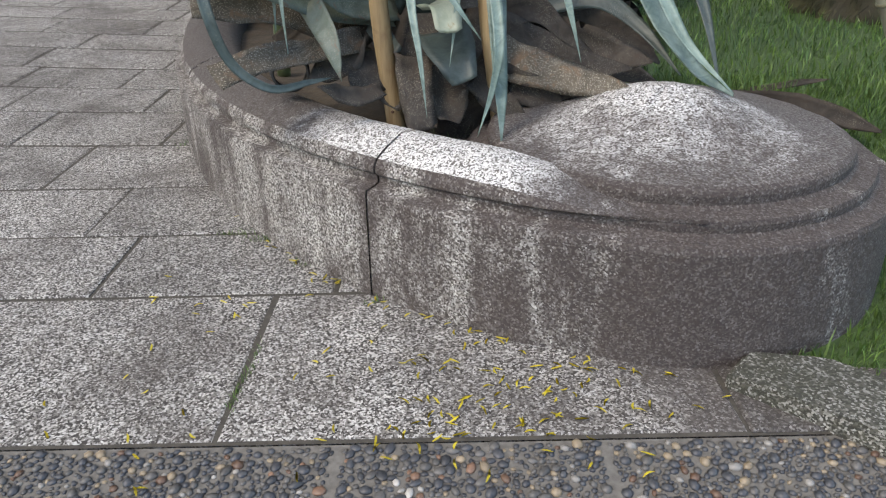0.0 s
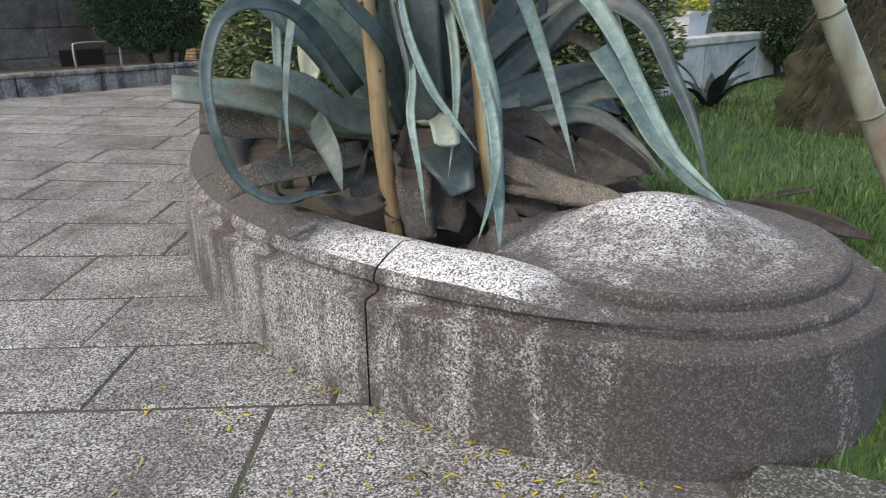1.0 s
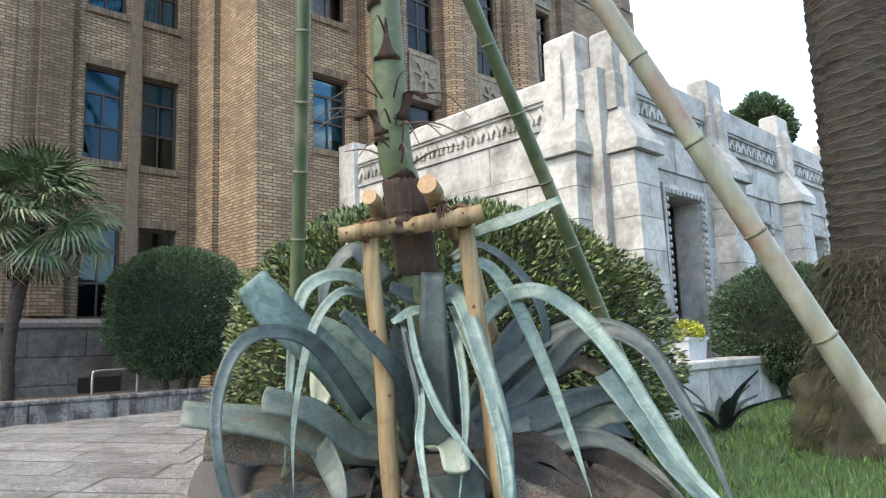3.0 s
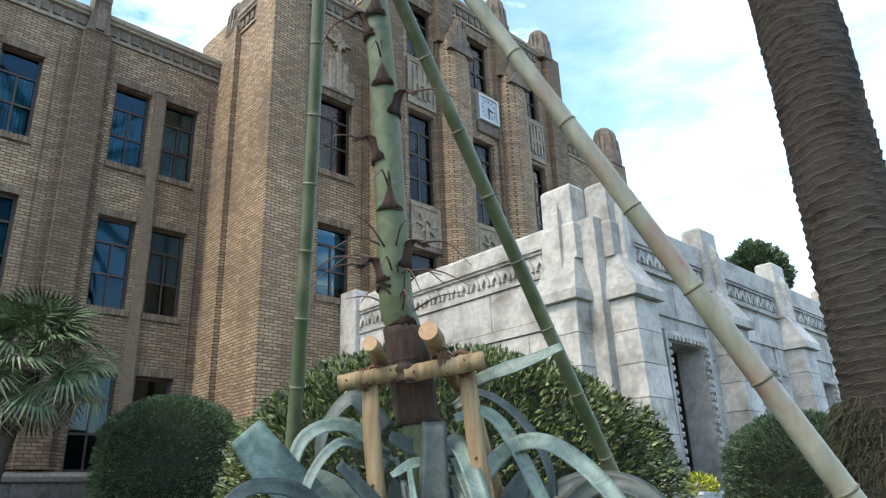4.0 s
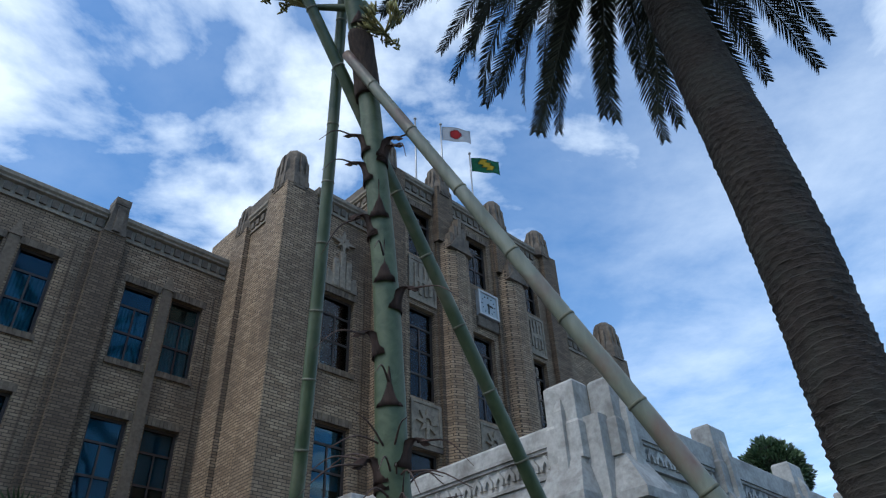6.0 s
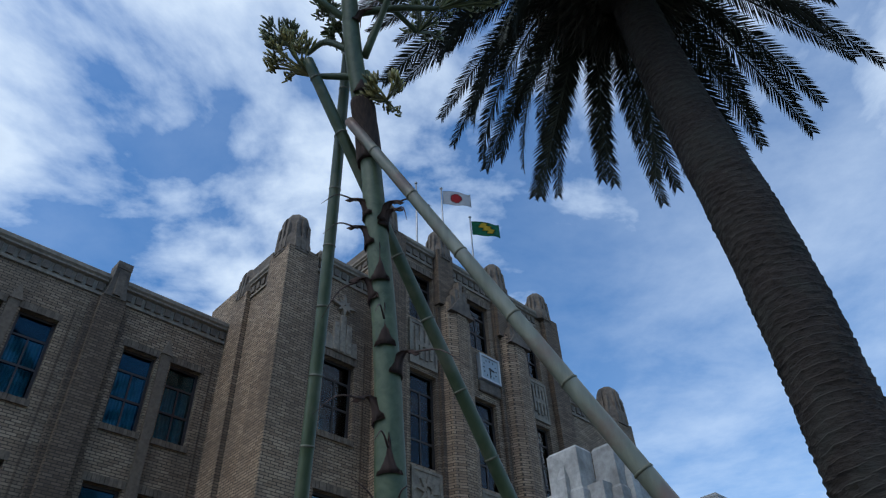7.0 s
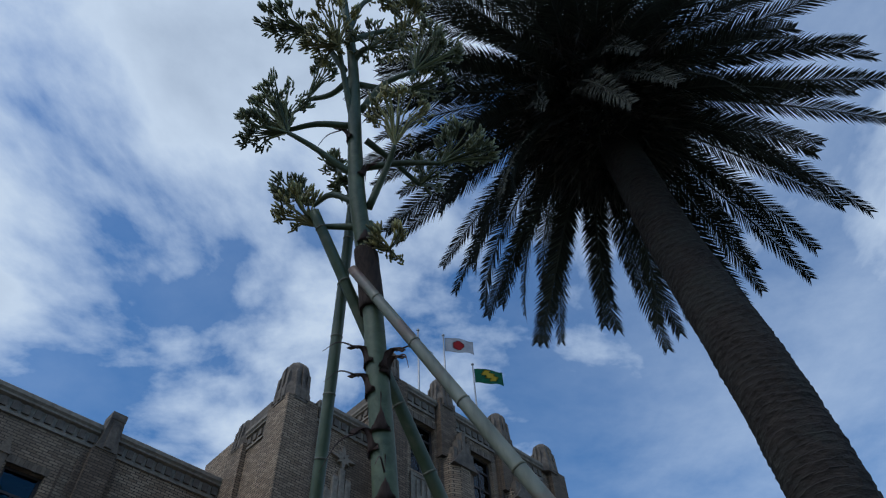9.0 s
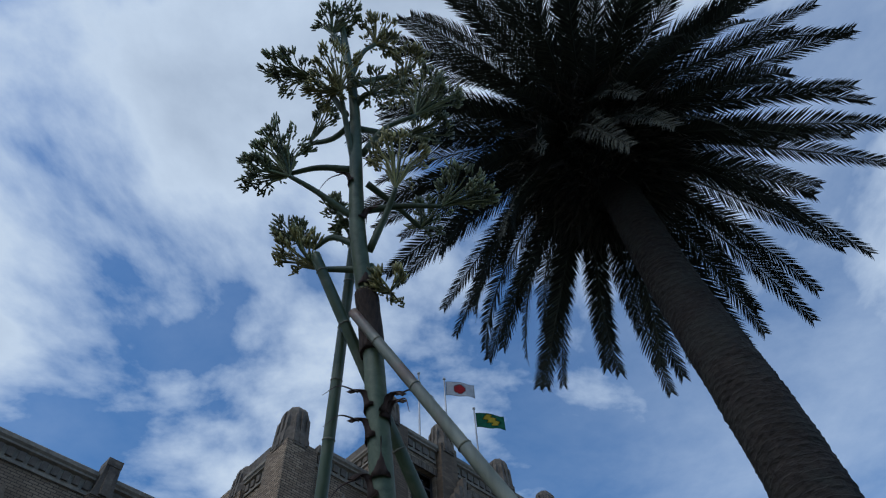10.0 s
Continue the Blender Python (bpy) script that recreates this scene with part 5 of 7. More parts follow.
agave_leaf([(-0.26, 3.29, 0.97), (-0.49, 3.11, 1.30), (-0.69, 2.92, 1.53), (-0.81, 2.84, 1.69)], (0.214, 0.201, 0.156), GREEN, True, "broad pale blue-green leaf with a cut end")
agave_leaf([(-0.37, 3.08, 1.12), (-0.54, 2.85, 1.42), (-0.69, 2.71, 1.48), (-0.78, 2.58, 1.42), (-0.83, 2.52, 1.25), (-0.81, 2.47, 1.06), (-0.76, 2.49, 0.88), (-0.64, 2.52, 0.78), (-0.52, 2.65, 0.77), (-0.45, 2.71, 0.77)], (0.075, 0.042, 0.024), DARKG, False, "")
agave_leaf([(-0.27, 3.29, 1.55), (-0.39, 3.23, 1.70), (-0.51, 3.16, 1.74), (-0.63, 3.09, 1.67), (-0.67, 3.03, 1.48), (-0.68, 2.97, 1.22), (-0.69, 2.92, 0.91)], (0.087, 0.066, 0.020), GREEN, False, "")
agave_leaf([(-0.26, 3.19, 1.60), (-0.38, 3.08, 1.64), (-0.46, 2.96, 1.64), (-0.55, 2.90, 1.52), (-0.60, 2.84, 1.31), (-0.62, 2.78, 1.09), (-0.61, 2.73, 0.86)], (0.043, 0.048, 0.010), GREEN, False, "")
agave_leaf([(-0.31, 3.49, 1.73), (-0.42, 3.47, 1.87), (-0.50, 3.46, 1.88), (-0.60, 3.45, 1.74), (-0.63, 3.44, 1.54)], (0.113, 0.091, 0.045), DARKG, False, "")
agave_leaf([(-0.21, 3.24, 0.97), (-0.40, 3.07, 1.00), (-0.56, 2.90, 1.15), (-0.73, 2.76, 1.22)], (0.172, 0.111, 0.108), BLOTCH, True, "blotched grey-green leaf with a cut end")
agave_leaf([(-0.16, 3.30, 0.94), (-0.49, 3.06, 1.01), (-0.74, 2.86, 1.12), (-1.03, 2.71, 1.18)], (0.199, 0.154, 0.104), BLOTCH, True, "blotched grey-green leaf with a cut end")
agave_leaf([(-0.39, 3.23, 0.85), (-0.64, 3.03, 0.97), (-0.98, 2.83, 1.05)], (0.177, 0.157, 0.126), DRY, True, "dry beige speckled leaf")
agave_leaf([(-0.35, 3.08, 0.85), (-0.56, 2.85, 0.84), (-0.73, 2.65, 0.85), (-0.85, 2.56, 0.81)], (0.116, 0.104, 0.116), DRY, True, "dry curled speckled leaf")
agave_leaf([(-0.10, 3.20, 1.05), (-0.23, 2.99, 1.31), (-0.36, 2.88, 1.47), (-0.43, 2.82, 1.55)], (0.109, 0.068, 0.044), DARKG, True, "")
agave_leaf([(-0.19, 3.39, 0.95), (-0.40, 3.38, 1.26), (-0.58, 3.35, 1.44), (-0.68, 3.33, 1.52)], (0.303, 0.262, 0.138), GREEN, True, "")
agave_leaf([(-0.23, 3.49, 0.88), (-0.44, 3.47, 1.17), (-0.57, 3.45, 1.35), (-0.64, 3.34, 1.08)], (0.253, 0.225, 0.113), PALE, False, "")
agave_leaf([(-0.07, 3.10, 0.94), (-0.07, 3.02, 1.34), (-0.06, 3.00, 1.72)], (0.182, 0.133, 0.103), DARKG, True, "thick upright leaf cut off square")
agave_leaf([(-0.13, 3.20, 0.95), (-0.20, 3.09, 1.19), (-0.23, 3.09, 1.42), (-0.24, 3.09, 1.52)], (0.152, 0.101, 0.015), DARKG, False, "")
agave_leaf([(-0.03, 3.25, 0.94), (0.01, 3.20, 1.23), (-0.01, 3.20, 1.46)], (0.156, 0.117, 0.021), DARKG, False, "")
agave_leaf([(-0.17, 3.00, 1.54), (-0.13, 2.90, 1.34), (-0.05, 2.78, 1.15), (0.03, 2.70, 1.04), (0.13, 2.65, 0.91)], (0.023, 0.041, 0.009), GREEN, False, "")
agave_leaf([(-0.13, 3.00, 1.29), (-0.12, 2.85, 1.16), (-0.13, 2.75, 1.04), (-0.10, 2.65, 0.84), (-0.08, 2.60, 0.63)], (0.022, 0.036, 0.004), GREEN, False, "")
agave_leaf([(-0.23, 3.09, 1.59), (-0.18, 2.99, 1.44), (-0.13, 2.95, 1.29), (-0.08, 2.90, 1.13)], (0.019, 0.029, 0.007), DARKG, False, "")
agave_leaf([(-0.20, 2.99, 1.49), (-0.17, 2.95, 1.34), (-0.14, 2.90, 1.20), (-0.16, 2.90, 1.06)], (0.014, 0.024, 0.007), DARKG, False, "")
agave_leaf([(-0.01, 3.10, 1.67), (0.06, 3.00, 1.58), (0.13, 2.85, 1.34), (0.18, 2.74, 1.11), (0.19, 2.64, 0.91), (0.20, 2.59, 0.71), (0.20, 2.54, 0.55)], (0.077, 0.081, 0.032), GREEN, False, "long arching blue-green leaf")
agave_leaf([(0.02, 3.10, 1.58), (0.15, 2.80, 1.20), (0.19, 2.59, 0.94), (0.17, 2.57, 0.76), (0.11, 2.55, 0.57)], (0.049, 0.044, 0.007), GREEN, False, "")
agave_leaf([(0.02, 3.10, 1.51), (0.05, 2.95, 1.29), (0.05, 2.85, 1.06), (0.01, 2.75, 0.79)], (0.047, 0.040, 0.005), GREEN, False, "")
agave_leaf([(0.03, 3.30, 1.76), (0.15, 3.30, 1.79), (0.25, 3.29, 1.71), (0.36, 3.23, 1.48), (0.45, 3.17, 1.22), (0.52, 3.06, 0.95), (0.57, 3.00, 0.74)], (0.057, 0.070, 0.010), GREEN, False, "long arching blue-green leaf")
agave_leaf([(0.07, 3.30, 1.41), (0.24, 3.29, 1.60), (0.40, 3.22, 1.64), (0.56, 3.15, 1.54), (0.70, 3.02, 1.34), (0.82, 2.89, 1.08), (0.92, 2.75, 0.87), (1.07, 2.59, 0.70)], (0.075, 0.082, 0.03), GREEN, False, "long arching blue-green leaf with a rusty tip")
agave_leaf([(0.03, 3.60, 1.85), (0.15, 3.60, 1.92), (0.30, 3.59, 1.84), (0.43, 3.57, 1.67), (0.49, 3.57, 1.45), (0.44, 3.57, 1.19), (0.38, 3.58, 0.91)], (0.053, 0.064, 0.012), DARKG, False, "")
agave_leaf([(0.17, 3.40, 1.02), (0.43, 3.47, 1.23), (0.63, 3.44, 1.43), (0.78, 3.36, 1.45), (0.92, 3.27, 1.35), (1.00, 3.15, 1.15), (1.07, 3.02, 0.94), (1.09, 2.80, 0.69)], (0.119, 0.103, 0.038), DARKG, False, "long arching grey-green leaf")
agave_leaf([(0.15, 3.40, 1.19), (0.45, 3.57, 1.40), (0.71, 3.53, 1.47), (0.83, 3.50, 1.24), (0.94, 3.47, 0.99)], (0.115, 0.087, 0.023), DARKG, False, "")
agave_leaf([(0.08, 3.30, 0.95), (0.44, 3.37, 1.07), (0.70, 3.43, 1.14), (0.92, 3.48, 1.14)], (0.196, 0.134, 0.028), DARKG, False, "")
agave_leaf([(0.21, 3.49, 1.12), (0.48, 3.57, 1.27), (0.66, 3.64, 1.30), (0.85, 3.60, 1.16)], (0.118, 0.123, 0.053), DRY, False, "pale dry speckled leaf")
agave_leaf([(0.13, 3.30, 0.90), (0.49, 3.36, 0.98), (0.72, 3.42, 1.05), (0.92, 3.38, 1.03)], (0.194, 0.144, 0.044), BLOTCH, False, "grey speckled leaf")
agave_leaf([(0.13, 3.30, 0.82), (0.47, 3.27, 0.95), (0.68, 3.23, 0.96), (0.85, 3.14, 0.85), (0.98, 2.94, 0.69)], (0.145, 0.084, 0.026), DARKG, False, "")
agave_leaf([(0.14, 3.10, 0.79), (0.37, 2.98, 0.73), (0.58, 2.84, 0.69), (0.76, 2.75, 0.67)], (0.216, 0.149, 0.053), DRY, False, "dry leaf with a yellow stain and pale speckles")
agave_leaf([(0.24, 3.29, 0.90), (0.51, 3.21, 0.81), (0.74, 3.11, 0.75), (0.88, 3.02, 0.73)], (0.209, 0.152, 0.063), DRYD, False, "dry brown speckled leaf")
agave_leaf([(-0.07, 3.00, 1.00), (-0.01, 2.85, 1.01), (0.01, 2.75, 0.93)], (0.116, 0.128, 0.107), PALE, True, "pale cut leaf stub")
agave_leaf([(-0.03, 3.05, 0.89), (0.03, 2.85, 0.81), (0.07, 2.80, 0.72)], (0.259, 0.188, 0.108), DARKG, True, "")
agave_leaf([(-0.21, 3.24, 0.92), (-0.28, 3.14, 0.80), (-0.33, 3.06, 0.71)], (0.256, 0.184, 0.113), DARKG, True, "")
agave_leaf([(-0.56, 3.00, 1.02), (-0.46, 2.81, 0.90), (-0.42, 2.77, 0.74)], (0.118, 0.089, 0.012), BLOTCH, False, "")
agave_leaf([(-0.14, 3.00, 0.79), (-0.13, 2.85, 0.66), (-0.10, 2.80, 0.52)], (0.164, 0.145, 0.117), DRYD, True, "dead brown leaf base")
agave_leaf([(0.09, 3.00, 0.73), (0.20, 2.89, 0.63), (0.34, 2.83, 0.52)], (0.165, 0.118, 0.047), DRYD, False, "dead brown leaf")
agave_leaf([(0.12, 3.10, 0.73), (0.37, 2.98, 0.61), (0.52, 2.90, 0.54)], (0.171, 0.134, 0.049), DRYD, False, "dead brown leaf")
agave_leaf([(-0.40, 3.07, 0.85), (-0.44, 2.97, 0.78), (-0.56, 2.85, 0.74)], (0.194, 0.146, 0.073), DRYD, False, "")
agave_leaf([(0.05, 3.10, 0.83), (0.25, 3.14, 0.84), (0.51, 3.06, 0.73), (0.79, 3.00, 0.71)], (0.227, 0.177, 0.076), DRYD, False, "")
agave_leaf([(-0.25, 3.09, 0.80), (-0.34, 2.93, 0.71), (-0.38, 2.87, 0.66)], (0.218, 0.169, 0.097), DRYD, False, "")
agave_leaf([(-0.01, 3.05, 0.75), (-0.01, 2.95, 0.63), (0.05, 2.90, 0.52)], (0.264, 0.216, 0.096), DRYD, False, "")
agave_leaf([(0.06, 3.10, 1.87), (0.20, 2.99, 1.91), (0.35, 2.95, 1.95), (0.49, 2.91, 2.00)], (0.063, 0.078, 0.039), GREEN, True, "torn pale green leaf blade")
agave_leaf([(0.02, 3.20, 1.63), (-0.13, 3.10, 1.62), (-0.25, 3.04, 1.67)], (0.091, 0.081, 0.051), DARKG, True, "")
agave_leaf([(-0.00, 3.15, 1.54), (-0.14, 3.05, 1.56), (-0.24, 2.99, 1.51)], (0.045, 0.060, 0.030), GREEN, True, "")
agave_leaf([(0.71, 3.32, 1.25), (0.83, 3.19, 1.05), (0.93, 3.06, 0.86), (1.01, 2.82, 0.73), (1.09, 2.64, 0.68)], (0.102, 0.092, 0.026), GREEN, False, "long grey-green leaf with a rusty tip")
agave_leaf([(-0.26, 2.79, 0.70), (-0.36, 2.68, 0.70), (-0.48, 2.58, 0.77)], (0.066, 0.092, 0.035), DRYD, False, "dead curled leaf on the wall top")
agave_leaf([(1.27, 3.26, 0.52), (1.48, 3.12, 0.52), (1.65, 2.97, 0.50), (1.81, 2.82, 0.46)], (0.039, 0.105, 0.056), DRYD, False, "long dead dark leaf lying on the lawn")
agave_leaf([(1.47, 3.50, 0.46), (1.68, 3.41, 0.52), (1.83, 3.33, 0.56)], (0.031, 0.037, 0.012), DRYD, False, "thin dead leaf on the lawn")
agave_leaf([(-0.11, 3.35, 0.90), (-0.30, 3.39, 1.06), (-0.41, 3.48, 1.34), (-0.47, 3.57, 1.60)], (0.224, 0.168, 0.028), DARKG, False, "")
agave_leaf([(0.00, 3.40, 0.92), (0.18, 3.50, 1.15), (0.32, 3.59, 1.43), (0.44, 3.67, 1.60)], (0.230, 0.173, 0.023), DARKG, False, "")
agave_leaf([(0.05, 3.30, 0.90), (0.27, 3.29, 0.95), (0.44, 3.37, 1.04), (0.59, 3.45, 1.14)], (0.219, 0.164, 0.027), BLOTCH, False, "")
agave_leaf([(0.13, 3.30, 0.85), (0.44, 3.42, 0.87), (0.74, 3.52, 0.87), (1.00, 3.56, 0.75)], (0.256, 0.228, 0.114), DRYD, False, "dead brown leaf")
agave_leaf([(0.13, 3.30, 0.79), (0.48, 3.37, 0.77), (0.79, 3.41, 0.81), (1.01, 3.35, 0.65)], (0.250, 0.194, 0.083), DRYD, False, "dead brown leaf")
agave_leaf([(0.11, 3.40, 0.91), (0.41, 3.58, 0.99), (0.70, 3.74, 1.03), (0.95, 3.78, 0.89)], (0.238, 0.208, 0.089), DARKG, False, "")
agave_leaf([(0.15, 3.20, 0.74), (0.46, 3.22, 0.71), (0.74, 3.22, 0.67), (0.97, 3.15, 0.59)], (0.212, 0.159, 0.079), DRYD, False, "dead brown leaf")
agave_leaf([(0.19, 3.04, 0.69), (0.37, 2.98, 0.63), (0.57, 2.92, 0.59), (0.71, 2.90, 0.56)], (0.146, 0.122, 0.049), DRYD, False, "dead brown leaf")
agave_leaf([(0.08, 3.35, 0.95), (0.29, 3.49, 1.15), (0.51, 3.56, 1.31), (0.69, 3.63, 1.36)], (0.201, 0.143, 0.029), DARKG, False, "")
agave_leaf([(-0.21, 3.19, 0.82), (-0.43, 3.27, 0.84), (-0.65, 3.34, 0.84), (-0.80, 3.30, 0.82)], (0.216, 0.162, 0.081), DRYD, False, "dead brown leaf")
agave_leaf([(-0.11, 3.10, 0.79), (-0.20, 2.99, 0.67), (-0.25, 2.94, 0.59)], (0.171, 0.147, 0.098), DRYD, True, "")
STALK = [(-0.06, 3.25, 0.97), (-0.13, 3.15, 1.72), (-0.18, 3.09, 2.11), (-0.22, 3.02, 2.33), (-0.245, 2.88, 3.2), (-0.31, 2.73, 4.06), (-0.36, 2.63, 4.59), (-0.46, 2.41, 5.32), (-0.51, 2.04, 6.39), (-0.58, 1.77, 6.91), (-0.64, 1.64, 7.33)]
flower_branch([(-0.43, 2.52, 5.01), (-0.57, 2.53, 5.04), (-0.71, 2.53, 5.05)], [((-0.82, 2.47, 5.14), 0.15)])
flower_branch([(-0.47, 2.39, 5.41), (-0.74, 2.27, 5.60), (-0.92, 2.18, 5.67)], [((-0.99, 2.08, 5.90), 0.20), ((-1.11, 2.12, 5.57), 0.13)])
flower_branch([(-0.52, 2.25, 5.87), (-0.75, 2.23, 5.88), (-0.95, 2.23, 5.80)], [((-1.09, 2.15, 5.85), 0.16)])
flower_branch([(-0.49, 2.27, 5.83), (-0.57, 2.01, 6.24), (-0.60, 1.86, 6.39)], [((-0.62, 1.77, 6.57), 0.19), ((-0.71, 1.85, 6.33), 0.13)])
flower_branch([(-0.57, 2.04, 6.35), (-0.73, 1.93, 6.62), (-0.86, 1.88, 6.75)], [((-0.99, 1.83, 6.72), 0.17), ((-1.10, 1.77, 6.71), 0.11)])
flower_branch([(-0.57, 1.80, 6.86), (-0.65, 1.70, 7.08), (-0.71, 1.66, 7.16)], [((-0.71, 1.62, 7.29), 0.15), ((-0.60, 1.56, 7.36), 0.11)])
flower_branch([(-0.55, 1.88, 6.71), (-0.47, 1.79, 7.03), (-0.37, 1.78, 7.22)], [((-0.35, 1.74, 7.37), 0.16), ((-0.25, 1.79, 7.24), 0.10)])
flower_branch([(-0.45, 2.21, 6.02), (-0.29, 2.11, 6.23), (-0.05, 2.05, 6.33)], [((-0.00, 1.95, 6.58), 0.19), ((0.17, 1.98, 6.48), 0.13)])
flower_branch([(-0.49, 2.11, 6.26), (-0.30, 2.21, 6.39), (-0.15, 2.29, 6.50)], [((0.06, 2.28, 6.55), 0.15)])
flower_branch([(-0.38, 2.48, 5.16), (-0.26, 2.33, 5.40), (-0.20, 2.22, 5.51)], [((-0.18, 2.14, 5.78), 0.21)])
flower_branch([(-0.40, 2.38, 5.51), (-0.15, 2.37, 5.53), (0.10, 2.35, 5.47)], [((0.24, 2.30, 5.61), 0.17), ((0.37, 2.31, 5.53), 0.09)])
flower_branch([(-0.41, 2.31, 5.76), (-0.22, 2.46, 5.70), (-0.05, 2.60, 5.61)], [((0.03, 2.58, 5.70), 0.15)])
flower_branch([(-0.37, 2.52, 5.05), (-0.31, 2.54, 4.86), (-0.24, 2.53, 4.78)], [((-0.22, 2.52, 4.80), 0.13)])
flower_branch([(-0.44, 2.39, 5.44), (-0.56, 2.45, 5.60), (-0.63, 2.53, 5.76)], [((-0.66, 2.52, 5.77), 0.08), ((-0.57, 2.59, 5.59), 0.07)])
flower_branch([(-0.51, 2.07, 6.32), (-0.68, 2.19, 6.28), (-0.88, 2.25, 6.33)], [((-0.77, 2.15, 6.61), 0.09)])
flower_branch([(-0.51, 1.92, 6.67), (-0.30, 1.94, 6.87), (-0.14, 1.98, 6.98)], [((-0.09, 1.93, 7.09), 0.16), ((-0.19, 2.05, 6.85), 0.12)])
flower_branch([(-0.51, 2.01, 6.45), (-0.44, 1.95, 6.51), (-0.39, 1.92, 6.47)], [((-0.36, 1.90, 6.52), 0.15)])
flower_branch([(-0.43, 2.47, 5.18), (-0.63, 2.49, 5.36), (-0.77, 2.58, 5.37)], [((-0.93, 2.49, 5.46), 0.11)])
bract(2.32, -1)
bract(2.41, 1)
bract(2.12, 0)
bract(2.67, 0)
bract(2.16, 0)
bract(2.91, -1)
bract(3.13, 1)
bract(3.27, 0)
bract(3.52, -1)
bract(3.62, 0)
bract(3.84, -1)
bract(3.95, 1)
bract(2.41, 1)
bract(2.35, -1)
bract(3.98, 1)
bract(4.02, -1)
bract(4.85, 0)
bract(5.38, 1)
bract(5.70, -1)

def build_stalk():
    path = spline([Vector(p) for p in STALK], 60)
    bm = tube(bmesh.new(), [p - AGAVE_AT for p in path], [stalk_radius(p.z) for p in path], 20, 0.04)
    part("flower_stalk", bm, STALKM, agave, "tall green flower stalk leaning over")
    bm = bmesh.new()
    core = [Vector((0.0, 3.3, 0.3)), Vector((0.0, 3.3, 0.6)), Vector((-0.02, 3.28, 0.85)), Vector((-0.04, 3.25, 1.05))]
    tube(bm, [p - AGAVE_AT for p in core], [0.26, 0.30, 0.22, 0.12], 20, 0.25)
    part("rosette_base", bm, DRYD, agave, "dead brown base of the rosette")


build_stalk()
# dry thread-like strands spreading from the foot of the bare stalk
strand_rnd = random.Random(17)
for k in range(14):
    root = stalk_at(2.16 + 0.025 * k) - AGAVE_AT
    a = strand_rnd.uniform(-3.4, 0.3)
    out = Vector((math.cos(a), math.sin(a), 0))
    reach = strand_rnd.uniform(0.18, 0.38)
    end = root + out * reach + Vector((0, 0, strand_rnd.uniform(-0.12, 0.16)))
    mid = root.lerp(end, 0.55) + Vector((0, 0, strand_rnd.uniform(0.02, 0.09)))
    part("bract_tip", tube(bmesh.new(), spline([root, mid, end], 8), [0.0065 - 0.0006 * i for i in range(9)], 5), BRACT, agave)
for k in range(26):
    a = 2.399 * k
    r0 = 0.42 + 0.2 * ((k * 7) % 5) / 5
    z = 0.48 + 0.25 * ((k * 3) % 7) / 7
    if math.sin(a) > -0.25:
        c, s = math.cos(a), math.sin(a)
        agave_leaf([(0.08 * c, 3.3 + 0.08 * s, 0.62), (0.35 * c, 3.3 + 0.35 * s, z + 0.3), (r0 * 1.5 * c, 3.3 + r0 * 1.5 * s, z + 0.1)], (0.16, 0.15, 0.05), DRYD if k % 3 else BLOTCH, False)


def fibre_wrap(name_at, lo, hi, extra, host_label):
    path = spline([stalk_at(lo + (hi - lo) * i / 6) for i in range(7)], 14)
    bm = bmesh.new()
    sides = 40
    rings = []
    for i, p in enumerate(path):
        ring = []
        for k in range(sides):
            a = 2 * math.pi * k / sides
            r = stalk_radius(p.z) + extra + 0.006 * noise.noise(Vector((math.cos(a) * 5, math.sin(a) * 5, i * 0.2))) + 0.003 * (k % 2)
            jag = 0.012 * noise.noise(Vector((k * 1.7, lo, 0))) if i in (0, len(path) - 1) else 0
            ring.append(bm.verts.new(p + Vector((math.cos(a) * r, math.sin(a) * r, jag))))
        rings.append(ring)
    for p, q in zip(rings, rings[1:]):
        for k in range(sides):
            bm.faces.new((p[k], p[(k + 1) % sides], q[(k + 1) % sides], q[k])).smooth = True
    bm.faces.new(rings[0][::-1])
    bm.faces.new(rings[-1])
    ob = link_mesh("fibre_wrap", bm, FIBRE)
    tagged(ob, host_label, "wrap", group="fibre wraps round the stalk")
    return ob


fibre_wrap("low", 1.72, 2.14, 0.014, "dark brown palm fibre wrap tied round the stalk")
fibre_wrap("high", 4.38, 4.80, 0.012, "dark brown palm fibre wrap at the pole lashing")

# ---- stakes and crossbars round the stalk ----
support = new("timber_support")
support.matrix_basis = pose(-0.1, 3.05, 0.42)
SUP = Vector((-0.1, 3.05, 0.42))
tagged(support, "peeled round timber stakes with lashed crossbars holding the stalk", "plant support")


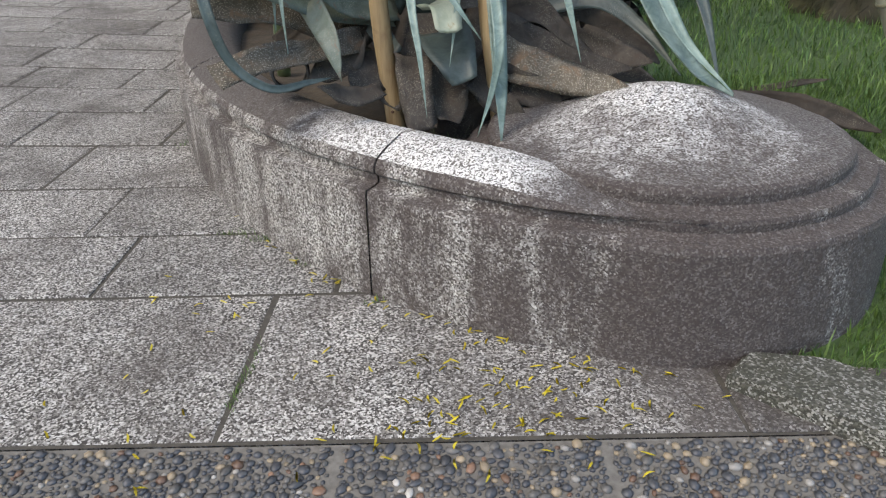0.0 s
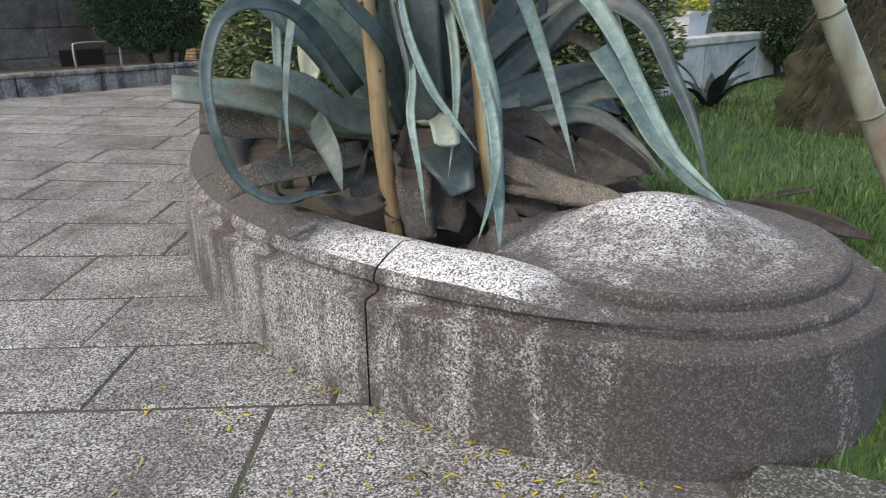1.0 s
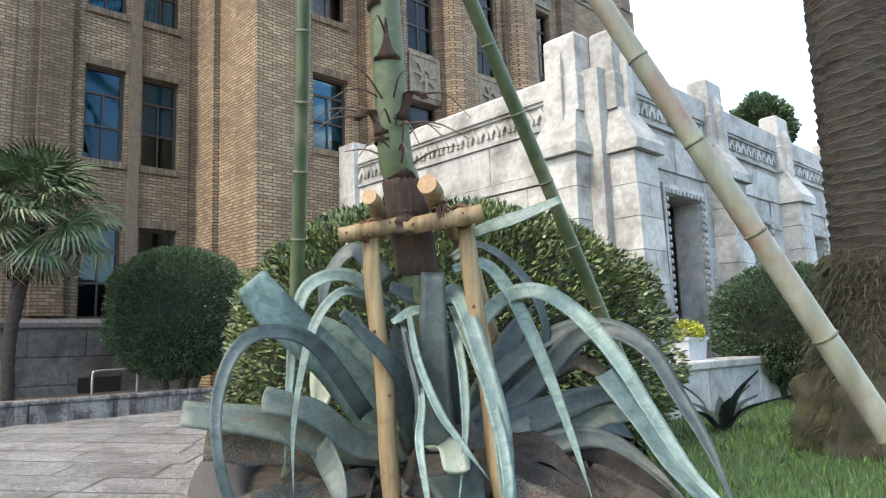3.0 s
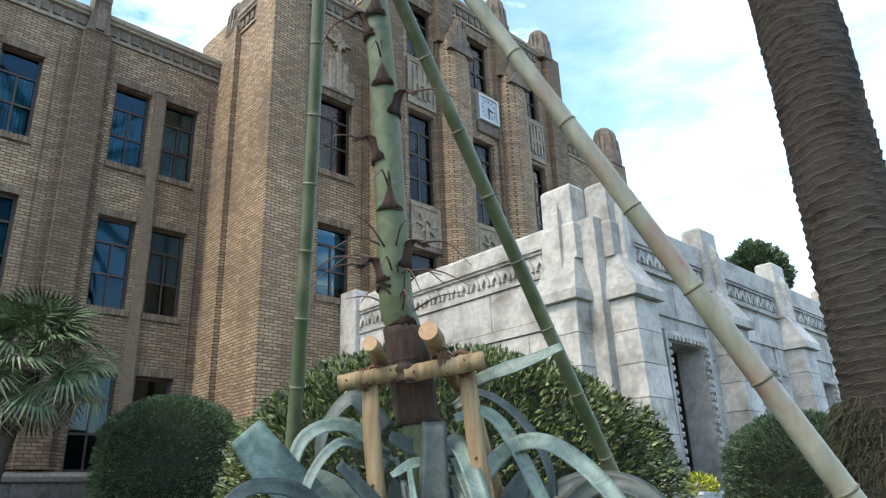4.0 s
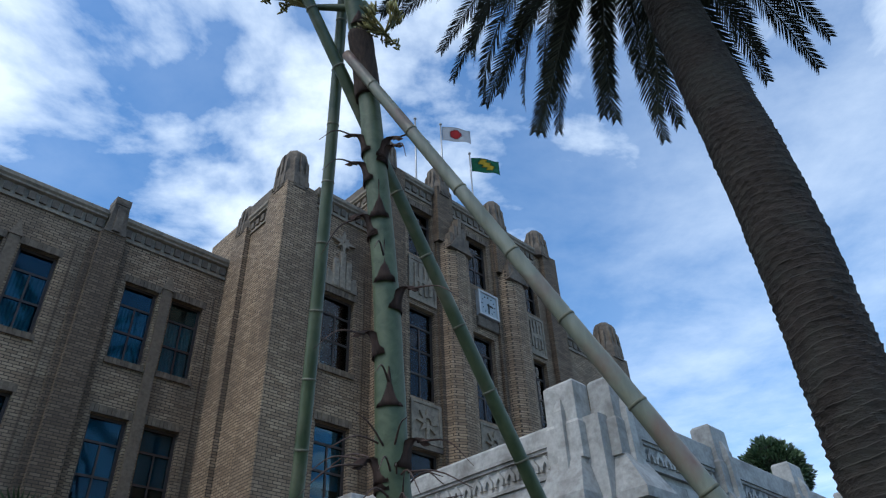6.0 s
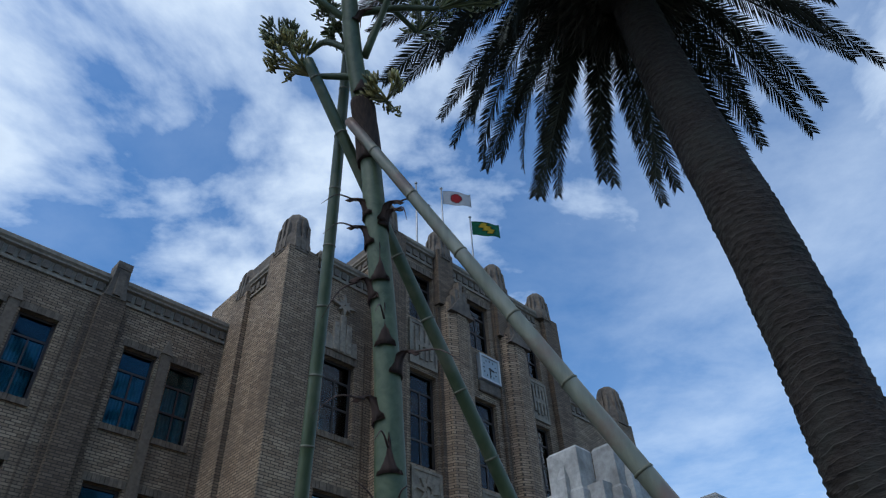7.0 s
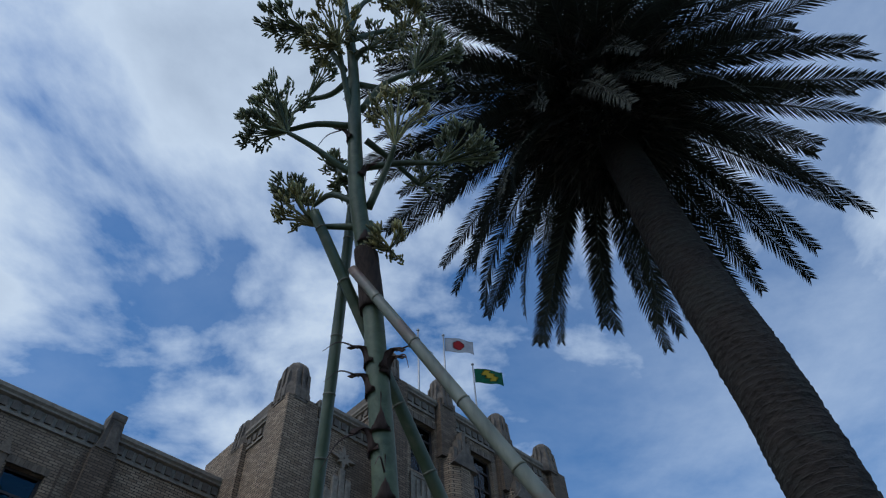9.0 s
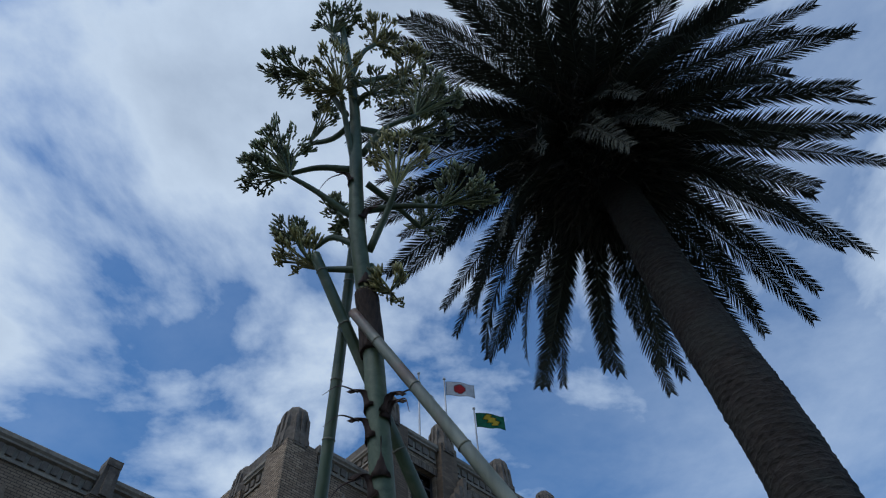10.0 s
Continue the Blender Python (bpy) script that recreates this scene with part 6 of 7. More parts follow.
def log(name, a, b, r0, r1, label=""):
    a, b = Vector(a) - SUP, Vector(b) - SUP
    n = 12
    path = [a.lerp(b, i / n) + Vector((0.006 * math.sin(i * 1.1), 0.005 * math.cos(i * 0.8), 0)) for i in range(n + 1)]
    bm = tube(bmesh.new(), path, [(r0 + (r1 - r0) * i / n) * (1 + (0.05 if i % 5 == 2 else 0)) for i in range(n + 1)], 14, 0.05)
    ob = part(name, bm, STAKE, support, label)
    ob.data.materials.append(ENDGRAIN)
    for f in ob.data.polygons:
        if len(f.vertices) > 4:
            f.material_index = 1
    d = (b - a).normalized()
    ref = d.cross(Vector((0.2, 0.9, 0.3))).normalized()
    # knots
    for k in range(4):
        f = 0.15 + 0.2 * k + 0.03 * math.sin(k * 9 + a.x * 20)
        c = a.lerp(b, f) + (ref * math.sin(k * 2.2) + Vector((0, -1, 0)) * 0.9).normalized() * (r0 * 0.94)
        bm = bmesh.new()
        bmesh.ops.create_icosphere(bm, subdivisions=1, radius=r0 * 0.2, matrix=Matrix.Translation(c))
        part("knot", bm, ROPE, ob)
    return ob


log("stake", (-0.225, 2.99, 0.36), (-0.33, 2.99, 1.88), 0.042, 0.036)
log("stake", (0.235, 2.94, 0.36), (0.085, 3.01, 1.92), 0.040, 0.036)
log("stake", (0.46, 3.98, 0.40), (0.10, 3.46, 1.92), 0.045, 0.040)
log("crossbar", (-0.455, 2.935, 1.885), (-0.17, 2.955, 1.93), 0.034, 0.034)
log("crossbar", (-0.175, 2.905, 1.905), (0.155, 2.92, 1.955), 0.036, 0.039)
log("crossbar", (-0.31, 2.80, 2.02), (-0.235, 3.32, 1.93), 0.032, 0.034)
log("crossbar", (-0.07, 2.78, 2.06), (0.06, 3.45, 1.94), 0.041, 0.041)


def lashing(c, r, axis, turns=4, name="rope_lashing"):
    c = Vector(c) - SUP
    ax = Vector(axis).normalized()
    u = ax.cross(Vector((0.1, 0.2, 1))).normalized()
    v = ax.cross(u)
    n = turns * 14
    path = [c + (u * math.cos(6.283 * i / 14) + v * math.sin(6.283 * i / 14)) * (r * (1 + 0.05 * math.sin(i))) + ax * ((i / n - 0.5) * 0.035 + 0.006 * math.sin(i * 0.37)) for i in range(n + 1)]
    part(name, tube(bmesh.new(), path, 0.005, 6), ROPE, support, "brown rope lashing")


for c, r, ax in (((-0.345, 2.96, 1.90), 0.047, (1, 0, 0.1)), ((-0.30, 2.97, 1.91), 0.05, (0.3, 1, 0.4)), ((-0.02, 2.93, 1.95), 0.055, (1, 0.1, 0.1)), ((0.07, 2.95, 1.95), 0.05, (0.5, 1, 0.3)), ((0.0, 2.95, 1.97), 0.06, (0.6, 0.2, 1))):
    lashing(c, r, ax)
bm = bmesh.new()
tube(bm, [Vector((-0.165 + 0.0 * i, 2.93, 1.875 + 0.01 * i)) - SUP for i in range(11)], [0.048 + 0.006 * math.sin(i * 1.4) for i in range(11)], 14)
part("binding", bm, FIBRE, support, "black binding of the crossbars to the stalk")


# ---- three bamboo poles meeting at the stalk ----


def bamboo_pole(a, b, r0, r1, bend, spacing, material, label):
    a, b = Vector(a), Vector(b)
    pole = new("bamboo_pole")
    pole.matrix_basis = Matrix.Translation(a)
    tagged(pole, label, "bamboo pole", group="bamboo poles propping the stalk")
    ln = (b - a).length
    d = (b - a).normalized()
    bow = Vector((bend, 0, 0))

    def at(f):
        return d * (ln * f) + bow * math.sin(math.pi * f)
    n = 80

    s = spacing * 0.6
    cuts = []
    while s < ln:
        cuts.append(s)
        s += spacing * (0.92 + 0.16 * random.Random(int(s * 37)).random())
    fs = sorted({*[i / n for i in range(n + 1)], *[c / ln for c in cuts], *[min(1, c / ln + 0.012 / ln) for c in cuts], *[max(0, c / ln - 0.012 / ln) for c in cuts]})
    rad = []
    for f in fs:
        r = r0 + (r1 - r0) * f
        near = min([abs(f * ln - c) for c in cuts] or [1])
        rad.append(r * (1.06 if near < 0.004 else 0.985 if near < 0.02 else 1.0))
    part("culm", tube(bmesh.new(), [at(f) for f in fs], rad, 18), material, pole)
    for c in cuts:
        f = c / ln
        r = r0 + (r1 - r0) * f
        bm = tube(bmesh.new(), [at(max(0, f - 0.007 / ln)), at(f), at(min(1, f + 0.007 / ln))], [r * 1.02, r * 1.10, r * 1.02], 18)
        part("node_ring", bm, NODE, pole)
    return pole


bamboo_pole((2.145, 2.68, 0.05), (-0.46, 2.58, 4.66), 0.053, 0.030, 0.02, 0.43, BAMBOO_PALE, "thick bleached bamboo prop with brown scars standing on the lawn")
bamboo_pole((-0.985, 4.23, 0.42), (-0.5, 2.55, 5.36), 0.041, 0.032, 0.045, 0.36, BAMBOO, "green bamboo prop behind the agave leaves")
bamboo_pole((1.44, 4.74, 0.40), (-0.72, 2.45, 5.1), 0.043, 0.034, 0.0, 0.40, BAMBOO, "dark green bamboo prop with a cut end above the lashing")

# ---- shrubs ----
HEDGE_LEAF = leaf_mat("hedge_leaf", (0.02, 0.036, 0.011), (0.17, 0.215, 0.075), rough=0.38, spread=0.8)
SHRUB_LEAF = leaf_mat("clipped_shrub_leaf", (0.03, 0.065, 0.028), (0.10, 0.165, 0.075), rough=0.4, spread=0.6)
# near-black filler tone: the shade deep in the foliage, put into colour
SHRUB_CORE = rough_mat("shrub_core_shade", (0.008, 0.014, 0.006), (0.02, 0.03, 0.012), 20, 0.95, 0.0)
BARK = rough_mat("grey_bark", (0.06, 0.05, 0.04), (0.15, 0.125, 0.10), 14, 0.9, 0.7, stretch=(1, 1, 0.25), bump_dist=0.02)


def clump(bm_verts, bm_faces, rnd, centre, radii, count, size, tilt=0.6, lump=0.12, floor=-9.0, flat_top=1.0):
    """Small folded leaves over an uneven rounded body."""
    cx, cy, cz = centre
    for _ in range(count):
        u = rnd.uniform(-1, 1)
        a = rnd.uniform(0, 6.283)
        q = math.sqrt(1 - u * u)
        n = Vector((math.cos(a) * q, math.sin(a) * q, u))
        bump = 1 + lump * noise.noise(n * 2.6 + Vector((cx, cy, 0))) + 0.5 * lump * noise.noise(n * 7 + Vector((cy, cx, 2)))
        depth = 1 - abs(rnd.gauss(0, 0.05))
        p = Vector((cx + radii[0] * n.x * bump * depth, cy + radii[1] * n.y * bump * depth, cz + radii[2] * (abs(n.z) ** flat_top) * (1 if n.z > 0 else -1) * bump * depth))
        if p.z < floor:
            continue
        d = (n + Vector((rnd.uniform(-1, 1), rnd.uniform(-1, 1), rnd.uniform(-0.6, 1.0))) * tilt).normalized()
        s = d.cross(Vector((rnd.uniform(-1, 1), rnd.uniform(-1, 1), rnd.uniform(-1, 1)))).normalized()
        face = s.cross(d)
        ln = size * rnd.uniform(0.7, 1.3)
        w = ln * rnd.uniform(0.34, 0.46) * 0.5
        i = len(bm_verts)
        bm_verts.extend((tuple(p), tuple(p + d * ln * 0.45 + s * w + face * w * 0.25), tuple(p + d * ln), tuple(p + d * ln * 0.45 - s * w + face * w * 0.25)))
        bm_faces.extend(((i, i + 1, i + 2), (i, i + 2, i + 3)))


def shrub(name, label, centre, radii, count, size, material, trunk_from, seed, lump=0.1, floor=-9.0, category="shrub", flat_top=1.0, tilt=0.6):
    thing = new(name)
    base = Vector((centre[0], centre[1], trunk_from))
    thing.matrix_basis = Matrix.Translation(base)
    tagged(thing, label, category)
    rnd = random.Random(seed)
    verts, faces = [], []
    clump(verts, faces, rnd, (0, 0, centre[2] - trunk_from), radii, count, size, tilt, lump, floor - trunk_from, flat_top)
    clump(verts, faces, rnd, (0, 0, centre[2] - trunk_from), [r * 0.93 for r in radii], count // 3, size, tilt, lump, floor - trunk_from, flat_top)
    me = bpy.data.meshes.new("crown")
    me.from_pydata(verts, [], faces)
    me.materials.append(material)
    crown = new("crown", me)
    crown.parent = thing
    # added dark core, standing in for the shade between the leaves
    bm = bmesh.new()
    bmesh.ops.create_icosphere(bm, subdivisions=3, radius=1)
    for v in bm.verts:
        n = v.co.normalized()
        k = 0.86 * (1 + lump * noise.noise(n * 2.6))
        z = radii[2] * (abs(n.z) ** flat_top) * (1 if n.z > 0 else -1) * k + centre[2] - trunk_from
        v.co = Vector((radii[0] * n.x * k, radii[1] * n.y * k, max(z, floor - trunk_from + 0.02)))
    part("shade_core", bm, SHRUB_CORE, thing)
    for k in range(5):
        a = k * 1.26 + seed
        foot = Vector((0.18 * radii[0] * math.cos(a), 0.18 * radii[1] * math.sin(a), -0.05))
        top = Vector((0.5 * radii[0] * math.cos(a), 0.5 * radii[1] * math.sin(a), centre[2] - trunk_from))
        part("stem", tube(bmesh.new(), spline([foot, foot.lerp(top, 0.4) + Vector((0.03, 0.02, 0.05)), top], 8), [0.06 - 0.004 * i for i in range(9)], 8, 0.1), BARK, thing)
    return thing


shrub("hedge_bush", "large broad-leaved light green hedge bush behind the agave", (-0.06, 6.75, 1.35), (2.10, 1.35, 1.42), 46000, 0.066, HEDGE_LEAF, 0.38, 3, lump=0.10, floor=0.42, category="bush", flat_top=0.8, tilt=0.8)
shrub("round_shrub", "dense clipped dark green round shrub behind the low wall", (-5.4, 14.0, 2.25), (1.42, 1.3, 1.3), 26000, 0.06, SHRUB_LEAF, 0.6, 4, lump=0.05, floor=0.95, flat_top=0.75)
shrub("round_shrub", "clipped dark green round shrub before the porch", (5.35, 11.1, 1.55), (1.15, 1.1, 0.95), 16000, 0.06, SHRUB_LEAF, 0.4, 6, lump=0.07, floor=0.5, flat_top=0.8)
shrub("distant_tree", "tall dark green tree beyond the porch roof", (19.2, 40.6, 13.75), (1.55, 1.5, 1.75), 4500, 0.3, SHRUB_LEAF, 0.3, 7, lump=0.35, category="tree")

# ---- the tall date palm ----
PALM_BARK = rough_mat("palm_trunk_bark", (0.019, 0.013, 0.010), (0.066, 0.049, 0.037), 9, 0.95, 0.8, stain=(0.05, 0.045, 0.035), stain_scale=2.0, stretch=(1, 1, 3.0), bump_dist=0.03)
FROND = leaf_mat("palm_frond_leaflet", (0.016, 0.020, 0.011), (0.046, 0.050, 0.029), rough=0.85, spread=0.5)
FROND_DEAD = leaf_mat("dead_palm_frond", (0.035, 0.03, 0.022), (0.13, 0.11, 0.08), rough=0.7)
RACHIS = rough_mat("palm_rachis", (0.06, 0.065, 0.03), (0.12, 0.12, 0.06), 10, 0.5, 0.1)
PALM_TOP = Vector((3.5, 6.26, 14.4))


def build_palm():
    palm = new("date_palm")
    foot = Vector((3.85, 6.13, 0.35))
    palm.matrix_basis = Matrix.Translation(foot)
    tagged(palm, "tall date palm with a dark ringed trunk and drooping crown", "palm tree")
    path = spline([foot + Vector((0, 0, -0.1)), (3.845, 6.14, 3.0), (3.83, 6.16, 6.4), (3.62, 6.27, 10.0), PALM_TOP], 900)
    sides = 44
    bm = bmesh.new()
    rings = []
    for i, p in enumerate(path):
        z = p.z
        base = 0.388 + 0.165 * max(0.0, 1 - (z - 0.3) / 2.2) ** 1.6 - 0.012 * max(0, z - 7) + (0.06 * ease(z, 12.0, 13.6))
        ring = []
        for k in range(sides):
            a = 2 * math.pi * k / sides
            ph = (z * 9.6 + 0.35 * math.sin(a * 3 + z) + 0.9 * noise.noise(Vector((math.cos(a) * 1.4, math.sin(a) * 1.4, z * 0.7)))) % 1.0
            r = base + 0.020 * (ph ** 2.6) * (1 + 0.7 * noise.noise(Vector((z * 3.1, a, 4.0)))) + 0.012 * noise.noise(Vector((math.cos(a) * 6, math.sin(a) * 6, z * 9)))
            ring.append(bm.verts.new(p - foot + Vector((math.cos(a) * r, math.sin(a) * r, 0))))
        rings.append(ring)
    for p, q in zip(rings, rings[1:]):
        for k in range(sides):
            bm.faces.new((p[k], p[(k + 1) % sides], q[(k + 1) % sides], q[k]))
    bm.faces.new(rings[-1])
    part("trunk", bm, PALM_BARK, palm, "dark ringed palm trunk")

    def frond_mesh(length, droop, leaflets, leaf_len, seed, width=0.012):
        """A rachis along +x bending down, with two rows of narrow leaflets."""
        rnd = random.Random(seed)
        verts, faces = [], []
        pts, tans = [], []
        n = 24
        x = z = 0.0
        ang = 0.0
        for i in range(n + 1):
            pts.append(Vector((x, 0, z)))
            tans.append(Vector((math.cos(ang), 0, math.sin(ang))))
            ang -= droop / n * (0.6 + 0.8 * i / n)
            x += length / n * math.cos(ang)
            z += length / n * math.sin(ang)
        for i in range(n + 1):
            r = 0.03 * (1 - 0.85 * i / n) + 0.003
            t = tans[i]
            nrm = Vector((-t.z, 0, t.x))
            for s, u in ((-1, 0), (0, 1), (1, 0), (0, -0.6)):
                verts.append(tuple(pts[i] + Vector((0, r * s, 0)) + nrm * (r * u)))
        for i in range(n):
            for k in range(4):
                a, b = i * 4 + k, i * 4 + (k + 1) % 4
                faces.append((a, b, b + 4, a + 4))
        for j in range(leaflets):
            f = 0.10 + 0.9 * j / leaflets
            i = min(int(f * n), n - 1)
            p = pts[i].lerp(pts[i + 1], f * n - i)
            t = tans[i]
            nrm = Vector((-t.z, 0, t.x))
            ln = leaf_len * (0.45 + 0.75 * math.sin(math.pi * min(1, f * 0.9 + 0.1))) * rnd.uniform(0.85, 1.1)
            for s in (-1, 1):
                d = (t * (0.75 + 0.5 * f) + Vector((0, s, 0)) * rnd.uniform(0.75, 1.0) + nrm * rnd.uniform(0.1, 0.55)).normalized()
                sag = Vector((0, 0, -0.18 * ln))
                side = d.cross(nrm).normalized() * width
                m = len(verts)
                mid = p + d * ln * 0.55 + sag * 0.3
                verts.extend((tuple(p - side * 0.6), tuple(p + side * 0.6), tuple(mid + side), tuple(mid - side), tuple(p + d * ln + sag)))
                faces.extend(((m, m + 1, m + 2, m + 3), (m + 3, m + 2, m + 4)))
        me = bpy.data.meshes.new("frond")
        me.from_pydata(verts, [], faces)
        return me

    kinds = []
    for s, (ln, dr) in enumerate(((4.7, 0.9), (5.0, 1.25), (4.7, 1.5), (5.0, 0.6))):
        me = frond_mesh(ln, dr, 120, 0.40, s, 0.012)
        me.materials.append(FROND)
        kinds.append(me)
    rnd = random.Random(12)
    origin = PALM_TOP - foot + Vector((0, 0, 0.3))
    n = 140
    for i in range(n):
        f = i / n
        a = 2.39996 * i
        e = 82 - 134 * f ** 0.85 + rnd.uniform(-5, 5)          # young fronds upright, old ones hanging
        q = math.radians(e)
        start = origin + Vector((0.28 * math.cos(a), 0.28 * math.sin(a), 1.2 - 1.9 * f))
        me = kinds[(0 if e > 35 else 3) if rnd.random() < 0.5 and e > 0 else (1 if e > 0 else (3 if rnd.random() < 0.7 else 0))]
        m = Matrix.Translation(start) @ Matrix.Rotation(a, 4, "Z") @ Matrix.Rotation(-q, 4, "Y") @ Matrix.Rotation(rnd.uniform(-0.35, 0.35), 4, "X") @ Matrix.Diagonal((1, 1, 1, 1))
        share("frond", me, m @ Matrix.Scale(rnd.uniform(0.88, 1.06), 4), palm)
    # a skirt of dead leaf bases, hanging fibres and ferns under the crown
    verts, faces = [], []
    for _ in range(8000):
        a = rnd.uniform(0, 6.283)
        h = rnd.random()
        r = (0.35 + 1.3 * math.sin(math.pi * min(1, h * 0.8 + 0.12))) * rnd.uniform(0.5, 1.05)
        p = origin + Vector((math.cos(a) * r, math.sin(a) * r, -2.4 + 3.2 * h))
        d = Vector((math.cos(a) * 0.5 + rnd.uniform(-0.4, 0.4), math.sin(a) * 0.5 + rnd.uniform(-0.4, 0.4), -0.8 + 0.9 * h)).normalized()
        s = d.cross(Vector((rnd.uniform(-1, 1), rnd.uniform(-1, 1), 0.3))).normalized() * rnd.uniform(0.012, 0.035)
        ln = rnd.uniform(0.25, 0.6)
        m = len(verts)
        verts.extend((tuple(p - s), tuple(p + s), tuple(p + d * ln)))
        faces.append((m, m + 1, m + 2))
    me = bpy.data.meshes.new("skirt")
    me.from_pydata(verts, [], faces)
    me.materials.append(FROND_DEAD)
    sk = new("skirt", me)
    sk.parent = palm
    tagged(sk, "dark skirt of dead leaf bases and hanging fibres")
    bm = bmesh.new()
    bmesh.ops.create_icosphere(bm, subdivisions=3, radius=1)
    for v in bm.verts:
        nn = v.co.normalized()
        k = 1 + 0.2 * noise.noise(nn * 3)
        v.co = origin + Vector((0.95 * nn.x * k, 0.95 * nn.y * k, -0.5 + 1.7 * nn.z * k))
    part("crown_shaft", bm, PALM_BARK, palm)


build_palm()


def build_palm_mound():
    """Mossy, rooty mound at the palm's foot."""
    moss = rough_mat("mossy_root_mound", (0.022, 0.026, 0.01), (0.085, 0.08, 0.03), 7, 0.95, 0.9, stain=(0.06, 0.05, 0.035), stain_scale=2.5, bump_dist=0.04)
    bm = bmesh.new()
    bmesh.ops.create_icosphere(bm, subdivisions=5, radius=1)
    for v in bm.verts:
        n = v.co.normalized()
        k = 1 + 0.18 * noise.noise(n * 2.2) + 0.1 * noise.noise(n * 6) + 0.05 * noise.noise(n * 16)
        v.co = Vector((3.86 + 0.92 * n.x * k, 6.08 + 0.8 * n.y * k, 0.4 + max(-0.4, 1.1 * n.z * k * (1 if n.z > 0 else 0.4))))
    for f in bm.faces:
        f.smooth = True
    ob = link_mesh("root_mound", bm, moss)
    tagged(ob, "mossy brown root mound at the foot of the palm", "root mound")
    rnd = random.Random(31)
    verts, faces = [], []
    for _ in range(9000):
        a, h = rnd.uniform(0, 6.283), rnd.random() ** 0.8
        r = (0.98 - 0.45 * h) * rnd.uniform(0.92, 1.08)
        p = Vector((3.86 + r * 0.92 * math.cos(a), 6.08 + r * 0.84 * math.sin(a), 0.35 + 1.75 * h))
        d = Vector((math.cos(a) * 0.5, math.sin(a) * 0.5, -0.9)) + Vector((rnd.uniform(-0.5, 0.5), rnd.uniform(-0.5, 0.5), rnd.uniform(-0.2, 0.6)))
        d.normalize()
        s = d.cross(Vector((rnd.uniform(-1, 1), rnd.uniform(-1, 1), 0.2))).normalized() * rnd.uniform(0.003, 0.008)
        ln = rnd.uniform(0.06, 0.2)
        m = len(verts)
        verts.extend((tuple(p - s), tuple(p + s), tuple(p + d * ln)))
        faces.append((m, m + 1, m + 2))
    me = bpy.data.meshes.new("rootlets")
    me.from_pydata(verts, [], faces)
    me.materials.append(leaf_mat("rootlet_fibre", (0.02, 0.021, 0.01), (0.065, 0.06, 0.03), rough=0.9))
    tagged(new("rootlets", me), "hanging brown rootlets and moss on the palm's foot", "rootlets", kind="stuff")


build_palm_mound()

# ---- the fan palm by the house ----


def build_fan_palm():
    palm = new("fan_palm")
    foot = Vector((-7.2, 11.5, 0.6))
    palm.matrix_basis = Matrix.Translation(foot)
    tagged(palm, "small fan palm with hanging dead leaves beside the brick wing", "palm tree")
    top = Vector((-6.9, 11.6, 3.7)) - foot
    path = spline([Vector((0, 0, -0.1)), Vector((-0.02, 0.0, 1.2)), Vector((0.12, 0.05, 2.3)), top], 40)
    part("trunk", tube(bmesh.new(), path, [0.09 + 0.06 * (i / 40) ** 2 + 0.012 * (i % 2) for i in range(41)], 14, 0.15), PALM_BARK, palm)
    green = leaf_mat("fan_leaf", (0.04, 0.075, 0.03), (0.13, 0.19, 0.085), rough=0.45)
    dead = leaf_mat("fan_leaf_dead", (0.09, 0.075, 0.05), (0.25, 0.21, 0.15), rough=0.8)

    def fan(blades, radius, seed, droop):
        rnd = random.Random(seed)
        verts, faces = [], []
        for k in range(blades):
            a = (k / (blades - 1) - 0.5) * 4.3
            d = Vector((math.cos(a), math.sin(a), 0.18 * math.cos(a * 3) + rnd.uniform(-0.08, 0.08)))
            s = Vector((-math.sin(a), math.cos(a), 0.3)) * 0.022
            ln = radius * rnd.uniform(0.85, 1.1)
            m = len(verts)
            mid = d * ln * 0.6
            end = d * ln + Vector((0, 0, -droop * ln * rnd.uniform(0.6, 1.2)))
            verts.extend(((0, 0, 0), tuple(mid + s), tuple(mid - s), tuple(end)))
            faces.extend(((m, m + 1, m + 2), (m + 1, m + 3, m + 2)))
        # the leaf stalk
        m = len(verts)
        for x in (-0.7, 0.0):
            for y, z in ((-0.012, 0), (0.012, 0), (0, 0.018)):
                verts.append((x, y, z))
        for k in range(3):
            faces.append((m + k, m + (k + 1) % 3, m + 3 + (k + 1) % 3, m + 3 + k))
        me = bpy.data.meshes.new("fan_leaf")
        me.from_pydata(verts, [], faces)
        return me

    live = [fan(34, 0.72, s, 0.28) for s in range(3)]
    old = [fan(26, 0.6, s + 9, 0.5) for s in range(2)]
    for me in live:
        me.materials.append(green)
    for me in old:
        me.materials.append(dead)
    rnd = random.Random(2)
    for i in range(42):
        f = i / 42
        a = 2.39996 * i
        e = math.radians(78 - 150 * f + rnd.uniform(-8, 8))
        me = live[i % 3] if f < 0.74 else old[i % 2]
        reach = 0.75
        p = top + Vector((math.cos(a) * math.cos(e), math.sin(a) * math.cos(e), math.sin(e))) * reach + Vector((0, 0, 0.1))
        m = Matrix.Translation(p) @ Matrix.Rotation(a, 4, "Z") @ Matrix.Rotation(-e + 0.35, 4, "Y") @ Matrix.Rotation(rnd.uniform(-0.5, 0.5), 4, "X")
        share("fan_leaf", me, m, palm)


build_fan_palm()


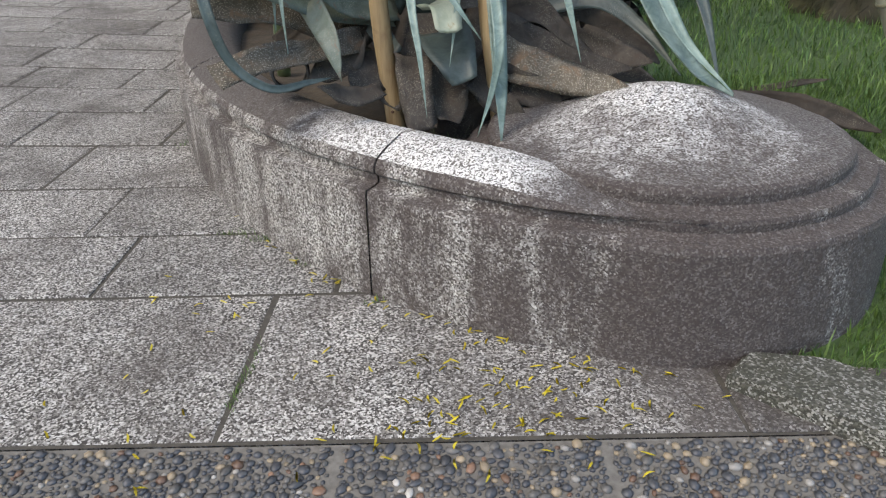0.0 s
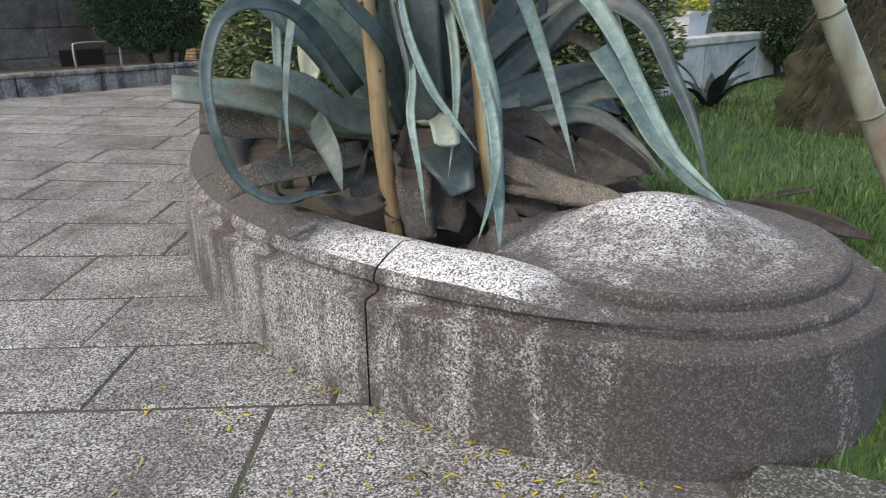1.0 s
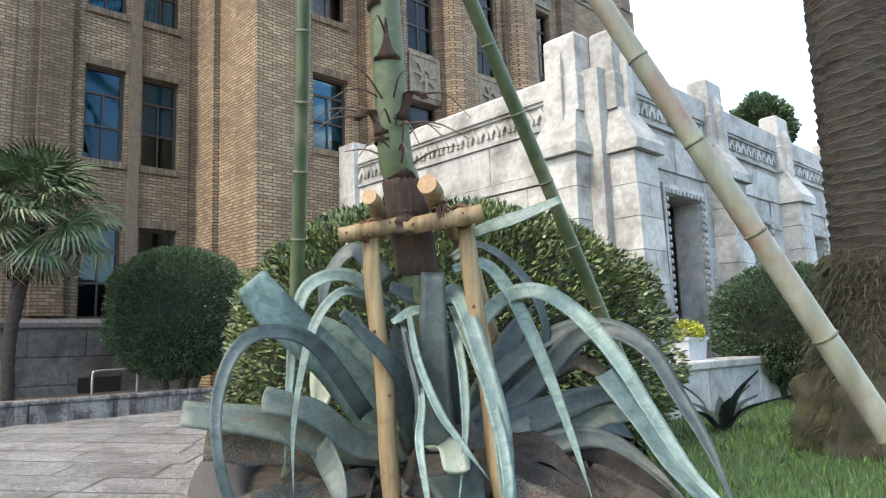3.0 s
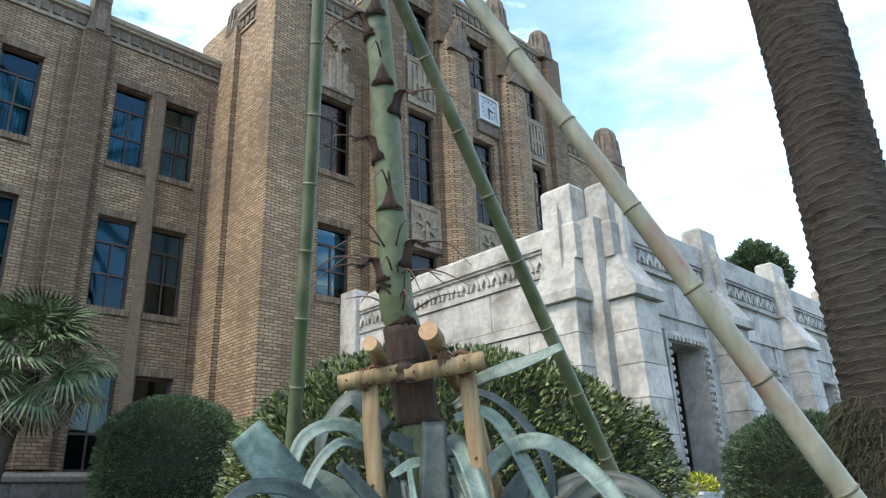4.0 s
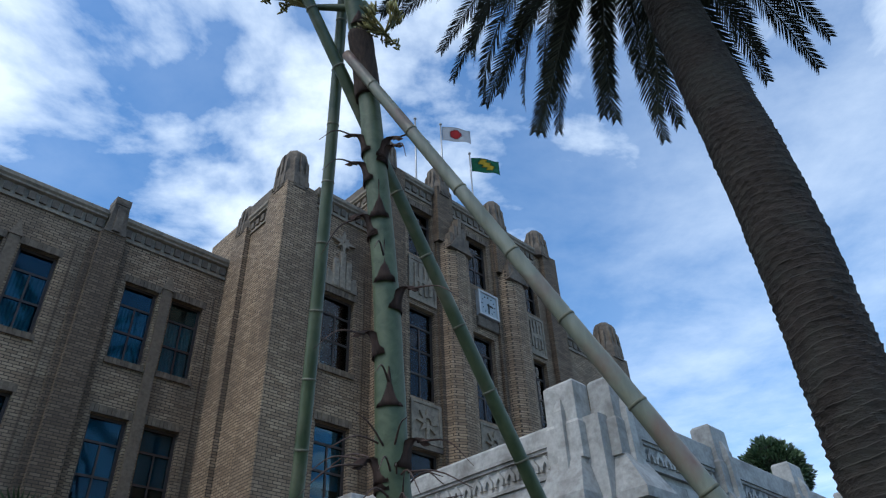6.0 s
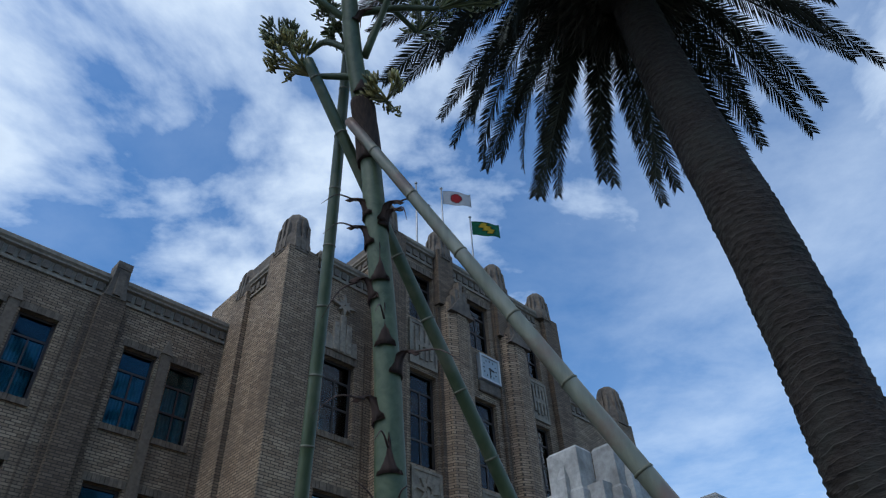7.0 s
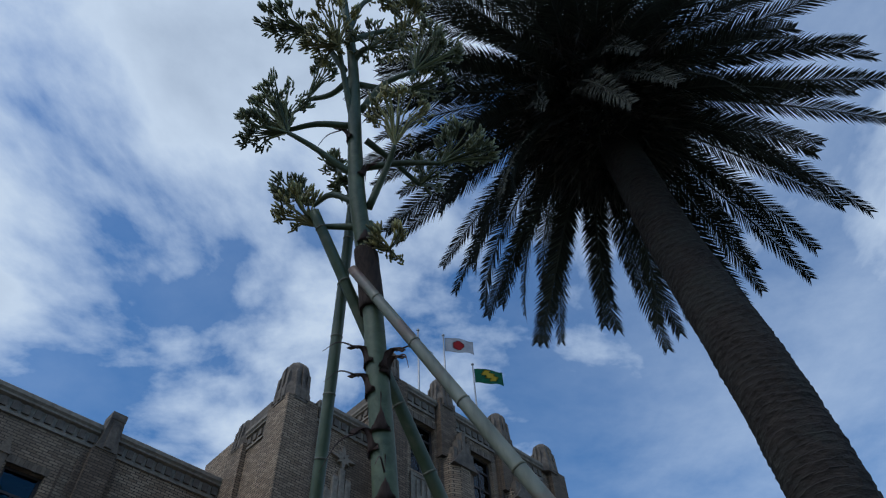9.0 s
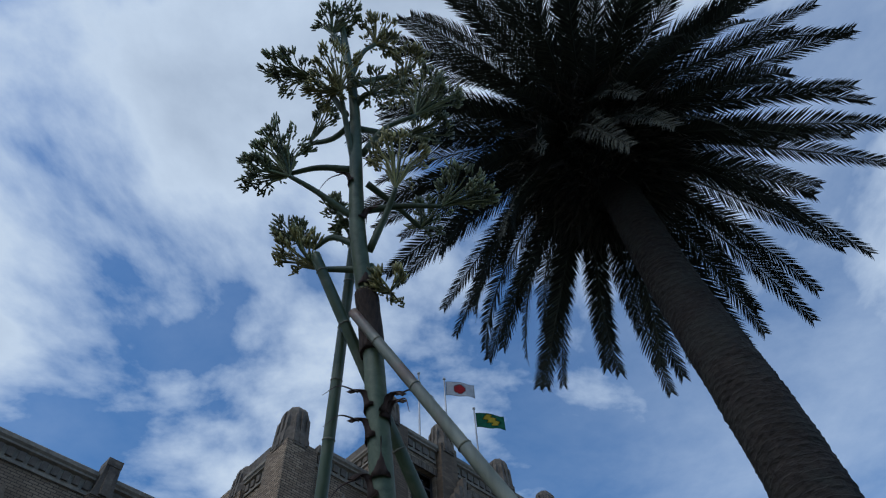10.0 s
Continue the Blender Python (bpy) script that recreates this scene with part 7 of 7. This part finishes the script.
def build_small_agave():
    thing = new("small_agave")
    base = Vector((2.85, 7.6, 0.4))
    thing.matrix_basis = Matrix.Translation(base)
    tagged(thing, "small dark green agave on the lawn near the ledge wall", "agave")
    for k in range(11):
        a = k * 2.4 + 0.3
        up = 0.75 if k < 3 else 0.38 + 0.05 * (k % 4)
        c, s = math.cos(a), math.sin(a)
        ln = 0.62 + 0.12 * (k % 3)
        pts = [Vector((0.05 * c, 0.05 * s, 0.02)), Vector((ln * 0.45 * c * (1 - up * 0.5), ln * 0.45 * s * (1 - up * 0.5), ln * 0.5 * up + 0.06)), Vector((ln * c * (1.1 - up * 0.6), ln * s * (1.1 - up * 0.6), ln * up))]
        path = spline(pts, 10)
        bm = bmesh.new()
        rows = []
        for i, p in enumerate(path):
            w = 0.055 * math.sin(math.pi * min(1, 0.25 + 0.75 * i / 10)) + 0.002
            side = Vector((-s, c, 0))
            rows.append([bm.verts.new(p - side * w + Vector((0, 0, 0.02))), bm.verts.new(p), bm.verts.new(p + side * w + Vector((0, 0, 0.02)))])
        for p, q in zip(rows, rows[1:]):
            for j in range(2):
                bm.faces.new((p[j], p[j + 1], q[j + 1], q[j])).smooth = True
        bmesh.ops.solidify(bm, geom=list(bm.faces), thickness=0.008)
        part("leaf", bm, DARKG, thing)


build_small_agave()

# ---- flower box on the ledge ----
WHITE = rough_mat("white_planter_paint", (0.62, 0.64, 0.66), (0.76, 0.78, 0.8), 12, 0.5, 0.1)
LIME = leaf_mat("lime_leaf", (0.22, 0.26, 0.02), (0.55, 0.55, 0.06), rough=0.5)


def build_flower_box():
    thing = new("flower_box")
    c = Vector((3.3, 9.85, 1.1))
    thing.matrix_basis = Matrix.Translation(c) @ Matrix.Rotation(radians(TURN), 4, "Z")
    tagged(thing, "white box planter with lime-yellow leaves on the ledge wall", "planter")
    bm = bmesh.new()
    stacked(bm, [(-0.24, 0.24, -0.15, 0.15, 0.0), (-0.27, 0.27, -0.17, 0.17, 0.27), (-0.29, 0.29, -0.19, 0.19, 0.27), (-0.29, 0.29, -0.19, 0.19, 0.31)])
    part("box", bm, WHITE, thing)
    verts, faces = [], []
    rnd = random.Random(8)
    clump(verts, faces, rnd, (0, 0, 0.36), (0.28, 0.18, 0.14), 900, 0.07, 0.9, 0.3, 0.28)
    me = bpy.data.meshes.new("foliage")
    me.from_pydata(verts, [], faces)
    me.materials.append(LIME)
    ob = new("foliage", me)
    ob.parent = thing
    tagged(ob, "lime-yellow foliage")


build_flower_box()

# ---- flags and poles on the roof ----
STEEL = rough_mat("pale_pole_metal", (0.42, 0.42, 0.42), (0.6, 0.6, 0.6), 20, 0.35, 0.05, metal=0.6)
FLAG_W = rough_mat("white_flag_cloth", (0.68, 0.68, 0.7), (0.8, 0.8, 0.82), 6, 0.9, 0.1)
FLAG_R = rough_mat("red_flag_cloth", (0.45, 0.02, 0.03), (0.6, 0.04, 0.05), 6, 0.9, 0.1)
FLAG_G = rough_mat("green_flag_cloth", (0.012, 0.15, 0.08), (0.025, 0.26, 0.13), 6, 0.9, 0.1)
FLAG_Y = rough_mat("yellow_flag_cloth", (0.6, 0.45, 0.03), (0.75, 0.58, 0.06), 6, 0.9, 0.1)


def flag_pole(u, w, z0, z1, name_label):
    p = new("flagpole")
    p.matrix_basis = pose(0, 0, 0, 0, 0, TURN) @ pose(u, w, z0)
    tagged(p, name_label, "flagpole", group="flagpoles on the roof")
    h = z1 - z0
    part("pole", tube(bmesh.new(), [Vector((0, 0, h * i / 6)) for i in range(7)], [0.045 - 0.002 * i for i in range(7)], 10), STEEL, p)
    bm = bmesh.new()
    bmesh.ops.create_uvsphere(bm, u_segments=10, v_segments=6, radius=0.07, matrix=Matrix.Translation((0, 0, h + 0.05)))
    part("finial", bm, STEEL, p)
    return p


def cloth(pieces, width, height, droop, thick=0.006):
    """A waving sheet; pieces say which cells (0..1) belong to it."""
    n, m = 26, 16
    bm = bmesh.new()
    grid = {}
    for i in range(n + 1):
        for j in range(m + 1):
            f, g = i / n, j / m
            x = width * f * (1 - 0.10 * f)
            y = 0.10 * math.sin(f * 7 + g * 1.5) * f
            z = height * (g - 1) - droop * f * f + 0.05 * math.sin(f * 6 + 1)
            grid[i, j] = (x, y, z)
    made = {}

    def v(i, j):
        if (i, j) not in made:
            made[i, j] = bm.verts.new(grid[i, j])
        return made[i, j]
    for i in range(n):
        for j in range(m):
            if pieces((i + 0.5) / n, (j + 0.5) / m):
                bm.faces.new((v(i, j), v(i + 1, j), v(i + 1, j + 1), v(i, j + 1))).smooth = True
    bmesh.ops.solidify(bm, geom=list(bm.faces), thickness=thick)
    return bm


def build_flags():
    w = MID + 1.4
    k = w / 13.1
    for u, zt, lab in ((12.11, 20.13, "plain pale metal flagpole"), (13.42, 20.74, "pale metal flagpole flying a white flag"), (14.94, 20.17, "pale metal flagpole flying a green flag")):
        flag_pole(u * k, w, 16.42, EYE + (zt - EYE) * k, lab)
    sun_disc = lambda f, g: ((f - 0.45) * 1.5) ** 2 + (g - 0.5) ** 2 < 0.3 ** 2
    bolt = lambda f, g: any(abs((f - c) - 0.35 * (g - 0.5)) < 0.11 and abs(g - 0.75 + (c - 0.3) * 0.95) < 0.17 for c in (0.3, 0.5, 0.7))
    for u, zt, base, mark, shape, label in ((13.42, 20.6, FLAG_W, FLAG_R, sun_disc, "white flag with a red disc flying from its pole"),
                                            (14.94, 19.95, FLAG_G, FLAG_Y, bolt, "dark green flag with a yellow zigzag mark flying from its pole")):
        flag = new("flag")
        flag.matrix_basis = pose(0, 0, 0, 0, 0, TURN) @ pose(u * k, w, EYE + (zt - EYE) * k, 0, 0, -TURN) @ pose(0.05, 0, 0)
        tagged(flag, label, "flag", group="flags on the roof")
        part("cloth", cloth(lambda f, g: not shape(f, g), 1.3, 0.78, 0.2), base, flag)
        part("emblem", cloth(shape, 1.3, 0.78, 0.2, 0.009), mark, flag)


build_flags()

# ---- pipe rail and vent by the plinth ----


def build_pipe():
    ob = new("pipe_rail")
    ob.matrix_basis = pose(0, 0, 0, 0, 0, TURN)
    tagged(ob, "bent grey pipe rail above a dark basement vent", "pipe rail")
    bm = tube(bmesh.new(), spline([(4.95, 15.6, 0.6), (4.95, 15.6, 1.05), (5.05, 15.6, 1.14), (5.75, 15.6, 1.14), (5.85, 15.6, 1.06), (5.85, 15.6, 0.6)], 24), 0.03, 8)
    part("pipe", bm, STEEL, ob)
    # thin black block: the darkness of the vent opening is its colour
    part("vent", boxed(5.0, 5.9, WING - 0.30, WING - 0.28, 0.65, 1.0), BLACK, ob, "dark basement vent")


build_pipe()

# ---- black pot rim among the leaves ----
bm = bmesh.new()
prof = [(0.0, 0.075), (0.0, 0.09), (0.10, 0.082), (0.10, 0.07), (0.012, 0.076)]
rings = [[bm.verts.new((x, r * math.cos(6.2832 * k / 24), r * math.sin(6.2832 * k / 24))) for k in range(24)] for x, r in prof]
for p, q in zip(rings, rings[1:] + rings[:1]):
    for k in range(24):
        bm.faces.new((p[k], p[(k + 1) % 24], q[(k + 1) % 24], q[k])).smooth = True
pot = link_mesh("black_pot", bm, BLACK)
pot.matrix_basis = Matrix.Translation((-0.70, 3.12, 0.72)) @ Matrix.Rotation(radians(285), 4, "Z")
tagged(pot, "black plastic pot lying on its side on the wall", "pot")

# ---- paving slabs, each its own stone ----
paving = new("paving")
tagged(paving, "weathered grey granite paving slabs with dark dirt joints", "paving", kind="structure")


def slab(x0, x1, y0, y1):
    """One slab, following the drive's slope, with rounded arrises and a slight tilt of its own."""
    rnd = random.Random(int(x0 * 91) * 7919 + int(y0 * 53))
    g, e = 0.009, 0.012
    t = 0.0 + rnd.uniform(-0.003, 0.003)
    jit = [rnd.uniform(-0.008, 0.008) for _ in range(8)]
    gy = 0.008 + 0.0022 * max(0.0, y0 - 1.5)
    cs = [(x0 + g + jit[0], y0 + gy + jit[1] * 0.4), (x1 - g + jit[2], y0 + gy + jit[3] * 0.4), (x1 - g + jit[4], y1 - gy + jit[5] * 0.4), (x0 + g + jit[6], y1 - gy + jit[7] * 0.4)]
    mx, my = (x0 + x1) / 2, (y0 + y1) / 2
    verts = []
    for inset, dz in ((0, -0.06), (0, -0.006), (e, 0.0)):
        for x, y in cs:
            px, py = x + (mx - x) / max(0.1, abs(mx - x)) * inset, y + (my - y) / max(0.1, abs(my - y)) * inset
            verts.append((px, py, drive_z(px, py) + dz + t))
    faces = [(8, 9, 10, 11)] + [(a + k, a + (k + 1) % 4, b + (k + 1) % 4, b + k) for a, b in ((0, 4), (4, 8)) for k in range(4)]
    me = bpy.data.meshes.new("paving_slab")
    me.from_pydata(verts, [], faces)
    me.materials.append(SLAB)
    ob = new("paving_slab", me)
    ob.parent = paving


def lay_paving():
    rnd = random.Random(77)
    rows = [(1.54, 2.385, -0.70), (2.385, 2.95, -1.45), (2.95, 3.56, -1.73), (3.56, 4.27, -2.25)]
    y = 4.27
    while y < 14:
        d = rnd.uniform(0.55, 0.72)
        rows.append((y, y + d, rnd.uniform(-3.2, -2.0)))
        y += d
    n = 0
    for i, (y0, y1, joint) in enumerate(rows):
        x = joint
        cuts = [joint]
        while x > -13:
            x -= rnd.uniform(0.85, 1.35) if i else rnd.uniform(1.3, 1.5)
            cuts.append(x)
        x = joint
        while x < 1.6:
            x += rnd.uniform(0.9, 1.3) if i else (1.55 if n == 0 else 1.2)
            cuts.append(x)
        cuts.sort()
        for a, b in zip(cuts, cuts[1:]):
            mx, my = (a + b) / 2, (y0 + y1) / 2
            ring = max(((qx - CX) / RX) ** 2 + ((qy - CY) / RY) ** 2 for qx in (a, b) for qy in (y0, y1))
            near = min(((qx - CX) / RX) ** 2 + ((qy - CY) / RY) ** 2 for qx in (a, mx, b) for qy in (y0, my, y1))
            if ring < 0.98 or into_house(mx, my) > LW + 0.2 or mx < -1.5 * my - 1.5:
                continue
            slab(a, min(b, 1.6), y0, y1)
            n += 1
    return n


lay_paving()
bed_ob = sheet("joint_bed", [-13 + 0.3 * i for i in range(50)], [1.535 + 0.3 * i for i in range(42)], lambda x, y: drive_z(x, y) - 0.007, MORTAR,
               lambda x, y: into_house(x, y) < LW + 0.1 and ((x - CX) / RX) ** 2 + ((y - CY) / RY) ** 2 > 0.9)
tagged(bed_ob, "dark dirt in the joints between slabs", "joints", kind="structure")

# ---- the strip of river pebbles set in cement ----
CEMENT = rough_mat("pebble_cement", (0.13, 0.122, 0.11), (0.22, 0.21, 0.19), 40, 0.9, 0.4)


def pebble_colour_mat(name, dark, light):
    return rough_mat(name, dark, light, 45, 0.45, 0.05, vary=0.35)


PEBBLE_TONES = [pebble_colour_mat("slate_pebble", (0.035, 0.038, 0.045), (0.075, 0.08, 0.09)), pebble_colour_mat("grey_pebble", (0.075, 0.073, 0.07), (0.14, 0.135, 0.13)),
                pebble_colour_mat("tan_pebble", (0.23, 0.18, 0.12), (0.36, 0.29, 0.20)), pebble_colour_mat("pale_pebble", (0.34, 0.325, 0.30), (0.48, 0.46, 0.43)),
                pebble_colour_mat("rust_pebble", (0.15, 0.085, 0.055), (0.26, 0.15, 0.10))]


def lay_pebbles():
    strip = new("pebble_strip")
    tagged(strip, "strip of dark and pale river pebbles set in cement", "pebble paving", kind="structure")
    part("cement_bed", boxed(-2.6, 1.75, 1.05, 1.53, -0.10, -0.008), CEMENT, strip)
    rnd = random.Random(13)
    meshes = []
    for k in range(5):
        bm = bmesh.new()
        bmesh.ops.create_icosphere(bm, subdivisions=1, radius=1)
        for v in bm.verts:
            v.co *= 1 + 0.14 * noise.noise(v.co * 1.5 + Vector((k * 5, 0, 0)))
        for f in bm.faces:
            f.smooth = True
        me = bpy.data.meshes.new("pebble")
        bm.to_mesh(me)
        bm.free()
        meshes.append(me)
    tones = []
    for me in meshes:
        row = []
        for m in PEBBLE_TONES:
            c = me.copy()
            c.materials.append(m)
            row.append(c)
        tones.append(row)
    placed = []
    grid = {}

    def free(x, y, r):
        gx, gy = int(x / 0.045), int(y / 0.045)
        for i in range(gx - 1, gx + 2):
            for j in range(gy - 1, gy + 2):
                for px, py, pr in grid.get((i, j), ()):
                    if (px - x) ** 2 + (py - y) ** 2 < (0.78 * (pr + r)) ** 2:
                        return False
        grid.setdefault((gx, gy), []).append((x, y, r))
        return True

    for _ in range(26000):
        x, y, r = rnd.uniform(-1.7, 1.7), rnd.uniform(1.12, 1.515), rnd.choice((0.008, 0.010, 0.013, 0.016, 0.019))
        if min(abs(x + 0.335), abs(x - 0.42)) < 0.012 + r * 0.6:
            continue
        if free(x, y, r):
            placed.append((x, y, r))
    placed.sort(key=lambda q: abs(q[0] + 0.2) + 2.5 * abs(q[1] - 1.42))
    rest_v, rest_f = {}, {}
    for i, (x, y, r) in enumerate(placed):
        k = rnd.choices(range(5), (0.48, 0.34, 0.09, 0.04, 0.05))[0]
        m = Matrix.Translation((x, y, -0.007)) @ Matrix.Rotation(rnd.uniform(0, 6.28), 4, "Z") @ Matrix.Diagonal((r * rnd.uniform(1.0, 1.35), r * rnd.uniform(0.8, 1.0), r * rnd.uniform(0.55, 0.8), 1))
        if i < 300:
            share("pebble", tones[i % 5][k], m, strip)
        else:
            vs, fs = rest_v.setdefault(k, []), rest_f.setdefault(k, [])
            b = len(vs)
            vs.extend(tuple(m @ v.co) for v in meshes[i % 5].vertices)
            fs.extend(tuple(b + q for q in p.vertices) for p in meshes[i % 5].polygons)
    for k in rest_v:
        me = bpy.data.meshes.new("pebbles")
        me.from_pydata(rest_v[k], [], rest_f[k])
        me.materials.append(PEBBLE_TONES[k])
        for p in me.polygons:
            p.use_smooth = True
        ob = new("pebbles", me)
        ob.parent = strip
        tagged(ob, kind="stuff")


lay_pebbles()

# ---- fallen yellow leaflets ----
YELLOW = leaf_mat("yellow_leaflet", (0.6, 0.48, 0.02), (0.82, 0.7, 0.06), rough=0.6)


def scatter_leaflets():
    rnd = random.Random(21)
    kinds = []
    for k in range(4):
        bm = bmesh.new()
        ln, w = 0.029 + 0.005 * k, 0.0038
        rows = []
        for i in range(5):
            f = i / 4
            ww = w * math.sin(math.pi * (0.12 + 0.8 * f))
            z = 0.002 + 0.004 * math.sin(math.pi * f) * (k % 2) + 0.003 * f
            y = 0.004 * math.sin(f * 3 + k)
            rows.append([bm.verts.new((ln * (f - 0.5), y - ww, z)), bm.verts.new((ln * (f - 0.5), y + ww, z + 0.0006))])
        for p, q in zip(rows, rows[1:]):
            bm.faces.new((p[0], q[0], q[1], p[1]))
        bmesh.ops.solidify(bm, geom=list(bm.faces), thickness=0.0008)
        me = bpy.data.meshes.new("fallen_leaflet")
        bm.to_mesh(me)
        bm.free()
        me.materials.append(YELLOW)
        kinds.append(me)
    n = 0
    while n < 170:
        q = rnd.random()
        if q < 0.5:
            x, y = rnd.gauss(0.12, 0.28), rnd.gauss(1.72, 0.14)
        elif q < 0.75:
            x, y = rnd.uniform(-1.3, 0.6), rnd.uniform(1.35, 2.6)
        else:
            a = ellipse_angle(rnd.uniform(-0.9, 0.6), 2.0)
            x = rnd.uniform(-1.1, 0.6)
            y = CY - RY * math.sqrt(max(0, 1 - ((x - CX) / RX) ** 2)) - abs(rnd.gauss(0.02, 0.04))
        ring = ((x - CX) / RX) ** 2 + ((y - CY) / RY) ** 2
        if ring < 1.003 or y < 1.2 or x > 0.9 or (x - DX) ** 2 + (y - DY) ** 2 < 0.76:
            continue
        ob = new("fallen_leaflet", kinds[n % 4])
        ob.matrix_basis = Matrix.Translation((x, y, drive_z(x, y) + (0.001 if y > 1.54 else 0.004))) @ Matrix.Rotation(rnd.uniform(0, 6.28), 4, "Z")
        tagged(ob, "small fallen yellow leaflet on the paving", "leaf", group="fallen leaflets on the paving")
        n += 1


scatter_leaflets()
